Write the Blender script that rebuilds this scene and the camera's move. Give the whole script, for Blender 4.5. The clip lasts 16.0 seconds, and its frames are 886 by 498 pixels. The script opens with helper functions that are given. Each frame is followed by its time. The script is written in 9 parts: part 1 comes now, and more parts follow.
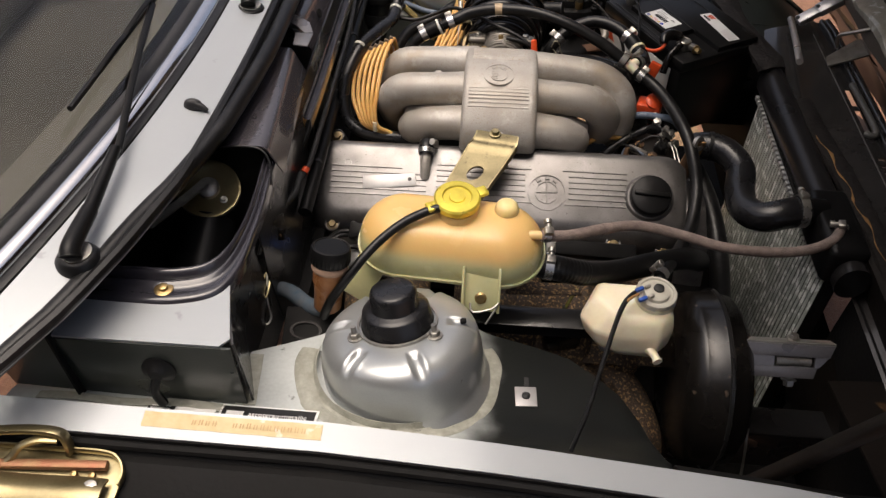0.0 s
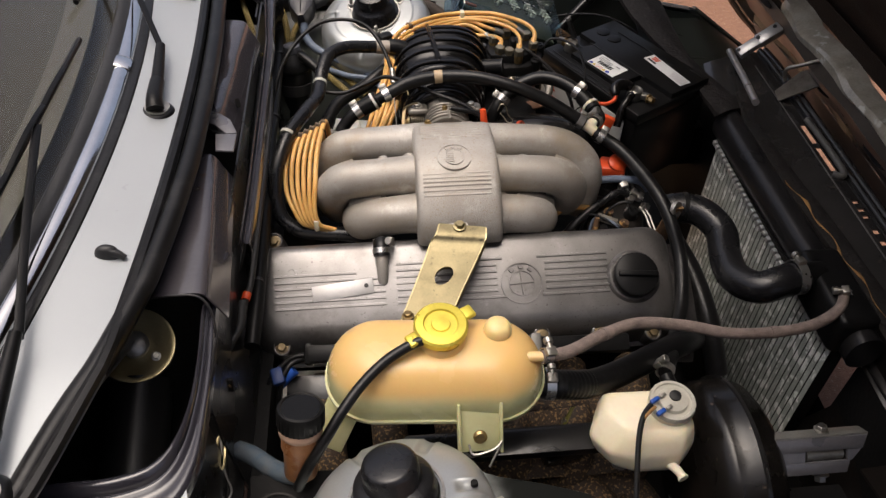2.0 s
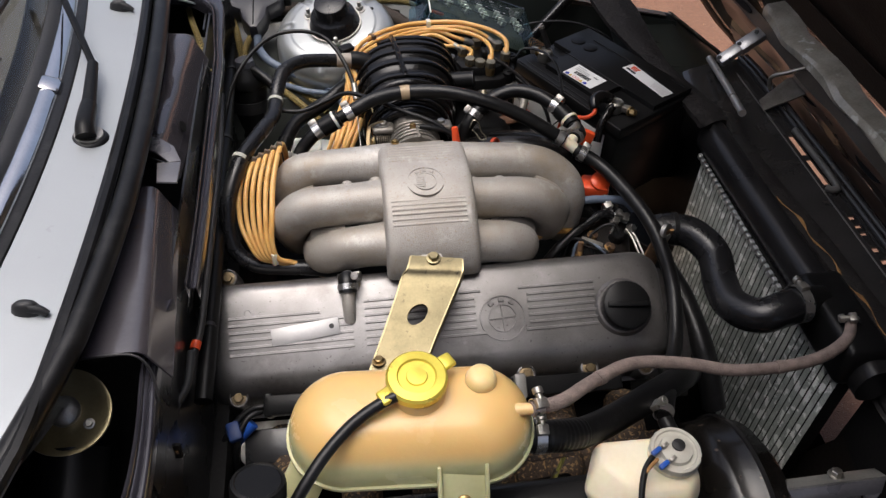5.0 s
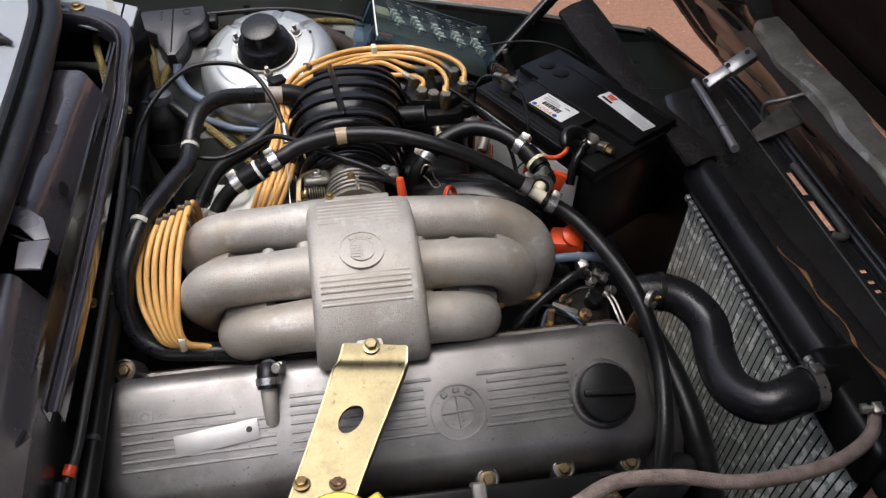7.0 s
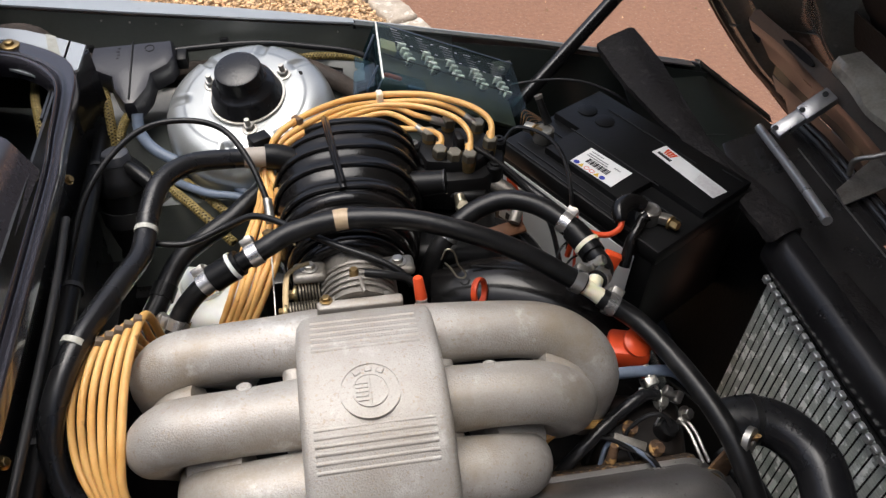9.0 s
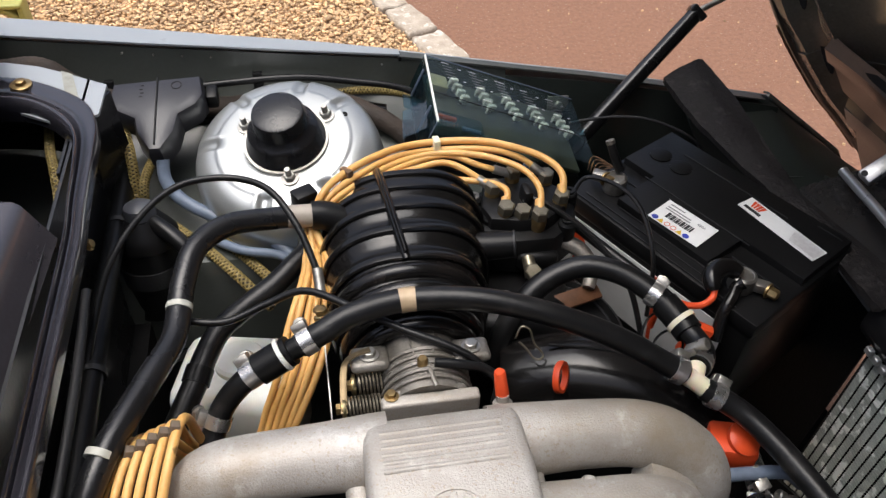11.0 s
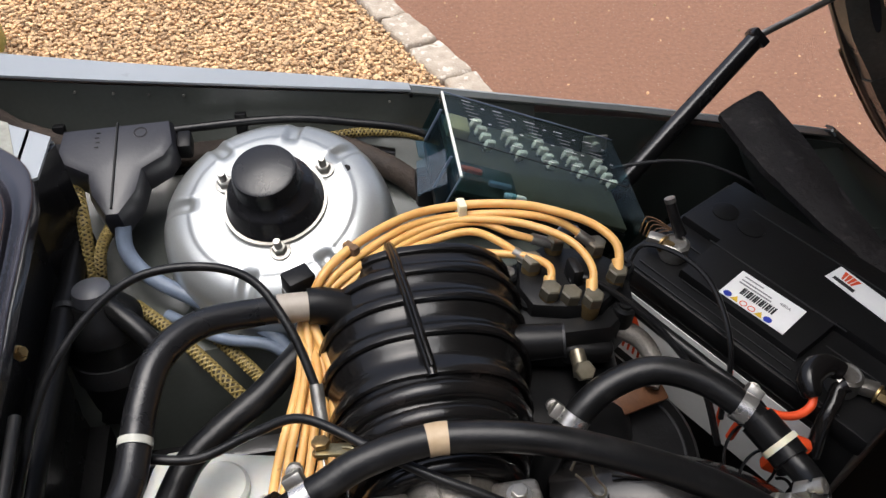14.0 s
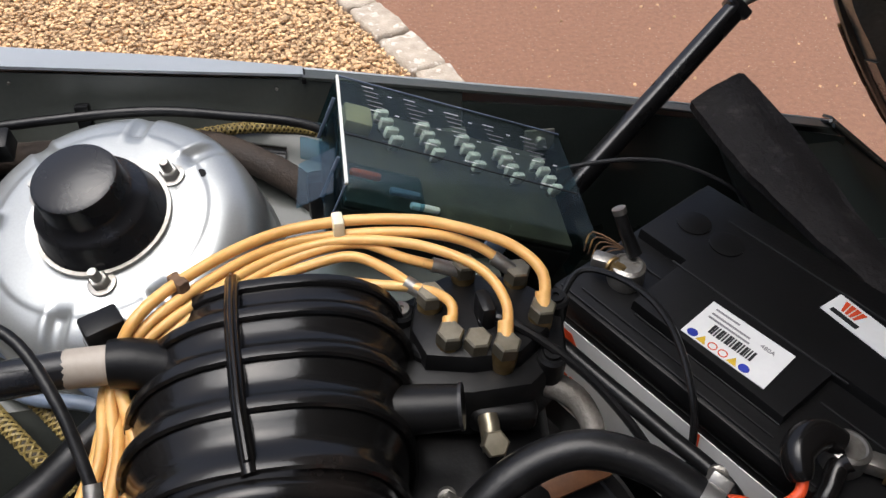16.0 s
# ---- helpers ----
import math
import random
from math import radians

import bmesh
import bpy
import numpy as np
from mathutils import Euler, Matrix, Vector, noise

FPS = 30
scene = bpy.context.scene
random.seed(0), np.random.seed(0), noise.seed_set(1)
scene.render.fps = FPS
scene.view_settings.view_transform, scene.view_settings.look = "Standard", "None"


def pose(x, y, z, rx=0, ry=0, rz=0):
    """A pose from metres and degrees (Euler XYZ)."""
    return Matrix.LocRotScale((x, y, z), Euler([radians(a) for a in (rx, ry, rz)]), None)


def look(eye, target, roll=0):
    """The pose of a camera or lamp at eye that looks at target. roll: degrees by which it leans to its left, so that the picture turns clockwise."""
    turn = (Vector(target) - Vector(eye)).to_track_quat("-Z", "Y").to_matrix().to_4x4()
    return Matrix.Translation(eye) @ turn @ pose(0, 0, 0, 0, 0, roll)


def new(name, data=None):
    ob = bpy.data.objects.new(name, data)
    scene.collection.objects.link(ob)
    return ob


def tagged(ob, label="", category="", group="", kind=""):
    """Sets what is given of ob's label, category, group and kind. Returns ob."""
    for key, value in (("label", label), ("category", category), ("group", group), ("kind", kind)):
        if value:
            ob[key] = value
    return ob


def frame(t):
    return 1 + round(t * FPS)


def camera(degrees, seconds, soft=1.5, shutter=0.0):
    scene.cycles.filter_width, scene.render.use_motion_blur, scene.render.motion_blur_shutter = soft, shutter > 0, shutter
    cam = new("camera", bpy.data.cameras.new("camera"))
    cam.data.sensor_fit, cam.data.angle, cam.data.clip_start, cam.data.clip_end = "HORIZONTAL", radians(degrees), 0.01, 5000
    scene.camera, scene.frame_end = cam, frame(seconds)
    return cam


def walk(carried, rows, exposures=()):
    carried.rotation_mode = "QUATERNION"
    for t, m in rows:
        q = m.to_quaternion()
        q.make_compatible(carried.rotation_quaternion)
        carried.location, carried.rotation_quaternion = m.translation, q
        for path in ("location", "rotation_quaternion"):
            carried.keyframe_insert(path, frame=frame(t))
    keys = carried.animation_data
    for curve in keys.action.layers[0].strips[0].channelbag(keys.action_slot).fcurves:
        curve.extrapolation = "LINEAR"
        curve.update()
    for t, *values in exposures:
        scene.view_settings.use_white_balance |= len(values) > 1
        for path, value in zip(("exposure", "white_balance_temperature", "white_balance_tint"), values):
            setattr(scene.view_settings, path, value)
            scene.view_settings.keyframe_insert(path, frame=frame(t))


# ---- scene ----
cam = camera(59.4, 16.0, soft=1.4)
PATH = [
    (0, (0.162, -1.122, 1.618), (0.053, 0.265, 0.182), 0.1),
    (0.5, (0.125, -1.061, 1.607), (0.024, 0.33, 0.174), 0.2),
    (1, (0.067, -0.995, 1.613), (0.015, 0.404, 0.184), 0.3),
    (1.5, (0.053, -0.951, 1.617), (0.112, 0.451, 0.192), 0.5),
    (2, (0.064, -0.902, 1.61), (0.201, 0.497, 0.187), 0.8),
    (2.5, (0.07, -0.866, 1.613), (0.243, 0.531, 0.192), 1.2),
    (3, (0.082, -0.835, 1.602), (0.273, 0.56, 0.181), 1.4),
    (5.5, (0.065, -0.785, 1.555), (0.297, 0.614, 0.145), 1.8),
    (6, (0.079, -0.748, 1.546), (0.323, 0.646, 0.133), 1.8),
    (6.5, (0.11, -0.677, 1.524), (0.366, 0.719, 0.115), 2.0),
    (7, (0.141, -0.616, 1.499), (0.41, 0.777, 0.089), 2.1),
    (7.5, (0.164, -0.549, 1.476), (0.446, 0.843, 0.068), 2.3),
    (8, (0.168, -0.501, 1.458), (0.458, 0.89, 0.051), 2.6),
    (8.5, (0.161, -0.441, 1.436), (0.45, 0.953, 0.031), 2.5),
    (9, (0.146, -0.372, 1.418), (0.435, 1.024, 0.014), 2.5),
    (9.5, (0.136, -0.325, 1.402), (0.43, 1.069, -0.001), 3.0),
    (12, (0.08, -0.174, 1.383), (0.37, 1.223, -0.019), 2.8),
    (12.5, (0.077, -0.138, 1.37), (0.373, 1.257, -0.032), 2.9),
    (13, (0.071, -0.107, 1.358), (0.374, 1.288, -0.043), 3.1),
    (13.5, (0.073, -0.083, 1.342), (0.39, 1.314, -0.054), 3.3),
    (14, (0.097, -0.058, 1.332), (0.412, 1.335, -0.068), 3.3),
    (14.5, (0.129, -0.019, 1.305), (0.447, 1.377, -0.093), 3.2),
    (15, (0.167, 0.009, 1.276), (0.471, 1.4, -0.129), 2.7),
    (15.5, (0.2, 0.031, 1.254), (0.501, 1.422, -0.151), 2.5),
    (16, (0.215, 0.058, 1.233), (0.519, 1.449, -0.171), 2.5),
]
walk(cam, [(t, look(eye, target, roll)) for t, eye, target, roll in PATH],
     exposures=[(0.0, 0.33, 6750, 11), (1.0, 0.29, 6680, 11), (2.5, 0.34, 6550, 11), (5.5, 0.35, 6050, 10), (7.2, 0.50, 5950, 9), (9.0, 0.6, 6050, 8), (16.0, 0.6, 5950, 8)])

# ---------------------------------------------------------------- light
world = bpy.data.worlds.new("sky")
scene.world = world
world.use_nodes = True
wn = world.node_tree.nodes
sky = wn.new("ShaderNodeTexSky")
sky.sky_type = "NISHITA"
sky.sun_disc = False
sky.sun_elevation = radians(80.6)
sky.sun_rotation = radians(284)
sky.air_density, sky.dust_density, sky.ozone_density = 0.7, 8.0, 0.2
wn["Background"].inputs["Strength"].default_value = 0.13
world.node_tree.links.new(sky.outputs["Color"], wn["Background"].inputs["Color"])
sun_data = bpy.data.lights.new("sun", "SUN")
sun_data.energy, sun_data.angle, sun_data.color = 1.35, radians(50), (1.0, 0.96, 0.91)
sun = new("sun", sun_data)
sun.matrix_world = look((-0.32, 0.08, 2.0), (0, 0, 0))


# ---------------------------------------------------------------- materials
def mat(name, col, rough=0.5, metal=0.0, col2=None, scale=18.0, fine=260.0, bump=0.15, depth=0.002,
        amount=0.6, spread=0.25, coat=0.0, trans=0.0, sss=0.0, island=False, ior=1.45, spec=0.5, spots=None, spot_scale=90.0, spot_at=0.68):
    """A Principled surface whose colour varies between col and col2, with fine relief."""
    m = bpy.data.materials.new(name)
    m.use_nodes = True
    nt = m.node_tree
    N, L = nt.nodes, nt.links
    p = N["Principled BSDF"]
    tc = N.new("ShaderNodeTexCoord")
    big = N.new("ShaderNodeTexNoise")
    big.inputs["Scale"].default_value, big.inputs["Detail"].default_value = scale, 6
    small = N.new("ShaderNodeTexNoise")
    small.inputs["Scale"].default_value, small.inputs["Detail"].default_value = fine, 3
    for n in (big, small):
        L.new(tc.outputs["Object"], n.inputs["Vector"])
    col2 = col2 or tuple(c * 0.62 for c in col)
    ramp = N.new("ShaderNodeValToRGB")
    ramp.color_ramp.elements[0].position, ramp.color_ramp.elements[1].position = 0.5 - spread, 0.5 + spread
    ramp.color_ramp.elements[0].color, ramp.color_ramp.elements[1].color = (*col2, 1), (*col, 1)
    mix = N.new("ShaderNodeMath")
    mix.operation = "MULTIPLY_ADD"
    L.new(big.outputs["Fac"], mix.inputs[0])
    mix.inputs[1].default_value = amount + 0.4
    add = N.new("ShaderNodeMath")
    add.operation = "MULTIPLY_ADD"
    L.new(small.outputs["Fac"], add.inputs[0])
    add.inputs[1].default_value, add.inputs[2].default_value = 0.35, 0.5 - 0.5 * (amount + 0.4) - 0.175
    L.new(add.outputs[0], mix.inputs[2])
    L.new(mix.outputs[0], ramp.inputs["Fac"])
    out = ramp.outputs["Color"]
    if spots:
        sp = N.new("ShaderNodeTexNoise")
        sp.inputs["Scale"].default_value, sp.inputs["Detail"].default_value = spot_scale, 4
        L.new(tc.outputs["Object"], sp.inputs["Vector"])
        sr = N.new("ShaderNodeValToRGB")
        sr.color_ramp.elements[0].position, sr.color_ramp.elements[1].position = spot_at - 0.06, spot_at
        L.new(sp.outputs["Fac"], sr.inputs["Fac"])
        mx = N.new("ShaderNodeMix")
        mx.data_type = "RGBA"
        L.new(sr.outputs["Color"], mx.inputs["Factor"])
        L.new(out, mx.inputs["A"])
        mx.inputs["B"].default_value = (*spots, 1)
        out = mx.outputs["Result"]
    if island:
        g = N.new("ShaderNodeNewGeometry")
        hs = N.new("ShaderNodeHueSaturation")
        mr = N.new("ShaderNodeMapRange")
        mr.inputs["To Min"].default_value, mr.inputs["To Max"].default_value = 0.45, 1.35
        L.new(g.outputs["Random Per Island"], mr.inputs["Value"])
        L.new(mr.outputs["Result"], hs.inputs["Value"])
        L.new(out, hs.inputs["Color"])
        out = hs.outputs["Color"]
    L.new(out, p.inputs["Base Color"])
    rr = N.new("ShaderNodeMapRange")
    rr.inputs["To Min"].default_value, rr.inputs["To Max"].default_value = max(0.02, rough * 0.7), min(1, rough * 1.3)
    L.new(big.outputs["Fac"], rr.inputs["Value"])
    L.new(rr.outputs["Result"], p.inputs["Roughness"])
    p.inputs["Metallic"].default_value = metal
    p.inputs["Coat Weight"].default_value = coat
    p.inputs["Coat Roughness"].default_value = 0.08
    p.inputs["Transmission Weight"].default_value = trans
    p.inputs["IOR"].default_value = ior
    p.inputs["Specular IOR Level"].default_value = spec
    if sss:
        p.inputs["Subsurface Weight"].default_value = sss
        p.inputs["Subsurface Radius"].default_value = (0.02, 0.012, 0.005)
        p.inputs["Subsurface Scale"].default_value = 0.5
    if bump:
        b = N.new("ShaderNodeBump")
        b.inputs["Strength"].default_value, b.inputs["Distance"].default_value = bump, depth
        L.new(small.outputs["Fac"], b.inputs["Height"])
        L.new(b.outputs["Normal"], p.inputs["Normal"])
    return m


PAINT = mat("grey_metallic_paint", (0.374, 0.397, 0.410), 0.34, 0.2, (0.315, 0.336, 0.349), 6, 900, 0.03, coat=0.3, spread=0.4, spots=(0.27, 0.283, 0.29), spot_scale=30, spot_at=0.76)
DOME = mat("silver_dome_paint", (0.43, 0.446, 0.440), 0.31, 0.62, (0.35, 0.363, 0.357), 10, 500, 0.03, coat=0.5, spots=(0.27, 0.27, 0.255), spot_scale=50, spot_at=0.77)
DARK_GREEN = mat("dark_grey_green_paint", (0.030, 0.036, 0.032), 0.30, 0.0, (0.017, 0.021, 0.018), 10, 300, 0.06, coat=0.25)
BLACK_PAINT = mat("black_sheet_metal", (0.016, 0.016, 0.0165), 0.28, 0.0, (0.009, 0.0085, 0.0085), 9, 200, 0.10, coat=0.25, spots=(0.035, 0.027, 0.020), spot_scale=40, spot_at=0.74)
BLACK_SATIN = mat("satin_black_plastic", (0.009, 0.009, 0.0093), 0.34, 0.0, (0.0055, 0.0055, 0.0055), 14, 350, 0.08, spec=0.2)
BLACK_GLOSS = mat("glossy_black_plastic", (0.008, 0.0072, 0.007), 0.21, 0.0, (0.005, 0.005, 0.005), 12, 240, 0.05, coat=0.16, spec=0.30)
# black metal parts; also the near wing skin, whose shade is in the colour
BLACK_DEEP = mat("black_metal_and_painted_shade", (0.012, 0.0115, 0.011), 0.7, 0.0, (0.006, 0.006, 0.006), 12, 150, 0.3, spec=0.16)
RUBBER = mat("black_rubber", (0.008, 0.008, 0.0085), 0.34, 0.0, (0.005, 0.005, 0.005), 20, 300, 0.10, spec=0.35)
RUBBER_GREY = mat("worn_grey_rubber", (0.026, 0.026, 0.027), 0.5, 0.0, (0.014, 0.014, 0.015), 20, 260, 0.15)
FOAM = mat("old_black_foam", (0.025, 0.023, 0.022), 0.75, 0.0, (0.013, 0.011, 0.011), 22, 130, 0.7, 0.004, spec=0.25)
CAST = mat("cast_aluminium", (0.455, 0.44, 0.415), 0.50, 0.35, (0.27, 0.238, 0.198), 13, 620, 0.55, 0.0010, amount=0.75, spread=0.32, spots=(0.335, 0.295, 0.24), spot_scale=330, spot_at=0.66)
CAST_DARK = mat("grey_cast_alloy", (0.285, 0.276, 0.270), 0.38, 0.80, (0.15, 0.142, 0.137), 15, 900, 0.22, 0.0008, amount=0.7, spread=0.28, spots=(0.10, 0.092, 0.085), spot_scale=240, spot_at=0.71)
CAST_OLD = mat("dull_throttle_alloy", (0.27, 0.255, 0.23), 0.45, 0.5, (0.12, 0.105, 0.085), 50, 400, 0.3)
STEEL = mat("bright_steel", (0.66, 0.65, 0.63), 0.28, 0.9, (0.48, 0.47, 0.45), 60, 400, 0.08)
ZINC = mat("dull_zinc_steel", (0.46, 0.45, 0.42), 0.42, 0.9, (0.27, 0.25, 0.22), 50, 300, 0.15)
GOLD = mat("yellow_passivated_steel", (0.37, 0.315, 0.18), 0.33, 0.9, (0.25, 0.205, 0.11), 25, 300, 0.08, spots=(0.20, 0.16, 0.09), spot_scale=60, spot_at=0.73)
RUST_PLATED = mat("rust_stained_plating", (0.33, 0.20, 0.10), 0.5, 0.5, (0.28, 0.11, 0.06), 60, 300, 0.2)
BRASS = mat("brassy_fastener", (0.46, 0.33, 0.15), 0.36, 0.9, (0.24, 0.16, 0.07), 60, 300, 0.1)
CHROME = mat("chrome_trim", (0.80, 0.80, 0.80), 0.10, 1.0, (0.65, 0.64, 0.63), 12, 300, 0.02)
AMBER = mat("amber_tank_plastic", (0.70, 0.455, 0.185), 0.30, 0.0, (0.60, 0.45, 0.225), 7, 160, 0.05, sss=0.25)
TANK_LOW = mat("olive_yellow_plastic", (0.51, 0.50, 0.285), 0.36, 0.0, (0.42, 0.41, 0.225), 14, 160, 0.05, sss=0.25)
PALE_AMBER = mat("pale_amber_plastic", (0.78, 0.62, 0.30), 0.28, 0.0, (0.70, 0.52, 0.23), 16, 160, 0.04, sss=0.35)
YELLOW_CAP = mat("yellow_plated_cap", (0.80, 0.68, 0.10), 0.30, 0.55, (0.62, 0.48, 0.07), 30, 200, 0.06)
IVORY = mat("ivory_plastic", (0.78, 0.73, 0.57), 0.36, 0.0, (0.66, 0.57, 0.40), 12, 160, 0.04, sss=0.35, spread=0.35)
WHITE_PL = mat("milky_white_plastic", (0.72, 0.73, 0.69), 0.4, 0.0, (0.60, 0.60, 0.54), 12, 160, 0.04, sss=0.2)
FUEL_LINE = mat("amber_fuel_line", (0.75, 0.45, 0.16), 0.34, 0.0, (0.58, 0.31, 0.085), 24, 200, 0.05, sss=0.2, spots=(0.22, 0.115, 0.035), spot_scale=45, spot_at=0.73)
BRAID = mat("braided_grey_hose", (0.27, 0.215, 0.19), 0.65, 0.0, (0.13, 0.098, 0.085), 75, 500, 0.7)
GOLD_BRAID = mat("yellow_black_braid", (0.33, 0.25, 0.085), 0.5, 0.0, (0.18, 0.135, 0.045), 220, 500, 0.3)
RED = mat("orange_red_plastic", (0.72, 0.085, 0.02), 0.38, 0.0, (0.58, 0.06, 0.015), 20, 200, 0.04)
BLUE = mat("blue_terminal", (0.02, 0.09, 0.42), 0.4, 0.0, None, 20, 200, 0.04)
BLUE_WIRE = mat("grey_blue_cable", (0.16, 0.20, 0.27), 0.45, 0.0, None, 20, 200, 0.06)
WHITE = mat("white_label", (0.78, 0.78, 0.76), 0.4, 0.0, (0.70, 0.70, 0.68), 20, 200, 0.02)
LABEL_GREY = mat("grey_print", (0.30, 0.30, 0.30), 0.5, 0.0, None, 20, 200, 0.0)
INK = mat("black_print", (0.02, 0.02, 0.02), 0.5, 0.0, None, 20, 200, 0.0)
STAMP_TAPE = mat("peeling_yellowed_tape", (0.60, 0.49, 0.27), 0.45, 0.0, (0.50, 0.36, 0.16), 30, 120, 0.15, spots=(0.70, 0.66, 0.52), spot_scale=34, spot_at=0.68)
STAMP_INK = mat("rust_brown_print", (0.42, 0.26, 0.11), 0.6, 0.0, (0.5, 0.36, 0.17), 90, 200, 0.0)
SEALANT = mat("cream_seam_sealer", (0.37, 0.37, 0.32), 0.5, 0.0, (0.19, 0.19, 0.155), 60, 200, 0.4, spread=0.3)
RUST = mat("rusty_iron", (0.20, 0.115, 0.06), 0.8, 0.1, (0.05, 0.03, 0.02), 45, 160, 0.6, 0.004, spots=(0.42, 0.25, 0.09), spot_scale=70, spot_at=0.62)
RUST_PANEL = mat("brown_stained_black_panel", (0.012, 0.009, 0.007), 0.5, 0.0, (0.006, 0.005, 0.0045), 6, 120, 0.3, spots=(0.06, 0.034, 0.015), spot_scale=16, spot_at=0.72, spec=0.3)
TORN = mat("torn_yellow_foam", (0.44, 0.24, 0.085), 0.9, 0.0, (0.16, 0.085, 0.035), 60, 160, 0.6)
# whitish spots paint the fins' reflections over the green-grey
FIN = mat("radiator_fin_with_painted_glints", (0.56, 0.59, 0.54), 0.36, 0.4, (0.32, 0.345, 0.31), 40, 500, 0.4, spots=(0.90, 0.92, 0.88), spot_scale=48, spot_at=0.59)
GLASS = mat("windscreen_glass", (0.80, 0.82, 0.78), 0.02, 0.0, (0.79, 0.81, 0.77), 5, 50, 0.0, trans=1.0, ior=1.33)


def clear(name, tint, gloss):
    """Thin clear plastic: tinted see-through with a little gloss."""
    m = bpy.data.materials.new(name)
    m.use_nodes = True
    N, L = m.node_tree.nodes, m.node_tree.links
    N.remove(N["Principled BSDF"])
    t, g, x = N.new("ShaderNodeBsdfTransparent"), N.new("ShaderNodeBsdfGlossy"), N.new("ShaderNodeMixShader")
    n = N.new("ShaderNodeTexNoise")
    n.inputs["Scale"].default_value = 30
    r = N.new("ShaderNodeMapRange")
    r.inputs["To Min"].default_value, r.inputs["To Max"].default_value = 0.02, 0.14
    L.new(n.outputs["Fac"], r.inputs["Value"])
    L.new(r.outputs["Result"], g.inputs["Roughness"])
    t.inputs["Color"].default_value = (*tint, 1)
    x.inputs["Fac"].default_value = gloss
    L.new(t.outputs[0], x.inputs[1])
    L.new(g.outputs[0], x.inputs[2])
    L.new(x.outputs[0], N["Material Output"].inputs["Surface"])
    return m


SMOKED = clear("smoked_green_clear_plastic", (0.88, 0.93, 0.90), 0.05)
BLUE_CLEAR = clear("blue_clear_plastic", (0.55, 0.72, 0.80), 0.08)
BANJO = mat("olive_plated_steel", (0.34, 0.305, 0.23), 0.34, 0.8, (0.20, 0.175, 0.12), 60, 300, 0.1)
BAR_STEEL = mat("satin_steel_bar", (0.58, 0.58, 0.57), 0.30, 0.7, (0.48, 0.475, 0.465), 40, 400, 0.03)
LAVENDER = mat("grey_sheet_bracket", (0.15, 0.147, 0.158), 0.28, 0.2, (0.09, 0.088, 0.095), 12, 240, 0.06, coat=0.4)
# plain grey parts, and strips that paint the light caught on edges
FRAME_GREY = mat("grey_parts_and_painted_sheen", (0.19, 0.185, 0.17), 0.36, 0.1, (0.10, 0.096, 0.087), 12, 240, 0.06, spec=0.45)
HOOD_DULL = mat("dull_green_grey_frame", (0.185, 0.185, 0.160), 0.22, 0.2, (0.095, 0.094, 0.080), 9, 200, 0.06, spec=0.5, coat=0.6, spots=(0.25, 0.24, 0.21), spot_scale=22, spot_at=0.72)
OLIVE_GOLD = mat("drab_passivated_steel", (0.150, 0.128, 0.074), 0.30, 0.95, (0.080, 0.068, 0.040), 26, 300, 0.08, amount=0.8, spread=0.26, spots=(0.05, 0.041, 0.026), spot_scale=85, spot_at=0.71)
BOLT_DARK = mat("dark_bronze_bolt", (0.22, 0.165, 0.09), 0.4, 0.75, (0.12, 0.09, 0.05), 60, 300, 0.1)
FRONT_BLACK = mat("scuffed_black_panel_paint", (0.038, 0.036, 0.035), 0.20, 0.0, (0.021, 0.020, 0.019), 12, 240, 0.08, coat=0.5, spots=(0.050, 0.042, 0.035), spot_scale=55, spot_at=0.74)
TAG = mat("dull_aluminium_tag", (0.44, 0.43, 0.425), 0.42, 0.5, (0.36, 0.355, 0.35), 40, 300, 0.05)
RIM = mat("glossy_charcoal_rubber", (0.034, 0.033, 0.040), 0.19, 0.0, (0.021, 0.020, 0.025), 14, 240, 0.05, coat=0.5, spec=0.55)
CLEAR = mat("clear_fuse_plastic", (0.92, 0.92, 0.86), 0.2, 0.0, (0.75, 0.75, 0.68), 60, 200, 0.0)
DASH = mat("dark_dashboard", (0.060, 0.052, 0.044), 0.6, 0.0, (0.038, 0.033, 0.028), 6, 200, 0.05, spec=0.2)
BAND_GREY = mat("pale_grey_band", (0.50, 0.50, 0.44), 0.45, 0.0, (0.38, 0.38, 0.33), 60, 300, 0.1)
TANK_BLACK = mat("radiator_tank_plastic", (0.016, 0.0155, 0.016), 0.30, 0.0, (0.010, 0.0095, 0.010), 14, 300, 0.08, spec=0.4)
LIME = mat("yellow_green_plastic", (0.42, 0.40, 0.11), 0.4, 0.0, (0.33, 0.31, 0.08), 9, 200, 0.05)
HOSE_SHEEN = mat("polished_black_hose", (0.014, 0.014, 0.015), 0.27, 0.0, (0.008, 0.008, 0.009), 20, 300, 0.10, spec=0.5)
DULL_BLUE = mat("dusty_blue_hose", (0.045, 0.075, 0.105), 0.5, 0.0, (0.10, 0.105, 0.11), 60, 260, 0.2)
BRAID_CORE = mat("dark_braid_core", (0.050, 0.036, 0.016), 0.7, 0.0, (0.026, 0.020, 0.010), 200, 500, 0.4)
BOOSTER = mat("pitted_black_drum_paint", (0.009, 0.0078, 0.007), 0.26, 0.0, (0.005, 0.0045, 0.004), 12, 240, 0.08, coat=0.12, spec=0.4, spots=(0.075, 0.055, 0.04), spot_scale=70, spot_at=0.73)
DEEP_BLUE = mat("dark_blue_plug", (0.008, 0.030, 0.13), 0.45, 0.0, None, 20, 200, 0.04)
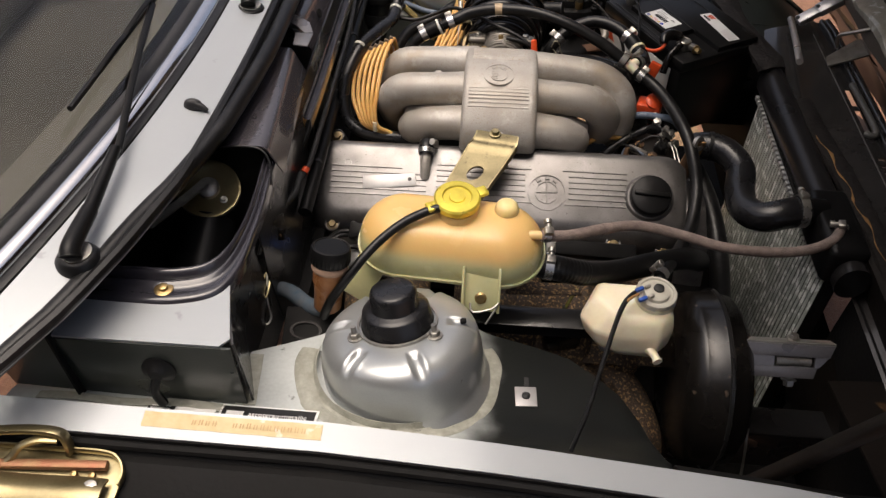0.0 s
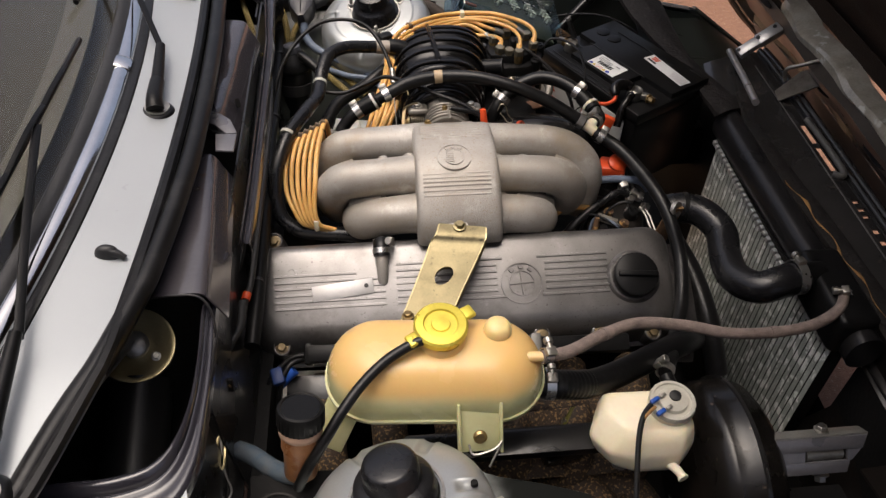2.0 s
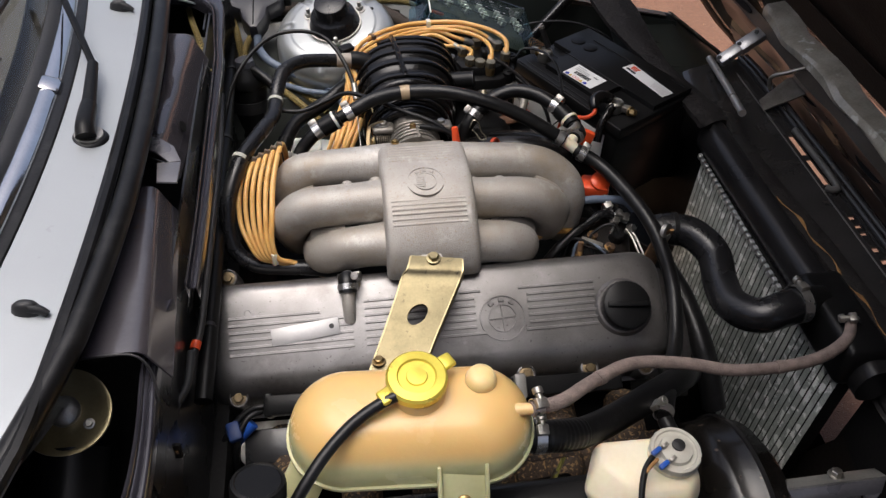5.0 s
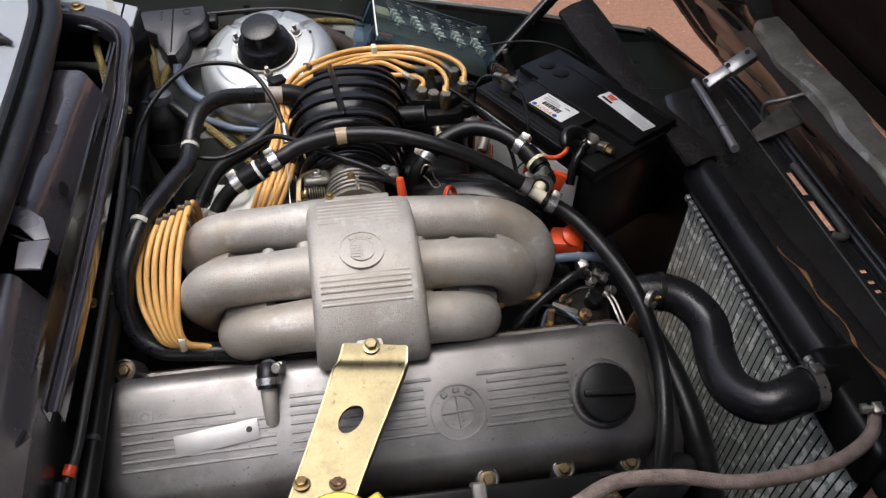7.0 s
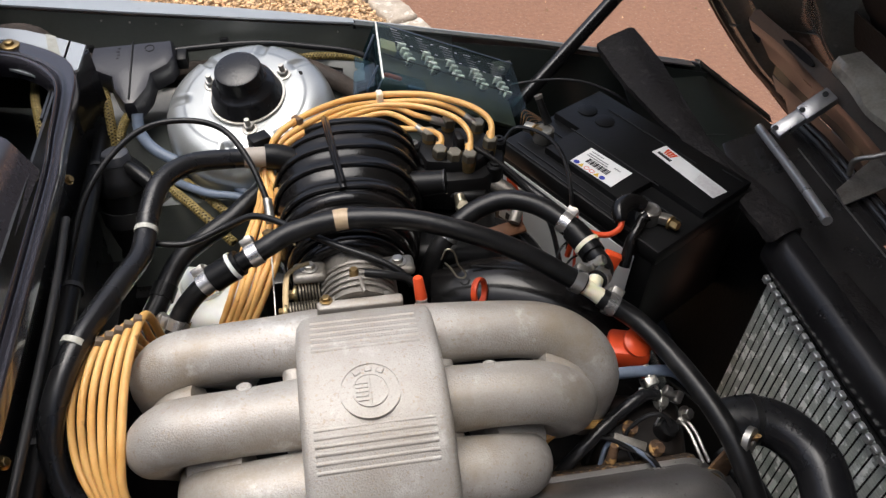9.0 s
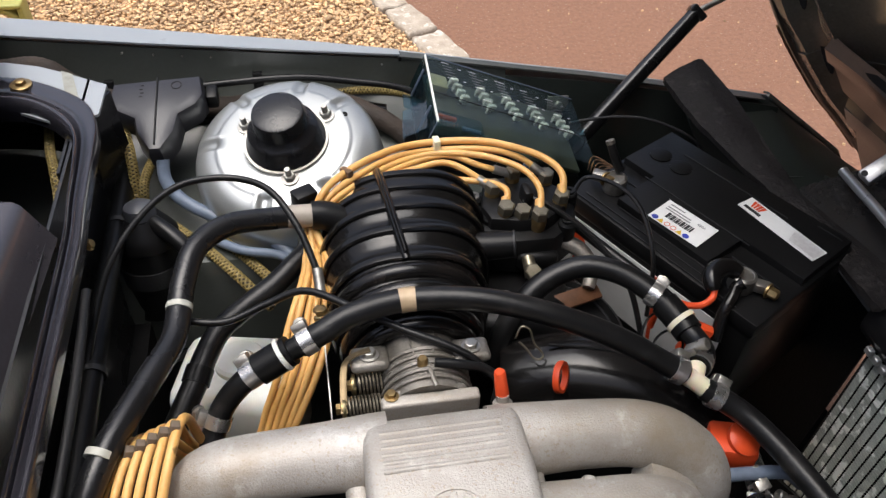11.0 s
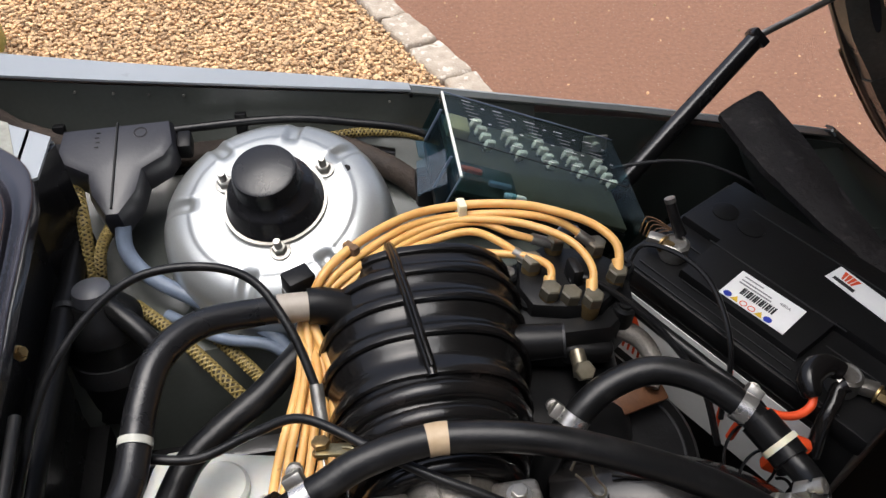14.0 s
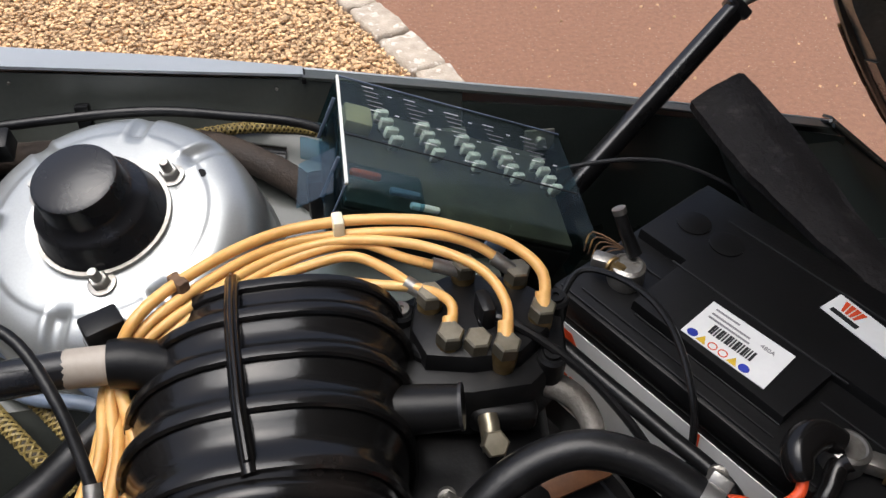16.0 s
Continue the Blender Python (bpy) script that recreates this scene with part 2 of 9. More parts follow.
EXHAUST = mat("exhaust_rust_and_head_shade", (0.050, 0.031, 0.018), 0.8, 0.0, (0.016, 0.011, 0.008), 70, 260, 0.7, 0.003, spots=(0.20, 0.125, 0.055), spot_scale=240, spot_at=0.61)
TARMAC = mat("red_brown_tarmac", (0.390, 0.205, 0.126), 0.85, 0.0, (0.265, 0.132, 0.079), 60.0, 300, 1.0, 0.010, amount=0.45, spread=0.2, spots=(0.50, 0.34, 0.235), spot_scale=110, spot_at=0.69)
KERB = mat("pale_kerb_stone", (0.52, 0.45, 0.36), 0.85, 0.0, (0.33, 0.27, 0.20), 26, 140, 0.7, 0.006, spots=(0.62, 0.56, 0.47), spot_scale=40, spot_at=0.64)
PEBBLE = mat("tan_pebble", (0.74, 0.52, 0.30), 0.7, 0.0, (0.54, 0.33, 0.15), 35, 200, 0.2, island=True, spread=0.35)
BED = mat("gravel_bed", (0.36, 0.23, 0.125), 0.9, 0.0, (0.20, 0.12, 0.06), 60, 160, 0.8, 0.01)


UNDERSEAL = mat("black_underseal", (0.007, 0.007, 0.007), 0.42, 0.0, (0.004, 0.004, 0.004), 9, 200, 0.15, spec=0.22, spots=(0.022, 0.018, 0.014), spot_scale=40, spot_at=0.72)
COVER_GREY = mat("glossy_black_sheet", (0.066, 0.061, 0.069), 0.24, 0.0, (0.040, 0.036, 0.040), 7, 200, 0.05, coat=0.9, spec=0.7, spread=0.35, spots=(0.06, 0.042, 0.030), spot_scale=26, spot_at=0.72)
FLANGE_DARK = mat("dark_olive_grey_flange", (0.072, 0.078, 0.069), 0.36, 0.0, (0.048, 0.052, 0.045), 9, 240, 0.06, spec=0.5, coat=0.2)
SILVER_INK = mat("silver_print", (0.74, 0.73, 0.72), 0.35, 0.3, (0.62, 0.60, 0.59), 220, 300, 0.0)
FELT = mat("brown_black_felt", (0.036, 0.025, 0.018), 0.95, 0.0, (0.022, 0.0155, 0.0115), 15, 150, 0.5, spec=0.2)
# lightened and spotted so that the colour holds the sky's reflection
OLIVE = mat("olive_grey_with_painted_sheen", (0.46, 0.43, 0.36), 0.22, 0.1, (0.25, 0.225, 0.18), 22, 240, 0.10, coat=0.35, spots=(0.62, 0.60, 0.54), spot_scale=26, spot_at=0.66)
BROWN_BLACK = mat("brown_black_frame", (0.082, 0.071, 0.060), 0.30, 0.0, (0.046, 0.040, 0.034), 8, 200, 0.10, spec=0.4, coat=0.2, spots=(0.10, 0.075, 0.055), spot_scale=22, spot_at=0.74)


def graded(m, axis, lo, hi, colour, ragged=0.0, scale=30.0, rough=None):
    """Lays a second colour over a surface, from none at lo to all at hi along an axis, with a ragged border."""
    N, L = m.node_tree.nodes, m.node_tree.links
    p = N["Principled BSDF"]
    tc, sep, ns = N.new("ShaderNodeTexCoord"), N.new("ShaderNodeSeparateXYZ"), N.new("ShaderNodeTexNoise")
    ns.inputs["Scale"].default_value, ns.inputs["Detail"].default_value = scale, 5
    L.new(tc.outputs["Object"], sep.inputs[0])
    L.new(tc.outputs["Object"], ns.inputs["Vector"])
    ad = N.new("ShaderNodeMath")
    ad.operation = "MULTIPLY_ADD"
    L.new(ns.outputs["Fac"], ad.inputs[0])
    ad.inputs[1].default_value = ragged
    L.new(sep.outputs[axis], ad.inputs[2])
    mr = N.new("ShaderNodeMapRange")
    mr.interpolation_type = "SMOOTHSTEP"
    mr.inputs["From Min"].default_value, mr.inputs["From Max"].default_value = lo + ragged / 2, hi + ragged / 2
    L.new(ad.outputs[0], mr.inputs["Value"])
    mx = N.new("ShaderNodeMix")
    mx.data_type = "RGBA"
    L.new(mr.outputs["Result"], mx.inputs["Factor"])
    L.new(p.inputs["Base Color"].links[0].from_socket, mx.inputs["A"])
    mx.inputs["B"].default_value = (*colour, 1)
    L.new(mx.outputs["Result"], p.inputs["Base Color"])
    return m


def stained(m, colour, scale, lo, hi, most=0.7):
    """Lays cloudy, grainy stains of a second colour over a surface."""
    N, L = m.node_tree.nodes, m.node_tree.links
    p = N["Principled BSDF"]
    tc, ns, mr, mx = N.new("ShaderNodeTexCoord"), N.new("ShaderNodeTexNoise"), N.new("ShaderNodeMapRange"), N.new("ShaderNodeMix")
    ns.inputs["Scale"].default_value, ns.inputs["Detail"].default_value, ns.inputs["Roughness"].default_value = scale, 9, 0.68
    L.new(tc.outputs["Object"], ns.inputs["Vector"])
    mr.inputs["From Min"].default_value, mr.inputs["From Max"].default_value, mr.inputs["To Max"].default_value = lo, hi, most
    L.new(ns.outputs["Fac"], mr.inputs["Value"])
    mx.data_type = "RGBA"
    L.new(mr.outputs["Result"], mx.inputs["Factor"])
    L.new(p.inputs["Base Color"].links[0].from_socket, mx.inputs["A"])
    mx.inputs["B"].default_value = (*colour, 1)
    L.new(mx.outputs["Result"], p.inputs["Base Color"])


stained(CAST, (0.27, 0.222, 0.160), 11, 0.50, 0.68, 0.75)
stained(CAST, (0.60, 0.59, 0.57), 26, 0.58, 0.70, 0.6)
stained(CAST_DARK, (0.095, 0.085, 0.078), 8, 0.50, 0.66, 0.7)
stained(CAST_DARK, (0.36, 0.35, 0.345), 60, 0.60, 0.74, 0.6)
stained(RUBBER, (0.024, 0.0235, 0.023), 30, 0.52, 0.70, 0.8)
stained(BLACK_GLOSS, (0.018, 0.014, 0.012), 22, 0.54, 0.72, 0.8)
stained(FOAM, (0.060, 0.054, 0.050), 45, 0.56, 0.70, 0.7)
stained(OLIVE_GOLD, (0.060, 0.047, 0.026), 34, 0.52, 0.68, 0.75)
# black towards the front holds overspray and the shelf's shade in one colour
SHELF = graded(mat("grey_paint_to_overspray_and_shade", (0.50, 0.53, 0.52), 0.42, 0.1, (0.36, 0.38, 0.37), 9, 200, 0.08, coat=0.05, spec=0.3, spots=(0.14, 0.14, 0.125), spot_scale=55, spot_at=0.75), "X", 0.125, 0.195, (0.008, 0.009, 0.0085), 0.05, 22)
TANK = graded(mat("amber_to_olive_tank_plastic", (0.55, 0.54, 0.30), 0.26, 0.0, (0.46, 0.45, 0.235), 14, 160, 0.04, sss=0.3), "Z", 0.829, 0.853, (0.67, 0.44, 0.17), 0.012, 14)


# ---------------------------------------------------------------- building blocks
def vec(*a):
    return Vector(a)


def basis(o, x, z):
    """A pose at o whose x axis is x and whose z axis is z (made square)."""
    z = Vector(z).normalized()
    x = (Vector(x) - z * z.dot(Vector(x))).normalized()
    y = z.cross(x)
    return Matrix(((x.x, y.x, z.x, o[0]), (x.y, y.y, z.y, o[1]), (x.z, y.z, z.z, o[2]), (0, 0, 0, 1)))


def along(o, z):
    """A pose at o whose z axis points along z."""
    z = Vector(z).normalized()
    return basis(o, (1, 0, 0) if abs(z.x) < 0.8 else (0, 1, 0), z)


def link(name, bm, material, sharp=38):
    me = bpy.data.meshes.new(name)
    bmesh.ops.recalc_face_normals(bm, faces=bm.faces)
    bm.to_mesh(me)
    bm.free()
    me.materials.append(material)
    for p in me.polygons:
        p.use_smooth = True
    me.set_sharp_from_angle(angle=radians(sharp))
    return new(name, me)


def thing(name, at, label, category, group="", kind=""):
    e = new(name)
    e.empty_display_size = 0.02
    e.location = at
    return tagged(e, label, category, group, kind)


def part(name, bm, material, parent, label="", sharp=38):
    ob = link(name, bm, material, sharp)
    ob.parent = parent
    if parent.parent is None:
        ob.matrix_parent_inverse = Matrix.Translation(-parent.location)
    return tagged(ob, label)


def solo(name, bm, material, label, category, group="", kind="", sharp=38):
    return tagged(link(name, bm, material, sharp), label, category, group, kind)


def rbox(size, m=None, bevel=0.004, segs=2, bm=None):
    """A box with rounded edges."""
    bm = bm or bmesh.new()
    made = bmesh.ops.create_cube(bm, size=1.0)["verts"]
    for v in made:
        v.co = Vector((v.co.x * size[0], v.co.y * size[1], v.co.z * size[2]))
    if bevel:
        edges = list({e for v in made for e in v.link_edges})
        made = bmesh.ops.bevel(bm, geom=edges, offset=bevel, segments=segs, profile=0.5, affect="EDGES")["verts"] + made
        made = list({v for v in made if v.is_valid})
    if m is not None:
        bmesh.ops.transform(bm, matrix=m, verts=made)
    return bm


def ring_loft(bm, rings, closed=True, caps=True, loop=False):
    """Joins rings of points to a skin."""
    rows = [[bm.verts.new(p) for p in ring] for ring in rings]
    n = len(rows[0])
    pairs = list(zip(rows, rows[1:])) + ([(rows[-1], rows[0])] if loop else [])
    for a, b in pairs:
        for i in range(n if closed else n - 1):
            j = (i + 1) % n
            bm.faces.new((a[i], a[j], b[j], b[i]))
    if caps and closed and not loop:
        bm.faces.new(rows[0][::-1])
        bm.faces.new(rows[-1])
    return bm


def lathe(prof, m, seg=32, bm=None):
    """Turns (radius, height) pairs about the z axis of m."""
    bm = bm or bmesh.new()
    rings = [[m @ Vector((max(r, 1e-5) * math.cos(2 * math.pi * i / seg), max(r, 1e-5) * math.sin(2 * math.pi * i / seg), h)) for i in range(seg)] for r, h in prof]
    if prof[0] == prof[-1] and prof[0][0] > 0.001:
        return ring_loft(bm, rings[:-1], loop=True)
    return ring_loft(bm, rings)


def spline(pts, res=6, closed=False):
    """A smooth line through points."""
    P = [Vector(p) for p in pts]
    n = len(P)
    out = []
    for i in range(n if closed else n - 1):
        if closed:
            a, b, c, d = P[i - 1], P[i], P[(i + 1) % n], P[(i + 2) % n]
        else:
            a, b, c, d = P[max(i - 1, 0)], P[i], P[i + 1], P[min(i + 2, n - 1)]
        for k in range(res):
            t = k / res
            out.append(0.5 * ((2 * b) + (c - a) * t + (2 * a - 5 * b + 4 * c - d) * t * t + (3 * b - a - 3 * c + d) * t ** 3))
    if not closed:
        out.append(P[-1])
    return out


def sweep(pts, r, seg=12, res=6, closed=False, bm=None, shape=None, up=None, smooth=True):
    """A tube, or a bar with the given outline, along a line of points. r: radius, or a function of the way along (0 to 1)."""
    bm = bm or bmesh.new()
    L = spline(pts, res, closed) if smooth else [Vector(p) for p in pts]
    n = len(L)
    rings, side = [], None
    for i, p in enumerate(L):
        a, b = (L[i - 1], L[(i + 1) % n]) if closed else (L[max(i - 1, 0)], L[min(i + 1, n - 1)])
        t = (b - a).normalized()
        if up is not None:
            side = t.cross(Vector(up)).normalized()
        elif side is None:
            side = t.cross(Vector((0, 0, 1)) if abs(t.z) < 0.9 else Vector((0, 1, 0))).normalized()
        else:
            side = (side - t * side.dot(t)).normalized()
        top = side.cross(t)
        rad = r(i / max(n - 1, 1)) if callable(r) else r
        if shape:
            rings.append([p + side * (x * rad) + top * (y * rad) for x, y in shape])
        else:
            rings.append([p + side * (rad * math.cos(2 * math.pi * k / seg)) + top * (rad * math.sin(2 * math.pi * k / seg)) for k in range(seg)])
    return ring_loft(bm, rings, loop=closed)


def slab(outline, thick, m=None, bevel=0.0, bm=None):
    """A flat plate with the given outline (x, y), from z = 0 to thick."""
    bm = bm or bmesh.new()
    low = [bm.verts.new((x, y, 0)) for x, y in outline]
    f = bm.faces.new(low)
    ext = bmesh.ops.extrude_face_region(bm, geom=[f])["geom"]
    vs = [g for g in ext if isinstance(g, bmesh.types.BMVert)]
    bmesh.ops.translate(bm, vec=(0, 0, thick), verts=vs)
    made = low + vs
    if bevel:
        edges = [e for e in bm.edges if e.verts[0] in vs and e.verts[1] in vs]
        made = list({v for v in bmesh.ops.bevel(bm, geom=edges, offset=bevel, segments=2, profile=0.5, affect="EDGES")["verts"] + made if v.is_valid})
    if m is not None:
        bmesh.ops.transform(bm, matrix=m, verts=made)
    return bm


def sheet(fn, us, vs, thick, bm=None):
    """A curved sheet fn(u, v) with a thickness along its own normal."""
    bm = bm or bmesh.new()
    P = [[Vector(fn(u, v)) for v in vs] for u in us]
    nu, nv = len(us), len(vs)

    def normal(i, j):
        a = P[min(i + 1, nu - 1)][j] - P[max(i - 1, 0)][j]
        b = P[i][min(j + 1, nv - 1)] - P[i][max(j - 1, 0)]
        return a.cross(b).normalized()

    A = [[bm.verts.new(P[i][j]) for j in range(nv)] for i in range(nu)]
    B = [[bm.verts.new(P[i][j] - normal(i, j) * thick) for j in range(nv)] for i in range(nu)]
    for i in range(nu - 1):
        for j in range(nv - 1):
            bm.faces.new((A[i][j], A[i + 1][j], A[i + 1][j + 1], A[i][j + 1]))
            bm.faces.new((B[i][j], B[i][j + 1], B[i + 1][j + 1], B[i + 1][j]))
    for i in range(nu - 1):
        bm.faces.new((A[i][0], B[i][0], B[i + 1][0], A[i + 1][0]))
        bm.faces.new((A[i][-1], A[i + 1][-1], B[i + 1][-1], B[i][-1]))
    for j in range(nv - 1):
        bm.faces.new((A[0][j], A[0][j + 1], B[0][j + 1], B[0][j]))
        bm.faces.new((A[-1][j], B[-1][j], B[-1][j + 1], A[-1][j + 1]))
    return bm


def steps(a, b, n):
    return [a + (b - a) * i / n for i in range(n + 1)]


def interp(x, xs, ys):
    return float(np.interp(x, xs, ys))


def oval(w, h, n=24, power=2.6):
    """A rounded outline w wide and h high."""
    out = []
    for k in range(n):
        a = 2 * math.pi * k / n
        c, s = math.cos(a), math.sin(a)
        out.append((w / 2 * math.copysign(abs(c) ** (2 / power), c), h / 2 * math.copysign(abs(s) ** (2 / power), s)))
    return out


def rrect(u0, u1, v0, v1, r, n=6):
    out = []
    for cx, cy, a0 in ((u1 - r, v1 - r, 0), (u0 + r, v1 - r, 90), (u0 + r, v0 + r, 180), (u1 - r, v0 + r, 270)):
        for k in range(n + 1):
            a = radians(a0 + 90 * k / n)
            out.append((cx + r * math.cos(a), cy + r * math.sin(a)))
    return out


def hexbolt(at, axis, r, h, bm=None, washer=True):
    """A bolt head on its washer."""
    bm = bm or bmesh.new()
    m = along(at, axis)
    if washer:
        lathe([(r * 1.45, 0), (r * 1.45, h * 0.16), (r * 1.3, h * 0.2), (0, h * 0.2)], m, 18, bm)
    ring = lambda rad, z: [m @ Vector((rad * math.cos(math.pi * k / 3), rad * math.sin(math.pi * k / 3), z)) for k in range(6)]
    ring_loft(bm, [ring(r, h * 0.15), ring(r, h * 0.9), ring(r * 0.86, h)])
    return bm


def band_clamp(centre, axis, r, width, screw, parent=None, name="hose_clamp", label="bright steel worm-drive hose clamp"):
    """A steel band round a hose with its screw housing on the side to which screw points."""
    m = basis(centre, screw, axis)
    bm = lathe([(r, -width / 2), (r + 0.0012, -width / 2), (r + 0.0012, width / 2), (r, width / 2), (r, -width / 2)], m, 28)
    e = thing(name, centre, label, "hose clamp", "hose clamps") if parent is None else parent
    part("band", bm, STEEL, e)
    q = m @ Matrix.Translation((r + 0.004, 0, 0)) @ Matrix.Rotation(radians(90), 4, "X")
    bm = rbox((0.008, width * 1.0, 0.013), m @ Matrix.Translation((r + 0.003, 0, 0)), 0.0012)
    part("housing", bm, ZINC, e)
    bm = lathe([(0.0038, 0.004), (0.0038, 0.010), (0.0058, 0.0105), (0.0058, 0.0165), (0.0046, 0.0175), (0.0012, 0.0175), (0.0012, 0.0155), (0, 0.0155)], q, 12)
    part("screw", bm, ZINC, e)
    return e


# ---------------------------------------------------------------- ground
bm = bmesh.new()
ring_loft(bm, [[Vector((r * math.cos(2 * math.pi * k / 48), 1 + r * math.sin(2 * math.pi * k / 48), 0)) for k in range(48)] for r in (900, 250, 80, 30, 14, 8, 5, 3, 2, 1, 0.001)], caps=False)
solo("ground", bm, TARMAC, "reddish brown tarmac drive beside the gravel", "ground", kind="structure")

# unseen wall, added to block low light and darken the near side's reflections
bm = rbox((8.5, 0.3, 2.9), Matrix.Translation((-3.75, -2.3, 1.44)), 0.02)
solo("unseen_wall_south", bm, mat("unseen_wall_dark", (0.045, 0.042, 0.040), 0.85, 0.0, (0.03, 0.028, 0.026), 2, 60, 0.4, 0.01), "unseen dark wall added beside the parked car to block light", "wall", kind="structure")

kerb_a, kerb_b = Vector((0.30, 2.56, 0)), Vector((0.50, 2.02, 0))
kerb_dir = (kerb_b - kerb_a).normalized()
kerb_out = Vector((-kerb_dir.y, kerb_dir.x, 0))
kerb_edge = lambda y: kerb_a.x + (kerb_a.y - y) * (0.20 / 0.54)
bm = bmesh.new()
bed = [(-3.2, 0.9), (kerb_edge(0.9), 0.9), (kerb_edge(4.6), 4.6), (-3.2, 4.6)]
slab(bed, 0.012, Matrix.Translation((0, 0, 0.001)), bm=bm)
solo("gravel_bed", bm, BED, "brown earth bed under the gravel", "ground", kind="structure")

# loose pebbles
rng = np.random.default_rng(4)
ico = bmesh.new()
bmesh.ops.create_icosphere(ico, subdivisions=1, radius=1.0)
ico_v = np.array([v.co[:] for v in ico.verts])
ico_f = np.array([[v.index for v in f.verts] for f in ico.faces])
ico.free()
spots_xy = []
for gy in np.arange(1.25, 3.25, 0.0112):
    for gx in np.arange(-1.35, kerb_edge(gy) - 0.004, 0.0112):
        spots_xy.append((gx, gy))
spots_xy = np.array(spots_xy) + rng.normal(0, 0.004, (len(spots_xy), 2))
spots_xy = spots_xy[spots_xy[:, 0] < 0.30 + (2.56 - spots_xy[:, 1]) * 0.37 - 0.004]
n = len(spots_xy)
size = rng.uniform(0.0045, 0.0102, (n, 1, 1)) * rng.uniform(0.65, 1.25, (n, 1, 3)) * np.array([1, 1, 0.75])
turn = rng.uniform(0, 2 * math.pi, n)
c, s = np.cos(turn)[:, None], np.sin(turn)[:, None]
v = ico_v[None] * size
v = np.stack([v[..., 0] * c - v[..., 1] * s, v[..., 0] * s + v[..., 1] * c, v[..., 2]], -1)
v += np.concatenate([spots_xy, rng.uniform(0.012, 0.026, (n, 1))], 1)[:, None]
me = bpy.data.meshes.new("gravel")
me.from_pydata(v.reshape(-1, 3).tolist(), [], (ico_f[None] + (np.arange(n) * len(ico_v))[:, None, None]).reshape(-1, 3).tolist())
me.materials.append(PEBBLE)
tagged(new("gravel", me), "loose tan and cream rounded pebbles on a drive", "gravel", kind="stuff")

chips = rng.uniform((0.45, 1.2), (2.3, 3.2), (150, 2))
chips = chips[chips[:, 0] > 0.30 + (2.56 - chips[:, 1]) * 0.37 + 0.14]
m_ = len(chips)
cv = ico_v[None] * rng.uniform(0.0015, 0.0055, (m_, 1, 1)) ** 1.0 * rng.uniform(0.6, 1.3, (m_, 1, 3))
cv = cv + np.concatenate([chips, np.full((m_, 1), 0.002)], 1)[:, None]
me = bpy.data.meshes.new("loose_chips")
me.from_pydata(cv.reshape(-1, 3).tolist(), [], (ico_f[None] + (np.arange(m_) * len(ico_v))[:, None, None]).reshape(-1, 3).tolist())
me.materials.append(PEBBLE)
tagged(new("loose_chips", me), "pale stone chips scattered over the tarmac", "gravel", kind="stuff")

kerb = thing("kerb", kerb_a, "row of pale stone kerb blocks between gravel and tarmac", "kerb", kind="structure")
for k in range(-3, 6):
    at = kerb_a + kerb_dir * (k * 0.21 + 0.1) + kerb_out * 0.062
    bm = rbox((0.203 - 0.006 * (k % 2), 0.112 + 0.008 * (k % 3), 0.06), basis(at + Vector((0, 0, 0.003 + 0.003 * (k % 2))), kerb_dir + kerb_out * 0.03 * ((k % 3) - 1), (0, 0, 1)), 0.015, 3)
    bmesh.ops.subdivide_edges(bm, edges=[e for e in bm.edges if e.calc_length() > 0.05], cuts=5, use_grid_fill=True)
    for vv in bm.verts:
        vv.co += Vector((noise.noise(vv.co * 17), noise.noise(vv.co * 19 + Vector((5, 0, 0))), 0.6 * noise.noise(vv.co * 30))) * 0.011
    part("kerb_stone", bm, KERB, kerb)

gf = thing("plastic_frame", (-0.885, 2.33, 0.02), "yellow-green plastic frame with an arched opening on the gravel", "plastic frame")
arc = [(-0.885 + 0.066 * math.cos(t), 2.32, 0.045 + 0.085 * math.sin(t)) for t in steps(-0.35, math.pi + 0.35, 20)]
part("arch", sweep(arc, 1.0, res=2, shape=oval(0.030, 0.060, 14, 3), up=(0, 1, 0)), LIME, gf)
part("top_plate", rbox((0.165, 0.085, 0.016), Matrix.Translation((-0.888, 2.325, 0.144)), 0.006, 3), LIME, gf)
part("side_post", rbox((0.018, 0.075, 0.13), Matrix.Translation((-0.814, 2.325, 0.082)), 0.006, 3), LIME, gf)
part("red_cap", rbox((0.05, 0.04, 0.03), Matrix.Translation((-0.925, 2.39, 0.160)), 0.008, 3), RED, gf, "faded red cap")

# ---------------------------------------------------------------- car body
FZ = lambda x: interp(x, [-1.2, -0.2, 0.0, 0.2, 0.5, 0.78, 1.05], [0.90, 0.872, 0.868, 0.848, 0.803, 0.742, 0.67])
FZF = lambda x: interp(x, [-1.2, -0.3, -0.2, -0.1, -0.02, 0.1, 0.216, 0.3, 0.5, 0.78, 1.05], [0.965, 0.915, 0.903, 0.890, 0.881, 0.867, 0.854, 0.839, 0.803, 0.742, 0.67])
FWF = lambda x: interp(x, [-0.35, -0.2, -0.02, 0.1, 0.216, 0.4, 0.8], [0.050, 0.045, 0.035, 0.030, 0.018, 0.015, 0.020])
car = thing("car_body", (0, 0, 0), "grey metallic car body with its engine bay open", "car")
xs = steps(-0.62, 0.80, 30)
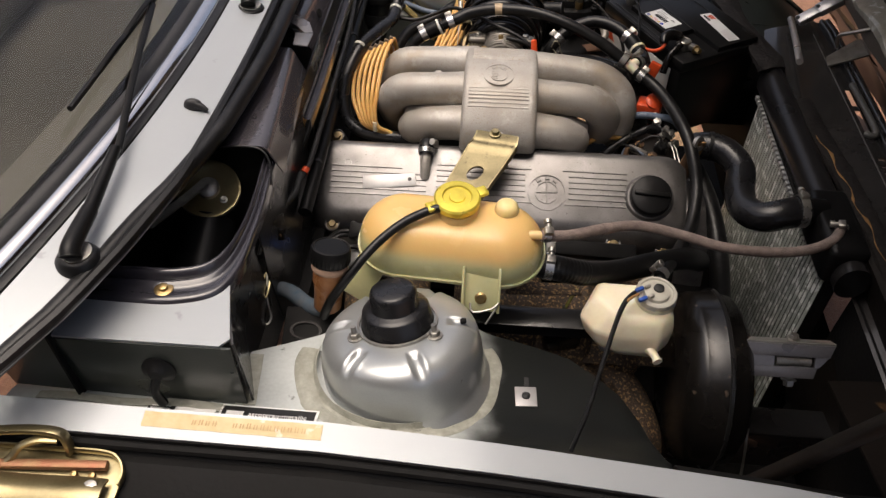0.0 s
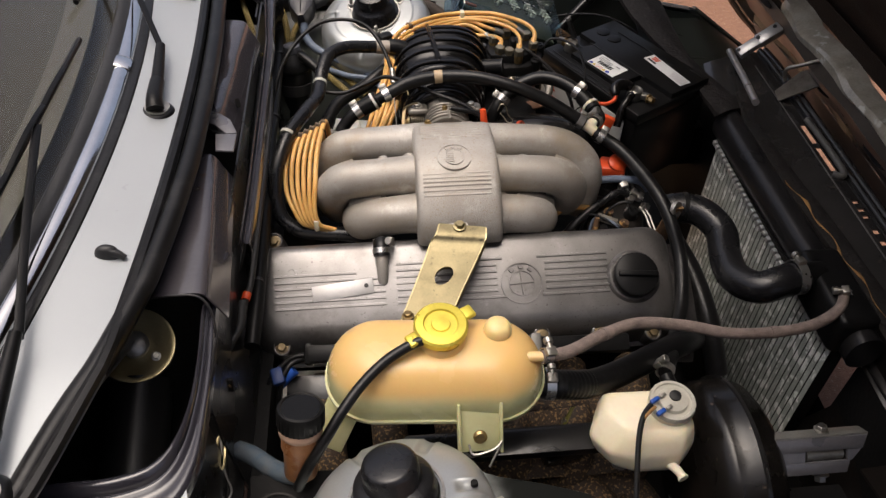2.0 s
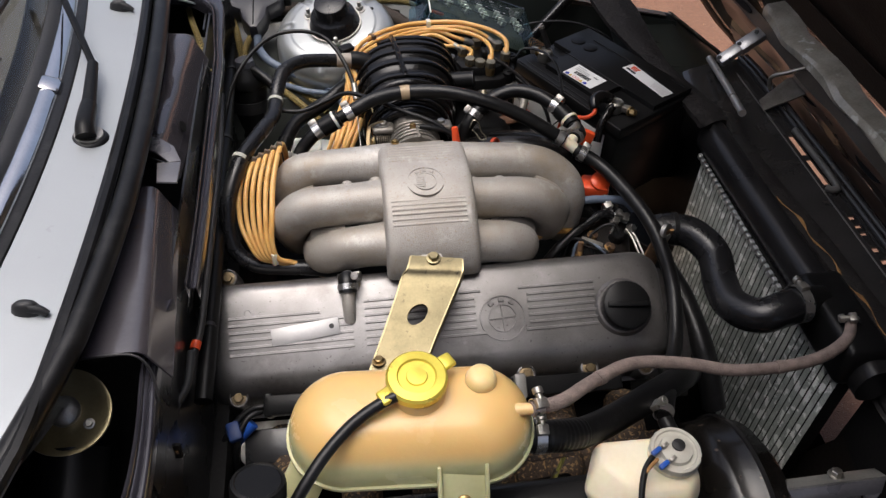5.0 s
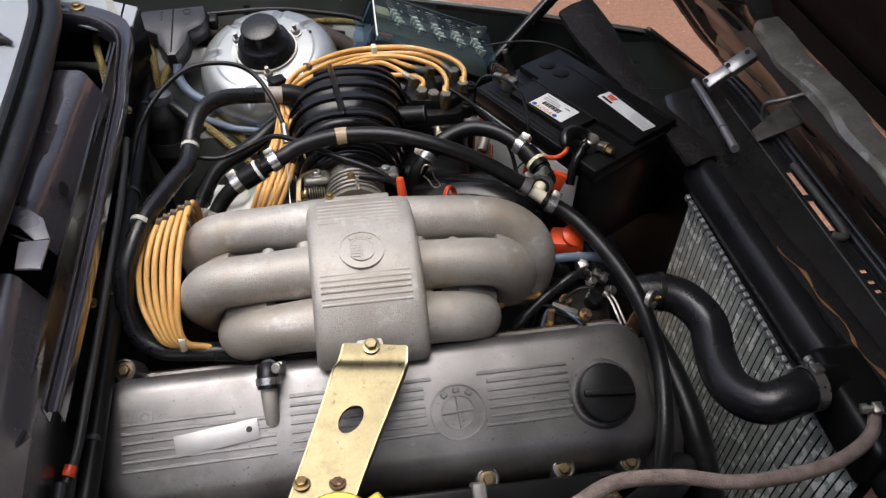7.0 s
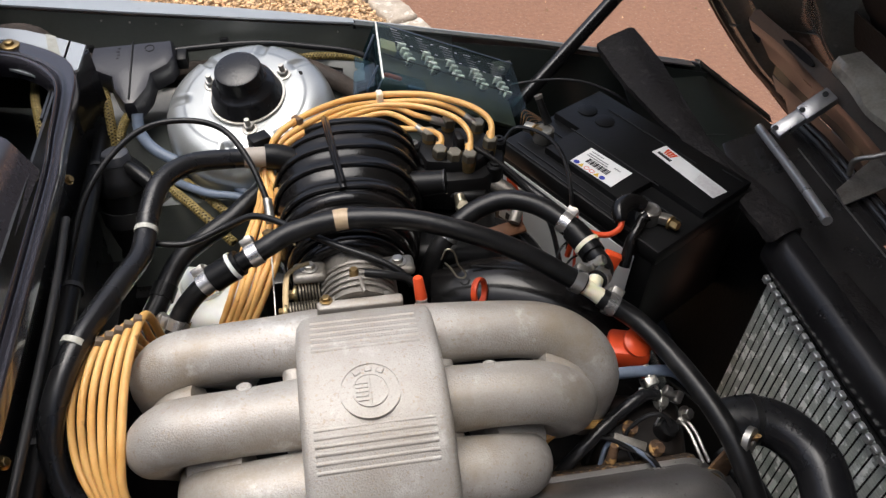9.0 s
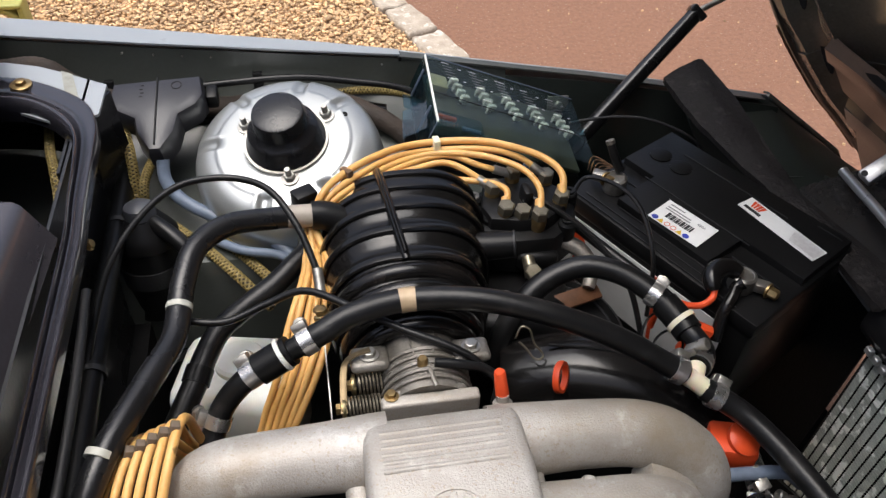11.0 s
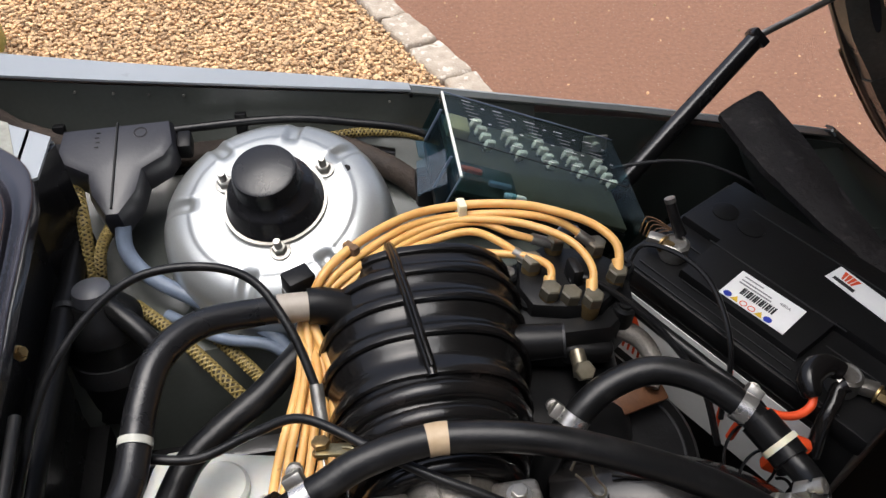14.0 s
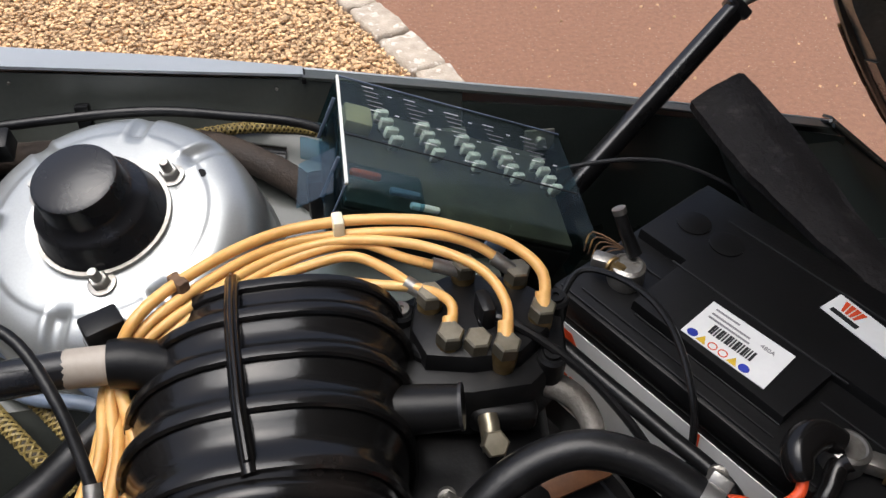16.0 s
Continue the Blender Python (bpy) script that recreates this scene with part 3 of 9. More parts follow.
for side in (-1, 1):
    # flat flange along the top of the wing, in two lengths on the far side
    y0, y1 = (0.675, 0.709) if side < 0 else (0.663, 0.717)
    fl_low = lambda u, v, s=side: (u, s * (y0 + (y1 - y0) * v), FZ(u) - 0.004 * v)
    far_low = lambda u, v: (u, 0.666 + FWF(u) * v, FZF(u) - 0.003 * v)
    if side < 0:
        part("wing_flange", sheet(fl_low, xs, steps(0, 1, 4), 0.0025), PAINT, car, "pale grey metallic flange along the wing top")
    else:
        part("wing_flange", sheet(far_low, steps(0.214, -0.62, 24), steps(0, 1, 4), 0.0025), PAINT, car, "pale grey metallic flange along the wing top")
        part("wing_flange", sheet(lambda u, v: (u, 0.666 + FWF(u) * v, FZF(u) - 0.003 - 0.003 * v), steps(0.775, 0.210, 14), steps(0, 1, 4), 0.0025), FLANGE_DARK, car, "dark olive grey flange ahead of the panel joint")
        part("joint_step", rbox((0.004, 0.020, 0.006), basis((0.2145, 0.675, FZF(0.2145) - 0.005), (1, 0, 0), (0, 0.07, 1)), 0.001), BLACK_DEEP, car)
    # gutter and the outer skin
    if side < 0:
        prof = [(y1, -0.004), (y1 + 0.002, -0.020), (y1 + 0.011, -0.026), (y1 + 0.021, -0.022), (0.80, -0.045), (0.845, -0.10), (0.86, -0.2), (0.865, -0.42)]
        out = lambda u, v: (u, -prof[v][0], FZ(u) + prof[v][1])
        # near skin is body paint too; its shade is put into a black colour
        part("wing_skin", sheet(out, xs, range(len(prof)), 0.002), BLACK_DEEP, car, "outer wing skin below the flange, blackened in place of shade")
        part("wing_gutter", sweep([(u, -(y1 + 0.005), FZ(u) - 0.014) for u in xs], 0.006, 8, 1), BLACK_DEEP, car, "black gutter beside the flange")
    else:
        drop = [(0.0, -0.003), (0.003, -0.010), (0.010, -0.040), (0.030, -0.10), (0.055, -0.17), (0.075, -0.26), (0.085, -0.42)]
        part("wing_skin", sheet(lambda u, v: (u, 0.666 + FWF(u) + drop[v][0], FZF(u) + drop[v][1]), xs[::-1], range(len(drop)), 0.002), PAINT, car, "pale grey outer wing skin below the flange")
# folded end of the far wing ahead of the notch
part("wing_end", sheet(lambda u, v: (0.792 + 0.172 * u, 0.690 + 0.024 * (v - 0.5), 0.737 - 0.127 * u - 0.012 * abs(v - 0.5)), steps(1, 0, 10), steps(0, 1, 4), 0.003), DARK_GREEN, car, "dark folded wing edge at the front")
part("wing_end_bead", sweep([(0.79, 0.684, 0.7375), (0.878, 0.684, 0.6725), (0.963, 0.684, 0.6095)], 0.0022, 8, 4), OLIVE, car)

# inner wing of the near side: shelf, sloping side and drop to the chassis rail
near_prof = lambda x: [(-0.676, FZ(x) - 0.003), (-0.668, FZ(x) - 0.02), (-0.646, 0.806 - 0.06 * max(0, x)), (-0.60, 0.791 - 0.09 * max(0, x)), (-0.52, 0.781 - 0.09 * max(0, x)),
                       (-0.44, 0.768 - 0.08 * max(0, x)), (-0.405, 0.755 - 0.08 * max(0, x)), (-0.38, 0.745 - 0.08 * max(0, x))]
shelf_edge = lambda x: interp(x, [-0.42, -0.165, -0.150, -0.10, -0.05, 0.02, 0.12, 0.17, 0.235, 0.286, 0.322, 0.350, 0.375, 0.388, 0.396], [-0.600, -0.600, -0.525, -0.502, -0.478, -0.392, -0.405, -0.445, -0.460, -0.476, -0.505, -0.532, -0.579, -0.618, -0.668])


def shelf_z(x, y):
    """The shelf's height."""
    p = near_prof(x)
    return interp(y, [q[0] for q in p], [q[1] for q in p])


def near_shelf(x, v):
    """The shelf's section from the flange to its inner edge, where it rolls over and drops."""
    e = shelf_edge(x)
    if v < 3:
        y, z = near_prof(x)[v]
        return (x, min(y, e), z)
    y = -0.646 + (max(e, -0.646) + 0.646) * min(1, (v - 2) / 8)
    z = shelf_z(x, y) - 0.004 * max(0, (v - 7) / 3) ** 2
    if v > 10:
        y, z = y + (0.006, 0.010, 0.012)[v - 11], (z - 0.007, z - 0.03, 0.45)[v - 11]
    return (x, y, z)


xs_n = steps(-0.42, 0.22, 48) + steps(0.226, 0.396, 34)
part("inner_wing", sheet(near_shelf, xs_n, range(14), 0.0025), SHELF, car, "dusty grey inner wing shelf, blackened by overspray and painted shade ahead of the strut tower")
xs_f = steps(0.398, 0.80, 14)
front_prof = lambda x: [(-0.676, FZ(x) - 0.003), (-0.65, FZ(x) - 0.03), (-0.635, 0.72), (-0.62, 0.60), (-0.60, 0.40)]
part("inner_wing_front", sheet(lambda u, v: (u, front_prof(u)[v][0], front_prof(u)[v][1]), xs_f, range(5), 0.0025), BLACK_DEEP, car, "black inner wing ahead of the axle")
# inner wing of the far side
far_prof = lambda x: [(0.667, FZF(x) - 0.004), (0.662, FZF(x) - 0.045), (0.646, 0.80), (0.60, 0.775), (0.52, 0.765), (0.42, 0.75), (0.40, 0.70), (0.39, 0.42)]
part("inner_wing_far", sheet(lambda u, v: (u, far_prof(u)[v][0], far_prof(u)[v][1]), steps(-0.40, 0.36, 20)[::-1], range(8), 0.0025), FLANGE_DARK, car, "dark green-grey inner wing of the far side")
part("inner_wing_far_front", sheet(lambda u, v: (u, [0.664, 0.656, 0.645, 0.63, 0.60][v], [FZ(u) - 0.008, FZ(u) - 0.04, 0.70, 0.58, 0.42][v]), steps(0.36, 0.80, 12)[::-1], range(5), 0.0025), DARK_GREEN, car)

# nose of the car below the open bonnet, unseen, added against light from ahead
nose = lambda u, v: ([0.97, 1.03, 1.10, 1.20, 1.26, 1.27, 1.26][v], u, [0.50, 0.44, 0.37, 0.30, 0.27, 0.24, 0.20][v])
part("nose_panel", sheet(nose, [0.76, 0.62, 0.5, 0.45, 0.40, 0.2, 0.0, -0.2, -0.4, -0.6, -0.76], range(7), 0.003), UNDERSEAL, car, "unseen dark nose panel added below the open bonnet to block ground light")

# strut towers
def strut_tower(side):
    n = Vector((-0.12, -side * 0.255, 1)).normalized()
    c = Vector((0.058, 0.512, 0.846)) if side > 0 else Vector((0.057, -0.513, 0.849))
    m = basis(c, (1, 0, 0), n)
    key = [(0.0, -0.002), (0.046, -0.002), (0.051, 0.0), (0.075, -0.0015), (0.092, -0.0050), (0.103, -0.0110), (0.110, -0.0200), (0.1145, -0.034), (0.117, -0.052), (0.118, -0.072), (0.1185, -0.082), (0.1215, -0.086), (0.1215, -0.11)]
    if side < 0:
        key = [(0.0, -0.002), (0.046, -0.002), (0.051, 0.0), (0.070, -0.0015), (0.084, -0.0050), (0.093, -0.0110), (0.099, -0.0200), (0.1025, -0.034), (0.1045, -0.052), (0.1052, -0.072), (0.106, -0.084), (0.111, -0.088), (0.1115, -0.12)]
    prof = [(p.x, p.z) for p in spline([(r, 0, h) for r, h in key[2:10]], 6)]
    prof = key[:2] + prof + key[10:]
    ribs = [34, 73, 123, 172, 252, 303] if side > 0 else [2, 64, 121, 180, 236, 293]
    bm = bmesh.new()
    seg = 200
    rings = []
    for r, h in prof:
        row = []
        for i in range(seg):
            a = 2 * math.pi * i / seg
            d = 0.0
            if 0.05 < r < 0.117:
                w = 1 / (1 + math.exp(-(r - (0.0755 if side > 0 else 0.066)) / 0.0014)) / (1 + math.exp((r - (0.1085 if side > 0 else 0.098)) / 0.0022))
                for k in ribs:
                    da = (a - radians(k) + math.pi) % (2 * math.pi) - math.pi
                    g = abs(da) * r / 0.0068
                    d += w * (0.0052 * math.exp(-g ** 4) - 0.0009 * math.exp(-((g - 1.5) / 0.4) ** 2))
            rr = max(r, 1e-5) * (0.97 if side > 0 and r > 0.08 else 1.0)
            row.append(m @ Vector((rr * math.cos(a), rr * math.sin(a), h - d)))
        rings.append(row)
    ring_loft(bm, rings)
    t = thing("strut_tower", c, "silver grey domed strut tower with pressed ribs" if side > 0 else "silver grey domed strut tower with smeared sealant at its foot", "strut tower", "strut towers")
    part("dome", bm, DOME, t, sharp=60)
    # rubber cap, stepped
    cap = [(0.0475, -0.001), (0.0485, 0.004), (0.0465, 0.006), (0.0435, 0.021), (0.0395, 0.025), (0.0375, 0.026), (0.0365, 0.046), (0.0345, 0.0505), (0.030, 0.052), (0, 0.0525)]
    if side > 0:
        cap = [(0.0455, -0.001), (0.0460, 0.004), (0.0445, 0.006), (0.0405, 0.0215), (0.0395, 0.0235), (0.0375, 0.025), (0.0325, 0.029), (0.0305, 0.032), (0.0298, 0.047), (0.0285, 0.0505), (0.0255, 0.0520), (0, 0.0525)]
    else:
        cap = [(0.0455, -0.001), (0.0462, 0.003), (0.0452, 0.005), (0.0425, 0.022), (0.0405, 0.0245), (0.0350, 0.0262), (0.0312, 0.0280), (0.0300, 0.0315), (0.0298, 0.046), (0.0280, 0.0505), (0.0240, 0.0530), (0, 0.0535)]
    shift = Matrix.Translation((0.004, -0.002, 0) if side > 0 else (0, 0, 0))
    part("rubber_cap", lathe(cap, m @ shift, 48), HOSE_SHEEN, t, "stepped black rubber dust cap")
    bm = lathe([(0.0485, 0), (0.0515, 0), (0.0515, 0.0035), (0.0485, 0.0035), (0.0485, 0)], m @ shift @ Matrix.Scale(0.955 if side > 0 else 1.0, 4), 40)
    part("cap_rim", bm, ZINC, t)
    for ang in (-60, 60, 180):
        a = radians(ang) + (math.pi / 2 if side > 0 else -math.pi / 2)
        p = m @ Vector((0.0545 * math.cos(a) + 0.005, 0.0555 * math.sin(a) - 0.001, 0.0)) if side > 0 else m @ Vector((0.0575 * math.cos(a), 0.0575 * math.sin(a), 0.0))
        bm = hexbolt(p, n, 0.0068, 0.008)
        lathe([(0.0036, 0.004), (0.0036, 0.0165), (0.003, 0.0175), (0, 0.0175)], along(p, n), 12, bm)
        part("stud_nut", bm, ZINC, t, "zinc stud with its nut")
    a = radians(28) if side > 0 else radians(6)
    for q in ((0.083 * math.cos(a), 0.083 * math.sin(a) * 0.55 + (0.005 if side > 0 else 0)),):
        part("drain_hole", lathe([(0.0040, -0.003), (0.0040, 0.0012), (0, 0.0012)], m @ Matrix.Translation((q[0], q[1], -0.003)), 12), BLACK_DEEP, t)
    if side < 0:
        def fillet(u, v):
            a = -3.30 + 3.72 * u
            wide = 0.023 + 0.008 * noise.noise(Vector((2.2 * a, 0, 3))) + 0.008 * math.cos(a) ** 2
            r = 0.104 + wide * v / 12
            x, y = c.x + r * math.cos(a), c.y - 0.018 + r * math.sin(a)
            ridge = 0.0016 * (v % 2) * (0.7 + 0.5 * math.sin(7 * a + v)) + 0.0008 * noise.noise(Vector((9 * a, v * 0.9, 0)))
            return (x, y, shelf_z(x, y) + (0.0016 + ridge) * (1 - (v / 12) ** 4) - 0.0012 * (v == 12) + 0.012 * max(0, 1 - v / 3) ** 2)
        part("sealant", sheet(fillet, steps(0, 1, 110), range(13), 0.0008), SEALANT, t, "brushed cream seam sealer", sharp=70)
    return t


strut_tower(-1)
strut_tower(1)

# body-coloured floor panel under the near sealant, sticker, stamp, clip
sticker = thing("paint_sticker", (-0.10, -0.622, 0.822), "black and white paint code sticker on the inner wing", "sticker")
m = basis((-0.088, -0.6335, shelf_z(-0.09, -0.6335) + 0.002), (1, -0.01, 0.0), (0, 0.31, 0.95))
part("white_border", slab([(-0.060, -0.0155), (0.060, -0.0155), (0.060, 0.0155), (-0.060, 0.0155)], 0.0012, m), WHITE, sticker)
part("black_field", slab([(-0.057, -0.0115), (0.057, -0.0115), (0.057, 0.0125), (-0.057, 0.0125)], 0.0006, m @ Matrix.Translation((0, 0, 0.0013))), INK, sticker)
part("bar", slab([(-0.051, -0.0045), (-0.030, -0.0045), (-0.030, 0.0035), (-0.051, 0.0035)], 0.0004, m @ Matrix.Translation((0, 0, 0.002))), WHITE, sticker)


def lettering(text, m, size, material, parent, name="lettering"):
    cu = bpy.data.curves.new(name, "FONT")
    cu.body, cu.size, cu.align_x, cu.align_y, cu.extrude = text, size, "CENTER", "CENTER", 0.0002
    cu.materials.append(material)
    ob = new(name, cu)
    ob.parent = parent
    ob.matrix_basis = Matrix.Translation(-parent.location) @ m
    return ob


lettering("ascotgrau-metallic", m @ Matrix.Translation((0.012, -0.0005, 0.0021)), 0.0098, WHITE, sticker)
plate2 = thing("spec_plate", (-0.20, -0.622, 0.822), "worn white and black data sticker on the inner wing", "sticker")
m = basis((-0.185, -0.6335, shelf_z(-0.09, -0.6335) + 0.002), (1, -0.01, 0.0), (0, 0.31, 0.95))
part("white_field", slab([(-0.018, -0.008), (0.032, -0.008), (0.032, 0.008), (-0.018, 0.008)], 0.0012, m), WHITE, plate2)
part("black_field", slab([(-0.052, -0.008), (-0.019, -0.008), (-0.019, 0.008), (-0.052, 0.008)], 0.0012, m), INK, plate2)
for k in range(3):
    part("bar", slab([(-0.048, -0.001), (-0.024, -0.001), (-0.024, 0.001), (-0.048, 0.001)], 0.0004, m @ Matrix.Translation((0, 0.005 - 0.005 * k, 0.0013))), WHITE, plate2)

stamp = thing("stamped_tape", (-0.10, -0.69, 0.872), "peeling yellowed tape over the stamped number on the flange", "tape")
bm = sheet(lambda u, v: (u + 0.0025 * noise.noise(Vector((v * 9, 0, 1))), -0.6795 - 0.0175 * v - 0.0006 * noise.noise(Vector((u * 60, v * 3, 0))), FZ(u) + 0.0030 - 0.003 * v), steps(-0.203, -0.004, 40), steps(0, 1, 4), 0.0004)
part("tape", bm, STAMP_TAPE, stamp)
rng3 = random.Random(8)
for k in range(17):
    if k in (4, 5):
        continue
    x = -0.148 + 0.0076 * k
    h = 0.0055 + 0.0016 * rng3.random()
    for dx in (0.0, 0.0030):
        part("bar", slab([(x + dx, -0.6915), (x + dx + 0.0013, -0.6915), (x + dx + 0.0013, -0.6915 + h), (x + dx, -0.6915 + h)], 0.0004, Matrix.Translation((0, 0, FZ(x) + 0.0021))), STAMP_INK, stamp)

clip = thing("panel_clip", (0.225, -0.556, 0.785), "square pale panel clip on the inner wing", "clip")
m = basis((0.225, -0.556, shelf_z(0.225, -0.556) + 0.002), (1, 0.05, 0), (0, 0.12, 1))
part("plate", rbox((0.028, 0.032, 0.003), m, 0.001), TAG, clip)
part("slit", rbox((0.006, 0.026, 0.0005), m @ Matrix.Translation((0.002, 0.020, 0)), 0), INK, clip)
part("plug", lathe([(0.0055, 0), (0.0055, 0.004), (0.003, 0.006), (0, 0.006)], m, 12), INK, clip)

# ---------------------------------------------------------------- scuttle: cowl box, trough, firewall
SX = lambda y: -0.187 - 0.02 * (abs(y) / 0.41) ** 2 if abs(y) < 0.41 else interp(abs(y), [0.41, 0.53, 0.62, 0.71, 0.8], [-0.207, -0.238, -0.268, -0.312, -0.37])
CX = lambda y: -0.300 - 0.215 * y * y
CZ = lambda y: 0.993 - 0.03 * y * y
ys = steps(-0.72, 0.72, 48)
cowl = lambda u, v: (SX(u) - 0.012 + (CX(u) + 0.01 - SX(u)) * v, u, CZ(u) - 0.016 + 0.020 * v)
part("cowl_panel", sheet(cowl, ys[::-1], steps(0, 1, 6), 0.003), PAINT, car, "pale grey metallic cowl panel below the windscreen")
# rubber bonnet seal in two beads
seal = thing("bonnet_seal", (-0.2, 0, 0.97), "thick black rubber bonnet seal along the cowl edge", "rubber seal")
TUCK = lambda y: interp(y, [-0.72, -0.5, -0.46, -0.4, -0.35, -0.3, -0.2, -0.1], [-0.030, -0.035, -0.033, -0.026, -0.018, -0.010, -0.004, 0.0])
part("bead", sweep([(SX(y) + 0.004 + TUCK(y), y, CZ(y) - 0.014) for y in ys], 0.0125, 12, 1), RUBBER, seal)
part("lip", sweep([(SX(y) - 0.017, y, CZ(y) - 0.008) for y in ys], 0.0075, 8, 1), RUBBER, seal)
part("skirt", sheet(lambda u, v: (SX(u) + 0.006 + TUCK(u) - 0.020 * v, u, CZ(u) - 0.020 - 0.030 * v), ys[::-1], steps(0, 1, 3), 0.004), RUBBER, seal)
# trough walls
trough = thing("scuttle_box", (-0.2, 0, 0.7), "black scuttle trough between cowl and engine bay", "scuttle", kind="structure")
front = lambda u, v: (-0.146 + 0.012 * (v > 2), u, [0.912, 0.90, 0.80, 0.66, 0.40][v])
part("front_wall", sheet(front, steps(-0.40, 0.56, 24), range(5), 0.003), BLACK_PAINT, trough)
part("back_wall", sheet(lambda u, v: (-0.33, u, 0.97 - 0.3 * v), steps(-0.62, 0.62, 10), steps(0, 1, 2), 0.003), BLACK_DEEP, trough)
part("trough_floor", sheet(lambda u, v: (-0.335 + 0.2 * v, u, 0.70), steps(-0.62, 0.62, 10), steps(0, 1, 2), 0.003), BLACK_DEEP, trough)
# scuttle end boxes, body colour on top, dark side
for side in (-1, 1):
    outline = [(-0.40, 0.613), (-0.168, 0.613), (-0.158, 0.602), (-0.150, 0.50), (-0.152, 0.475), (-0.172, 0.505), (-0.21, 0.515), (-0.40, 0.515)] if side < 0 else [(-0.40, 0.612), (-0.24, 0.604), (-0.203, 0.592), (-0.174, 0.576), (-0.124, 0.546), (-0.125, 0.490), (-0.160, 0.475), (-0.21, 0.505), (-0.40, 0.512)]
    ex = 0.036 if side < 0 else 0.030
    pts = [(x + (ex if side < 0 and x > -0.17 and y > 0.52 else 0), side * y) for x, y in outline]
    part("scuttle_top", slab(pts, 0.003, Matrix.Translation((0, 0, 0.909))), PAINT, car, "pale grey scuttle end panel")
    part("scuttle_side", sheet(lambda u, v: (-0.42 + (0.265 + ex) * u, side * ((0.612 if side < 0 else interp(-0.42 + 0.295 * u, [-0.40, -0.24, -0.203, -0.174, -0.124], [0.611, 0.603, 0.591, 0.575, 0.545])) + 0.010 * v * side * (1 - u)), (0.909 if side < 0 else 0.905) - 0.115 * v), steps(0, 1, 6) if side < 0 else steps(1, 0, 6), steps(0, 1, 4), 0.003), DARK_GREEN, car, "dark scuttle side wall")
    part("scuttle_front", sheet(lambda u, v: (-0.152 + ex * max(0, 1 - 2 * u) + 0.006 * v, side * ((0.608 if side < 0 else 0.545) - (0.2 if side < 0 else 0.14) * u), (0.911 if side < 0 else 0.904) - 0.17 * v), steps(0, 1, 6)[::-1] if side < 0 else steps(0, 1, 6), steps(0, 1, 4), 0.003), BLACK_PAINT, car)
part("seam_sealer", sheet(lambda u, v: (-0.1455 + 0.0024 * u + 0.012 * v + 0.0016 * noise.noise(Vector((u, v * 5, 2))), -0.530 - 0.086 * v, shelf_z(-0.13, -0.530 - 0.086 * v) + 0.0016 + 0.0009 * (u % 2)), range(11), steps(0, 1, 14), 0.0015), SEALANT, car, "brushed cream seam sealer", 70)
part("seam_sealer", sheet(lambda u, v: (-0.38 + 0.25 * u, -0.617 - 0.0032 * v + 0.002 * math.sin(11 * u), shelf_z(-0.2, -0.617 - 0.0032 * v) + 0.0016 + 0.0008 * (v % 2)), steps(0, 1, 20), range(5), 0.0015), SEALANT, car, "brushed cream seam sealer")
part("seam_sealer", slab([(-0.176, 0.578), (-0.163, 0.570), (-0.148, 0.518), (-0.160, 0.512)], 0.001, Matrix.Translation((0, 0, 0.9122))), SEALANT, car, "cream brushed seam sealer")
# rim round the trough opening: rounded inner lip, groove and flat outer flange
rim = thing("scuttle_seal", (-0.16, 0, 0.905), "glossy charcoal rubber-lipped rim round the scuttle opening", "rim seal")
RIM_PROF = [(0.0, -0.014), (0.0, -0.002), (0.02, 0.005), (0.06, 0.0095), (0.12, 0.0115), (0.18, 0.0108), (0.24, 0.0065), (0.29, 0.0005), (0.34, 0.0030), (0.39, 0.0052), (0.45, 0.0048), (0.52, 0.002), (0.62, 0.0006), (0.75, 0.0016), (0.88, 0.0022), (0.96, 0.0012), (1.0, -0.004), (1.0, -0.016)]


def rim_band(name, inside, outside, z):
    inn, out = spline([(x, y, z) for x, y in inside], 6), spline([(x, y, z) for x, y in outside], 6)
    order = range(len(inn))
    part(name, sheet(lambda u, v: inn[u] + (out[u] - inn[u]) * RIM_PROF[v][0] + Vector((0, 0, RIM_PROF[v][1])), order, range(len(RIM_PROF)), 0.001), RIM, rim, sharp=60)


rim_band("far_band", [(-0.40, 0.510), (-0.30, 0.510), (-0.212, 0.503), (-0.180, 0.489), (-0.155, 0.462), (-0.140, 0.430), (-0.134, 0.385), (-0.131, 0.345), (-0.126, 0.290), (-0.1245, 0.20), (-0.1235, 0.10), (-0.123, 0.0), (-0.123, -0.10), (-0.124, -0.19)],
         [(-0.40, 0.588), (-0.30, 0.580), (-0.226, 0.569), (-0.180, 0.547), (-0.140, 0.512), (-0.124, 0.470), (-0.120, 0.416), (-0.117, 0.346), (-0.113, 0.290), (-0.112, 0.20), (-0.111, 0.10), (-0.110, 0.0), (-0.110, -0.10), (-0.111, -0.19)], 0.914)
rim_band("near_band", [(-0.34, -0.507), (-0.254, -0.508), (-0.214, -0.507), (-0.180, -0.496), (-0.161, -0.470), (-0.152, -0.428), (-0.151, -0.370), (-0.155, -0.300), (-0.152, -0.238), (-0.148, -0.205)],
         [(-0.34, -0.556), (-0.254, -0.558), (-0.200, -0.556), (-0.155, -0.538), (-0.138, -0.495), (-0.136, -0.432), (-0.137, -0.374), (-0.142, -0.305), (-0.142, -0.240), (-0.136, -0.205)], 0.914)
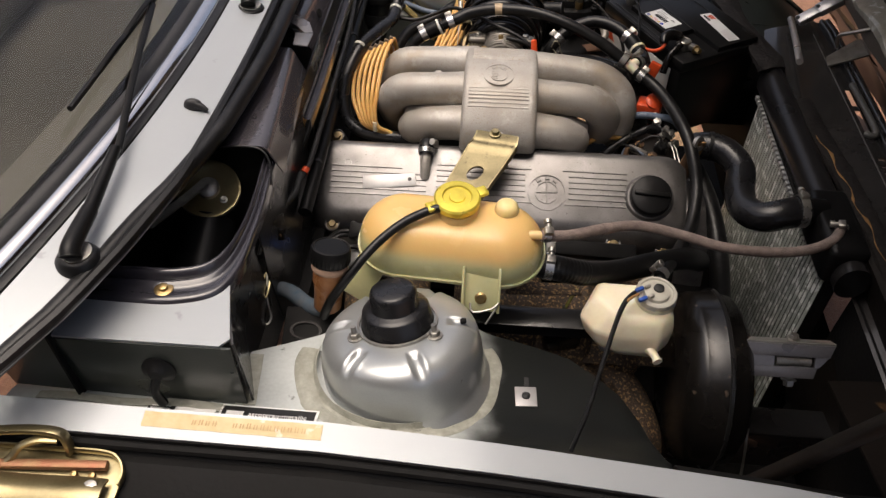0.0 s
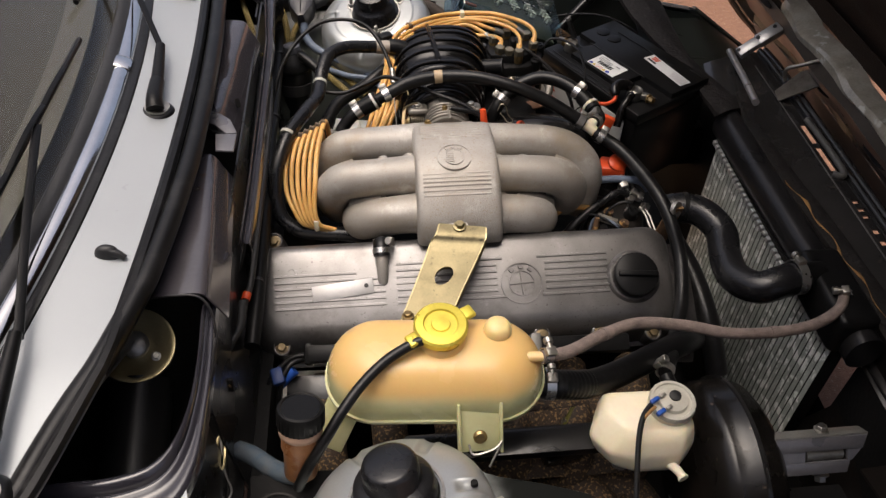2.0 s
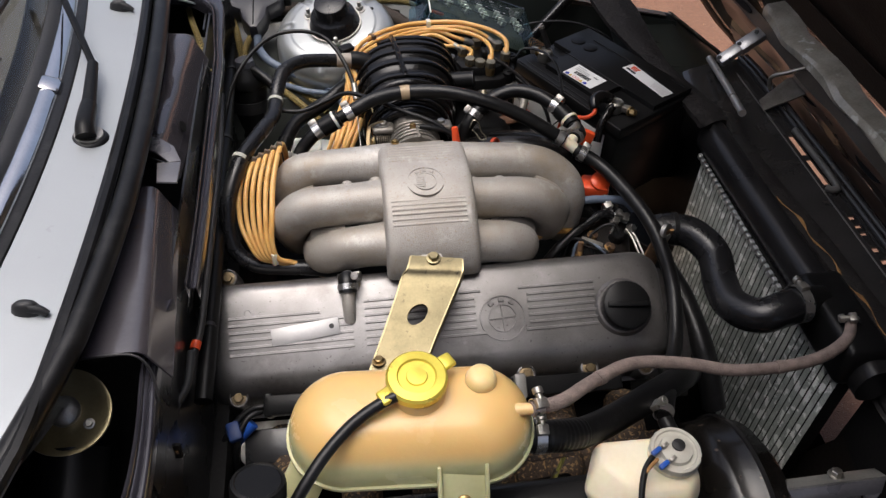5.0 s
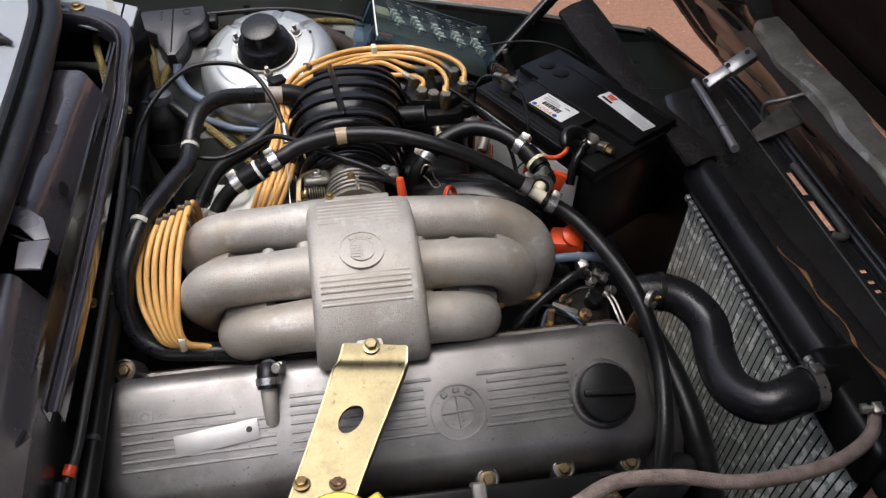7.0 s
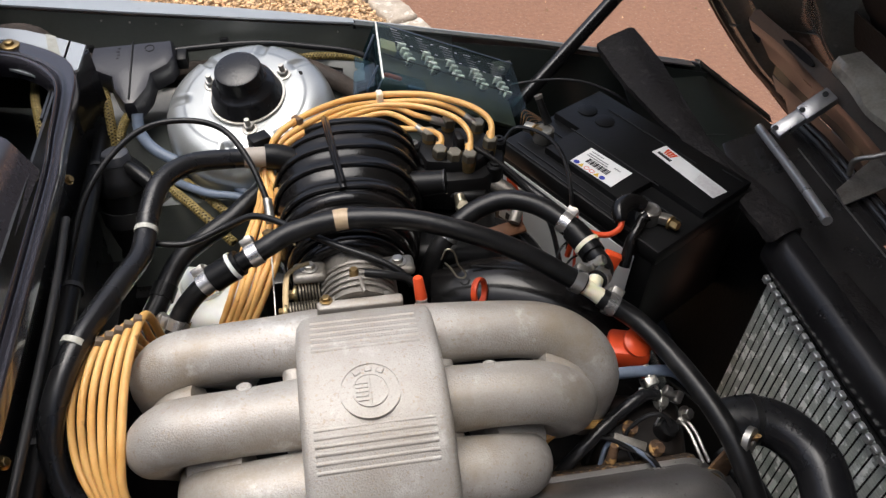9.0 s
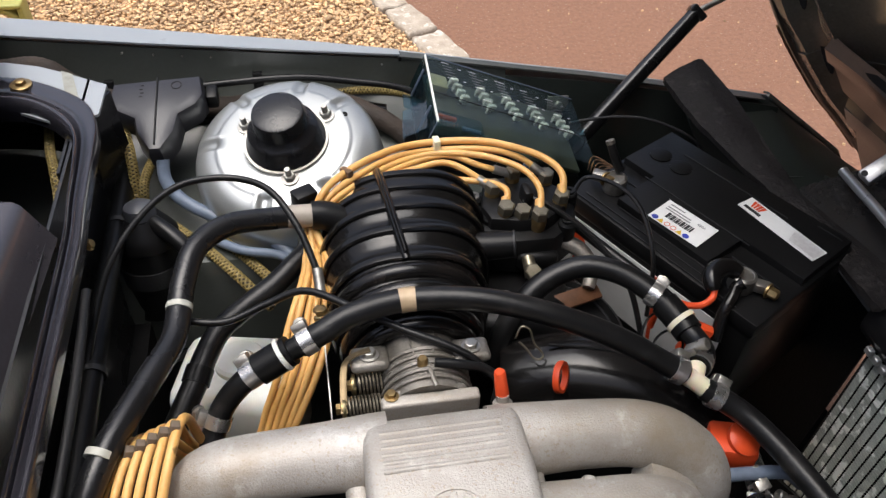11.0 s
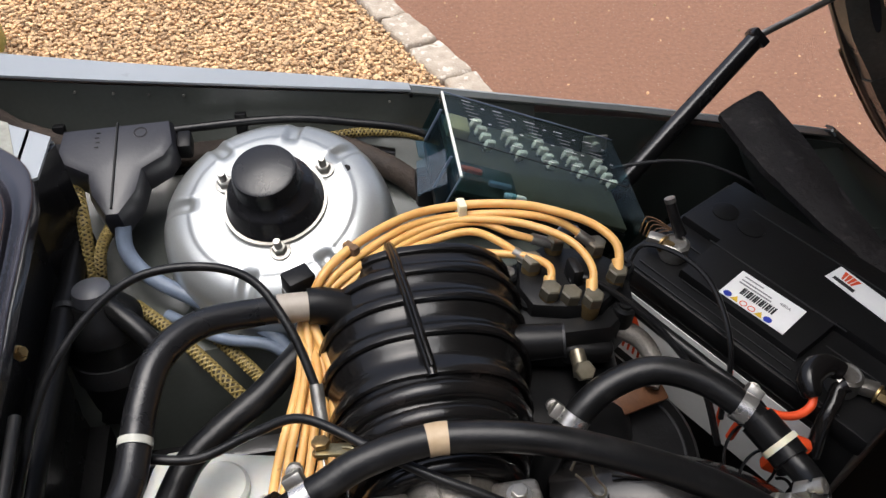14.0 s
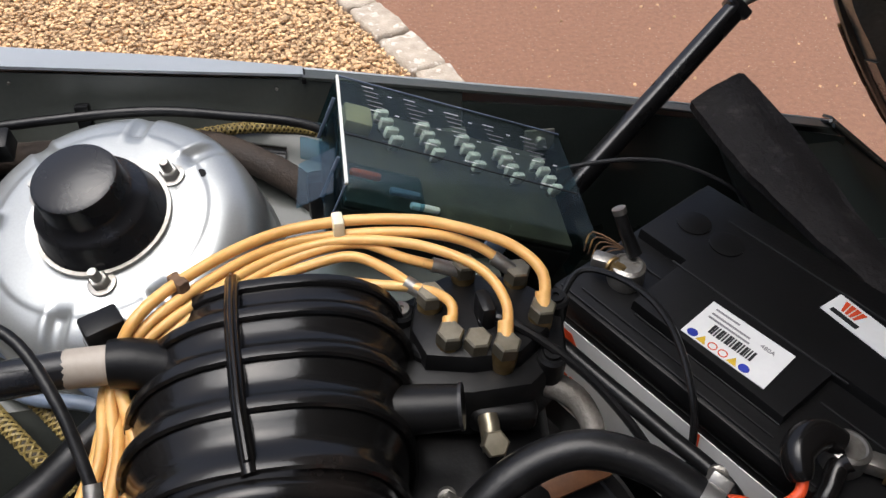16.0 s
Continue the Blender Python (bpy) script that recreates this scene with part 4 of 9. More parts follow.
for at in ((-0.219, -0.538, 0.9165), (-0.211, 0.548, 0.9165)):
    s = thing("rim_screw", at, "brassy screw with washer in the scuttle rim", "screw", "rim screws")
    part("washer", lathe([(0.0115, -0.0015), (0.0115, 0.001), (0.0095, 0.0018), (0, 0.0018)], along(at, (0, 0, 1)), 24), BRASS, s)
    part("screw_head", hexbolt(Vector(at) + Vector((0, 0, 0.001)), (0, 0, 1), 0.006, 0.005, washer=False), BRASS, s)

# satin black cover sheets over the trough
FOLD = [(0.0, -0.004), (0.12, 0.001), (0.45, 0.003), (0.80, 0.003), (0.92, 0.0025), (1.0, -0.001), (1.10, -0.009), (1.35, -0.030), (1.5, -0.042)]


def cover(y_left, y_right, crease_a, crease_b, bulge):
    """A folded sheet from y_left to y_right: a flat strip by the seal and a steep face to the bay."""
    def at(u, v):
        f, h = FOLD[v]
        y = y_left + (y_right - y_left) * u
        xc = crease_a + (crease_b - crease_a) * u
        x = -0.212 + (xc + 0.212) * min(f, 1) + 0.036 * max(0, f - 1)
        dent = bulge * (math.sin(9 * u + 70 * x) + 0.6 * math.sin(21 * u - 40 * x)) * math.sin(3.1 * min(f, 1))
        return (x, y, 0.944 + h + dent)
    return sheet(at, steps(0, 1, 40), range(len(FOLD)), 0.002)


c1 = thing("scuttle_cover", (-0.18, -0.16, 0.915), "glossy black folded sheet cover over the scuttle", "cover", "scuttle covers")
part("sheet", cover(-0.300, -0.048, -0.148, -0.166, 0.0006), COVER_GREY, c1)
part("rolled_edge", sweep([(-0.212, -0.298, 0.942), (-0.185, -0.301, 0.948), (-0.156, -0.302, 0.946), (-0.142, -0.312, 0.932), (-0.138, -0.33, 0.905)], 0.0014, 8, 5), RUBBER_GREY, c1, "worn edge")
c2 = thing("scuttle_cover", (-0.18, 0.15, 0.925), "glossy black folded sheet cover with a raised step", "cover", "scuttle covers")
part("sheet", cover(0.020, 0.312, -0.172, -0.158, 0.0022), COVER_GREY, c2)
part("pressed_hole", slab(oval(0.014, 0.018, 16, 2), 0.002, basis((-0.153, 0.10, 0.928), (0.5, 0, -1), (1, 0, 0.5))), BLACK_DEEP, c2)
sb = thing("scuttle_bracket", (-0.17, 0.0, 0.945), "bent grey sheet bracket bridging the scuttle covers", "bracket")
part("upper_leaf", slab([(-0.206, 0.056), (-0.193, 0.052), (-0.167, 0.038), (-0.150, 0.021), (-0.138, -0.010), (-0.152, -0.011), (-0.172, 0.012), (-0.200, 0.030)], 0.0025, Matrix.Translation((0, 0, 0.953)), 0.0008), LAVENDER, sb)
part("lower_leaf", slab([(-0.167, -0.0115), (-0.138, -0.0115), (-0.138, -0.054), (-0.162, -0.051)], 0.0025, basis((0, 0, 0.949), (1, 0, -0.02), (0.02, 0.06, 1)), 0.0008), LAVENDER, sb)
part("web", sheet(lambda u, v: (-0.205 + 0.058 * u, 0.020 - 0.036 * u, 0.955 - 0.018 * v), steps(0, 1, 4), (0, 1), 0.002), BLACK_PAINT, sb)

# wiper motor inside the trough
wm = thing("wiper_motor", (-0.25, -0.28, 0.78), "yellow-plated wiper motor with black can in the scuttle", "wiper motor")
m = basis((-0.243, -0.306, 0.868), (1, 0, 0), (0.25, -0.45, 1)) @ Matrix.Scale(1.12, 4)
part("gear_plate", lathe([(0, 0.002), (0.030, 0.002), (0.036, 0.006), (0.040, 0.006), (0.040, -0.002), (0.034, -0.012), (0, -0.012)], m, 36), GOLD, wm)
part("hub", lathe([(0.014, 0), (0.014, 0.010), (0.010, 0.013), (0, 0.013)], m, 20), ZINC, wm)
part("screw_head", hexbolt(m @ Vector((0.021, -0.012, 0.004)), m.to_3x3() @ Vector((0, 0, 1)), 0.004, 0.005), ZINC, wm)
part("can", sweep([(-0.246, -0.325, 0.825), (-0.246, -0.38, 0.80), (-0.244, -0.46, 0.775)], 0.038, 24, 2), BLACK_SATIN, wm)
part("crank", sweep([(-0.246, -0.310, 0.884), (-0.256, -0.345, 0.890), (-0.284, -0.42, 0.902)], 1.0, res=4, shape=oval(0.016, 0.005, 10, 3), up=(0, 0, 1)), ZINC, wm)

# ---------------------------------------------------------------- windscreen and wipers
GA = radians(31)
GP = lambda y, d: Vector((CX(y) - 0.012 - d * math.cos(GA), y * (1 - 0.08 * d), CZ(y) + 0.004 + d * math.sin(GA)))
screen = thing("windscreen", (-0.33, 0, 1.0), "raked laminated windscreen in a chrome frame", "windscreen")
part("pane", sheet(lambda u, v: GP(u, v), steps(-0.70, 0.70, 24), steps(0.0, 0.78, 6), 0.005), GLASS, screen).visible_shadow = False
part("chrome_strip", sweep([(CX(y) + 0.001, y, CZ(y) + 0.008) for y in ys], 1.0, res=1, shape=oval(0.020, 0.012, 12, 2.4), up=(0.4, 0, 1)), CHROME, screen)
part("rubber_bead", sweep([(CX(y) - 0.016, y, CZ(y) + 0.014) for y in ys], 1.0, res=1, shape=oval(0.018, 0.010, 12, 2.4), up=(0.5, 0, 1)), RUBBER_GREY, screen)
part("gap_bead", sweep([(CX(y) + 0.017, y, CZ(y) + 0.0015) for y in ys], 1.0, res=1, shape=oval(0.018, 0.008, 10, 2.4), up=(0, 0, 1)), RUBBER, screen)
part("strip_joint", rbox((0.026, 0.030, 0.016), basis((CX(0.10) + 0.001, 0.10, CZ(0.1) + 0.008), (1, 0, 0), (0.4, 0, 1)), 0.005), CHROME, screen, "chrome joining sleeve")
dash = thing("dashboard", (-0.6, 0, 0.9), "dark dashboard top with slatted vents behind the glass", "dashboard")
part("top_pad", sheet(lambda u, v: (CX(u) - 0.03 - 0.55 * v, u, CZ(u) - 0.045 - 0.02 * v), steps(-0.66, 0.66, 12), steps(0, 1, 6), 0.02), DASH, dash)
part("defroster_panel", sheet(lambda u, v: (CX(u) - 0.075 - 0.050 * v, u, CZ(u) - 0.020), steps(-0.62, 0.62, 24), (0, 0.5, 1), 0.003), mat("light_brown_dash_trim", (0.088, 0.077, 0.065), 0.5, 0.0, (0.066, 0.058, 0.049), 8, 200, 0.05), dash, "lighter brown defroster strip")
for k in range(11):
    part("vent_slat", rbox((0.004, 0.14, 0.006), Matrix.Translation((-0.56 - 0.012 * k, 0.15, 0.958)), 0.001), BLACK_DEEP, dash)
part("pad_roll", sweep([(-0.66, -0.6, 0.96), (-0.68, 0, 0.97), (-0.66, 0.6, 0.96)], 0.04, 14, 6), DASH, dash)
part("roof_screen", sheet(lambda u, v: (-1.0 - 0.1 * v, u, 1.42 - 0.9 * v), steps(-0.66, 0.66, 3), steps(0, 1, 3), 0.02), DASH, dash)


def wiper(pivot, knee, tip, blade_a, blade_b):
    w = thing("wiper", pivot, "black wiper arm and blade parked on the windscreen", "wiper", "wipers")
    p = Vector(pivot)
    part("pivot_boot", lathe([(0.026, -0.012), (0.0255, -0.004), (0.021, 0.003), (0.017, 0.006), (0, 0.006)], along(p, (0.1, 0, 1)), 28), RUBBER, w)
    part("pivot_ring", lathe([(0.0165, 0.004), (0.0165, 0.0085), (0.013, 0.009), (0, 0.009)], along(p, (0.1, 0, 1)), 24), ZINC, w)
    part("pivot_cap", sweep([p + Vector((0.002, -0.014, 0.014)), p + Vector((0, 0.0, 0.020)), p + (Vector(knee) - p) * 0.35 + Vector((0, 0, 0.012))], lambda t: 0.0120 - 0.002 * t, 14, 5), BLACK_SATIN, w)
    part("arm_root", sweep([p + (Vector(knee) - p) * 0.3 + Vector((0, 0, 0.012)), Vector(knee) + Vector((0, 0, 0.008))], lambda t: 0.0092 - 0.0025 * t, 12, 5), BLACK_SATIN, w)
    part("arm", sweep([knee, (Vector(knee) + Vector(tip)) / 2 + Vector((0, 0, 0.006)), tip], 1.0, res=4, shape=oval(0.010, 0.005, 10, 3), up=(0.5, 0, 1)), BLACK_SATIN, w)
    a, b = Vector(blade_a), Vector(blade_b)
    blade = part("blade", sweep([a, (a + b) / 2, b], 0.0042, 8, 6), RUBBER, w)
    for f0, f1 in ((0.12, 0.45), (0.55, 0.88), (0.3, 0.7)):
        h = 0.008 if f1 - f0 < 0.36 else 0.015
        part("bracket", sweep([a + (b - a) * f0, a + (b - a) * (f0 + f1) / 2 + Vector((h * 0.5, 0, h)), a + (b - a) * f1], 1.0, res=4, shape=oval(0.007, 0.003, 8, 3), up=(0.5, 0, 1)), BLACK_SATIN, w)


wiper((-0.294, -0.555, 0.985), (-0.300, -0.40, 1.008), (-0.350, -0.10, 1.045), (-0.366, -0.36, 1.042), (-0.352, 0.11, 1.038))
wiper((-0.240, 0.005, 0.985), (-0.250, 0.13, 1.005), (-0.345, 0.36, 1.045), (-0.375, 0.20, 1.048), (-0.372, 0.62, 1.030))
for y in (-0.268, 0.33):
    j = thing("washer_jet", (SX(y) - 0.058, y, 0.975), "small black washer jet on the cowl panel", "washer jet", "washer jets")
    x0 = SX(y) - 0.054
    part("jet_body", ring_loft(bmesh.new(), [[Vector((x0 + dx * s, y + dy * s, 0.981 + h)) for dx, dy in oval(0.030, 0.017, 14, 2)] for s, h in ((1, 0), (0.95, 0.006), (0.75, 0.014), (0.5, 0.017), (0.2, 0.018))]), RUBBER_GREY, j)
    part("spout", sweep([(x0 + 0.004, y - 0.002, 0.992), (x0 + 0.013, y - 0.003, 0.989), (x0 + 0.020, y - 0.005, 0.984)], lambda t: 0.0055 - 0.002 * t, 10, 4), RUBBER_GREY, j)

# ---------------------------------------------------------------- bonnet latches, grommet and cable
for side in (-1, 1):
    la = thing("bonnet_latch", (-0.30, side * 0.738, 0.85), "yellow-plated bonnet latch bolted outside the flange", "latch", "bonnet latches")
    b = Vector((-0.290, side * 0.738, 0.855))
    P = lambda x, w, z: b + Vector((x, side * w, z))
    tray = [(-0.13, -0.012), (0.050, -0.014), (0.066, -0.010), (0.076, -0.002), (0.079, 0.012), (0.078, 0.046), (-0.13, 0.052)]
    part("base_plate", slab([(x, w * side) for x, w in tray][::side], 0.004, basis(b - Vector((0, 0, 0.004)), (1, 0, -0.04), (0.04, side * 0.08, 1)), 0.001), GOLD, la)
    part("rolled_lip", sweep([P(-0.13, -0.012, 0.006), P(0.0, -0.013, 0.005), P(0.052, -0.014, 0.002), P(0.070, -0.008, 0.0), P(0.079, 0.006, -0.002), P(0.079, 0.020, -0.003)], 1.0, res=5, shape=oval(0.004, 0.010, 10, 3), up=(0, 0, 1)), GOLD, la)
    part("hook", sweep([P(-0.11, -0.010, 0.026), P(-0.06, -0.014, 0.033), P(-0.018, -0.018, 0.034), P(0.010, -0.018, 0.030), P(0.017, -0.013, 0.016), P(0.016, -0.010, 0.004)], 1.0, res=6, shape=oval(0.007, 0.013, 12, 3), up=(0, side, 0.4)), GOLD, la)
    part("hook_arm", sweep([P(-0.052, 0.010, 0.006), P(-0.040, 0.004, 0.012), P(-0.030, -0.004, 0.022), P(-0.012, -0.010, 0.027), P(0.008, -0.013, 0.024)], 1.0, res=6, shape=oval(0.009, 0.006, 10, 3), up=(0, 0, 1)), GOLD, la)
    part("lever", sweep([P(-0.08, 0.012, 0.006), P(-0.03, 0.009, 0.007), P(0.062, 0.002, 0.004)], 1.0, res=4, shape=oval(0.010, 0.009, 10, 4), up=(0, 0, 1)), RUST_PLATED, la, "rust-stained lever")
    part("side_plate", sheet(lambda u, v: P(-0.12 + 0.19 * u, 0.019 + 0.034 * v, 0.003 + 0.006 * math.sin(3.1 * v) + 0.0015 * math.sin(9 * u)), steps(0, 1, 16), steps(0, 1, 6), 0.003), GOLD, la)
    for dx, w in ((0.056, 0.030), (0.030, 0.014), (0.050, 0.014)):
        part("rivet", lathe([(0.0085, 0), (0.0078, 0.003), (0.004, 0.0045), (0, 0.0045)] if w > 0.02 else [(0.004, 0), (0.0035, 0.004), (0, 0.005)], along(P(dx, w, 0.008 if w > 0.02 else 0.002), (0, side * 0.2, 1)), 16), ZINC if w > 0.02 else BRASS, la)
gr = thing("cable_grommet", (-0.213, -0.606, 0.857), "round black grommet with a cable in the scuttle side", "grommet")
part("disc", lathe([(0.0205, 0), (0.020, 0.003), (0.014, 0.006), (0.008, 0.012), (0, 0.013)], along((-0.213, -0.6155, 0.862), (0, -1, 0.15)), 28), RUBBER, gr)
part("cable", sweep([(-0.213, -0.622, 0.860), (-0.216, -0.630, 0.850), (-0.218, -0.632, 0.835), (-0.214, -0.632, 0.815)], 0.006, 10, 5), RUBBER, gr)

# ---------------------------------------------------------------- bay floor, block, front structure
# unseen black box, added to shut the bay off from below
bm = rbox((1.05, 1.26, 0.02), Matrix.Translation((0.40, 0, 0.26)), 0)
solo("undertray", bm, BLACK_DEEP, "unseen black tray added to close the bottom of the engine bay", "undertray", kind="structure")
bm = rbox((0.02, 1.24, 0.42), Matrix.Translation((-0.125, 0, 0.47)), 0)
solo("firewall", bm, BLACK_DEEP, "black firewall behind the engine", "firewall", kind="structure")
eng = thing("engine_block", (0.18, -0.02, 0.3), "black cast engine block below the cover", "engine")
part("block", rbox((0.62, 0.24, 0.30), Matrix.Translation((0.175, 0.0, 0.46)) @ Matrix.Rotation(radians(-30), 4, "X").inverted(), 0.02), BLACK_DEEP, eng)
# head takes the dark rust colour to stand for shade below the manifold
part("head", rbox((0.63, 0.155, 0.07), basis((0.178, -0.060, 0.66), (1, 0, 0), (0, -0.515, 0.857)), 0.008), EXHAUST, eng, "cylinder head edge, darkened for the shade under the manifold")
for k in range(5):
    part("front_pulley", lathe([(0.02, 0), (0.055 - 0.005 * k, 0.001), (0.058 - 0.005 * k, 0.004), (0.05 - 0.004 * k, 0.010), (0, 0.010)], along((0.515 + 0.012 * k, -0.01, 0.585), (1, 0, 0)), 32), BLACK_DEEP, eng) if k < 2 else None
exh = thing("exhaust_manifold", (0.2, -0.30, 0.60), "rusty cast exhaust manifold below the expansion tank", "exhaust manifold")
for k in range(6):
    part("runner", sweep([(-0.05 + 0.095 * k, -0.21, 0.63), (-0.04 + 0.09 * k, -0.30, 0.635), (-0.03 + 0.085 * k, -0.36, 0.60), (0.0 + 0.07 * k, -0.37, 0.50)], 0.026, 14, 5), EXHAUST, exh)
part("heat_shield", sheet(lambda u, v: (0.12 + 0.36 * u, -0.28 - 0.10 * v, 0.66 - 0.05 * v + 0.012 * math.sin(9 * u) * math.sin(3 * v)), steps(0, 1, 14), steps(0, 1, 6), 0.002), EXHAUST, exh)

# chassis rails
for side in (-1, 1):
    part("chassis_rail", rbox((0.92, 0.055, 0.10), Matrix.Translation((0.34, side * 0.405, 0.47 if side < 0 else 0.58)), 0.006), BLACK_PAINT, car)
sub = thing("support_bar", (0.35, -0.36, 0.70), "black pressed steel support along the rail", "support bar")
part("bar", rbox((0.36, 0.012, 0.045), basis((0.25, -0.375, 0.70), (1, 0, 0), (0, 0.4, 1)), 0.003), BLACK_PAINT, sub)
part("bar_flange", rbox((0.36, 0.03, 0.003), basis((0.25, -0.388, 0.722), (1, 0, 0), (0, -0.1, 1)), 0.001), BLACK_PAINT, sub)
for x in (0.345, 0.372):
    part("bolt", hexbolt((x, -0.415, 0.705), (0, -1, 0.5), 0.0075, 0.010), ZINC, sub)

# steel sheet edge, engine mount and exhaust downpipes beside the rail
solo("shield_sheet", slab([(0.196, -0.345), (0.312, -0.338), (0.312, -0.316), (0.196, -0.318)], 0.0015, Matrix.Translation((0, 0, 0.722))), EXHAUST, "rusty heat shield sheet below the tank", "plate")
em = thing("engine_mount", (0.285, -0.345, 0.66), "black steel engine mount with a threaded stud", "engine mount")
part("mount_box", rbox((0.060, 0.045, 0.050), basis((0.288, -0.352, 0.648), (1, 0.1, 0), (0, -0.15, 1)), 0.010, 3), BLACK_GLOSS, em)
part("mount_stud", hexbolt((0.284, -0.350, 0.672), (0, -0.1, 1), 0.0075, 0.010), ZINC, em)
part("stud_thread", lathe([(0.004, 0), (0.004, 0.030), (0.0032, 0.032), (0, 0.032)], along((0.284, -0.350, 0.672), (0.15, 0.2, 1)), 12), ZINC, em)
part("wire", sweep([(0.284, -0.352, 0.690), (0.296, -0.338, 0.712), (0.306, -0.326, 0.722)], 0.0026, 8, 5), LIME, em, "dull green wire")
dp = thing("downpipe", (0.39, -0.39, 0.55), "scaled rusty exhaust downpipes below the booster", "exhaust pipe")
for k in range(2):
    part("pipe", sweep([(0.27 + 0.07 * k, -0.33, 0.56), (0.33 + 0.06 * k, -0.395, 0.57), (0.37 + 0.05 * k, -0.465, 0.545), (0.38 + 0.05 * k, -0.50, 0.44)], 0.031, 18, 6), EXHAUST, dp)
part("flange", lathe([(0.034, -0.008), (0.046, -0.008), (0.046, 0.008), (0.034, 0.008)], along((0.345, -0.425, 0.565), (0.5, -0.7, -0.2)), 24), EXHAUST, dp)

# spark lead conduit beside the cover, its leads and a blue plug
wc = thing("lead_conduit", (0.17, -0.215, 0.70), "black plastic spark lead conduit beside the valve cover", "conduit")
part("tube", rbox((0.47, 0.026, 0.026), basis((0.172, -0.216, 0.702), (1, -0.03, 0), (0, -0.5, 0.86)), 0.004), BLACK_SATIN, wc)
part("end_cap", rbox((0.012, 0.031, 0.031), basis((-0.060, -0.2085, 0.702), (1, -0.03, 0), (0, -0.5, 0.86)), 0.004), BLACK_SATIN, wc)
part("holder", rbox((0.016, 0.034, 0.034), basis((0.268, -0.219, 0.703), (1, -0.03, 0), (0, -0.5, 0.86)), 0.004), FRAME_GREY, wc, "grey holder clip")
for k, (x, d) in enumerate(((-0.066, -0.055), (-0.064, -0.040))):
    part("lead", sweep([(x, -0.209, 0.703 - 0.008 * k), (x - 0.025, -0.213 - 0.01 * k, 0.698), (x + d, -0.240 - 0.01 * k, 0.675), (x + d - 0.005, -0.26, 0.62)], 0.0042, 10, 6), RUBBER, wc, "black spark lead")
solo("blue_plug", sweep([(-0.082, -0.224, 0.690), (-0.094, -0.232, 0.682), (-0.104, -0.240, 0.674)], lambda t: 0.0085 - 0.002 * t, 12, 3), BLUE, "blue plastic wire plug below the valve cover", "plug")
solo("shield_plate", slab(rrect(-0.108, -0.030, -0.245, -0.182, 0.014), 0.002, basis((0, 0, 0.640), (1, 0, 0), (0.05, -0.1, 1))), ZINC, "dull steel heat shield plate beside the engine", "plate")

# ---------------------------------------------------------------- valve cover
VM = basis((0, -0.102, 0.764), (1, 0, 0), (0, -0.515, 0.857))
VP = lambda u, v, n=0.0: VM @ Vector((u, v, n))


vc = thing("valve_cover", (0.18, -0.10, 0.69), "grey cast alloy valve cover with fine raised ribs", "valve cover")
levels = [(-0.090, -0.152, 0.508, -0.133, 0.056, 0.030), (-0.074, -0.152, 0.508, -0.133, 0.056, 0.030), (-0.073, -0.147, 0.503, -0.127, 0.051, 0.030), (-0.045, -0.145, 0.500, -0.122, 0.049, 0.034),
          (-0.022, -0.142, 0.497, -0.112, 0.046, 0.036), (-0.010, -0.137, 0.490, -0.102, 0.042, 0.038), (-0.003, -0.129, 0.481, -0.091, 0.036, 0.038), (0.0, -0.117, 0.468, -0.080, 0.028, 0.034)]
bm = ring_loft(bmesh.new(), [[VP(x, y, n) for x, y in rrect(u0, u1, v0, v1, r, 8)] for n, u0, u1, v0, v1, r in levels])
part("cover_shell", bm, CAST_DARK, vc, sharp=50)
rib_shape = [(-0.0024, -0.001), (-0.0015, 0.0021), (0.0015, 0.0021), (0.0024, -0.001)]
for k in range(7):
    v = 0.004 - 0.0098 * k
    spans = [(-0.108, 0.012 if k < 2 else 0.055), (0.072, 0.222 if k < 6 else 0.235), (0.296 if 0 < k < 6 else 0.29, 0.392)]
    if k == 0:
        spans = [(0.072, 0.232), (0.285, 0.392)]
    for a, b in spans:
        part("rib", sweep([VP(a, v), VP(b, v)], 1.0, shape=rib_shape, smooth=False, up=VM.to_3x3() @ Vector((0, 0, 1))), CAST_DARK, vc)
lg = VM @ Matrix.Translation((0.259, -0.036, 0))
for r0, r1 in ((0.0300, 0.0318), (0.0180, 0.0196)):
    part("emblem_ring", lathe([(r0, -0.001), (r0, 0.0022), (r1, 0.0022), (r1, -0.001), (r0, -0.001)], lg, 40), CAST_DARK, vc)
for a in (0, 90):
    part("emblem_bar", rbox((0.036, 0.0024, 0.0044), lg @ Matrix.Rotation(radians(a + 3), 4, "Z"), 0.0004, 1), CAST_DARK, vc)
for a in (55, 90, 125):
    part("emblem_bar", rbox((0.006, 0.0075, 0.0044), lg @ Matrix.Rotation(radians(a), 4, "Z") @ Matrix.Translation((0.0248, 0, 0)), 0.0006, 1), CAST_DARK, vc)
tag = thing("metal_tag", VP(-0.008, -0.031, 0.001), "blank bright aluminium tag on the valve cover", "metal tag")
tm = VM @ Matrix.Translation((-0.008, -0.031, 0.0012)) @ Matrix.Rotation(radians(6), 4, "Z")
part("plate", slab([(-0.045, -0.0115), (0.045, -0.0115), (0.045, 0.0115), (-0.045, 0.0115)], 0.0014, tm, 0.0004), TAG, tag)
part("rivet_hole", lathe([(0.0034, 0), (0.0034, 0.0004), (0, 0.0004)], tm @ Matrix.Translation((0.035, 0.001, 0.0015)), 14), INK, tag)
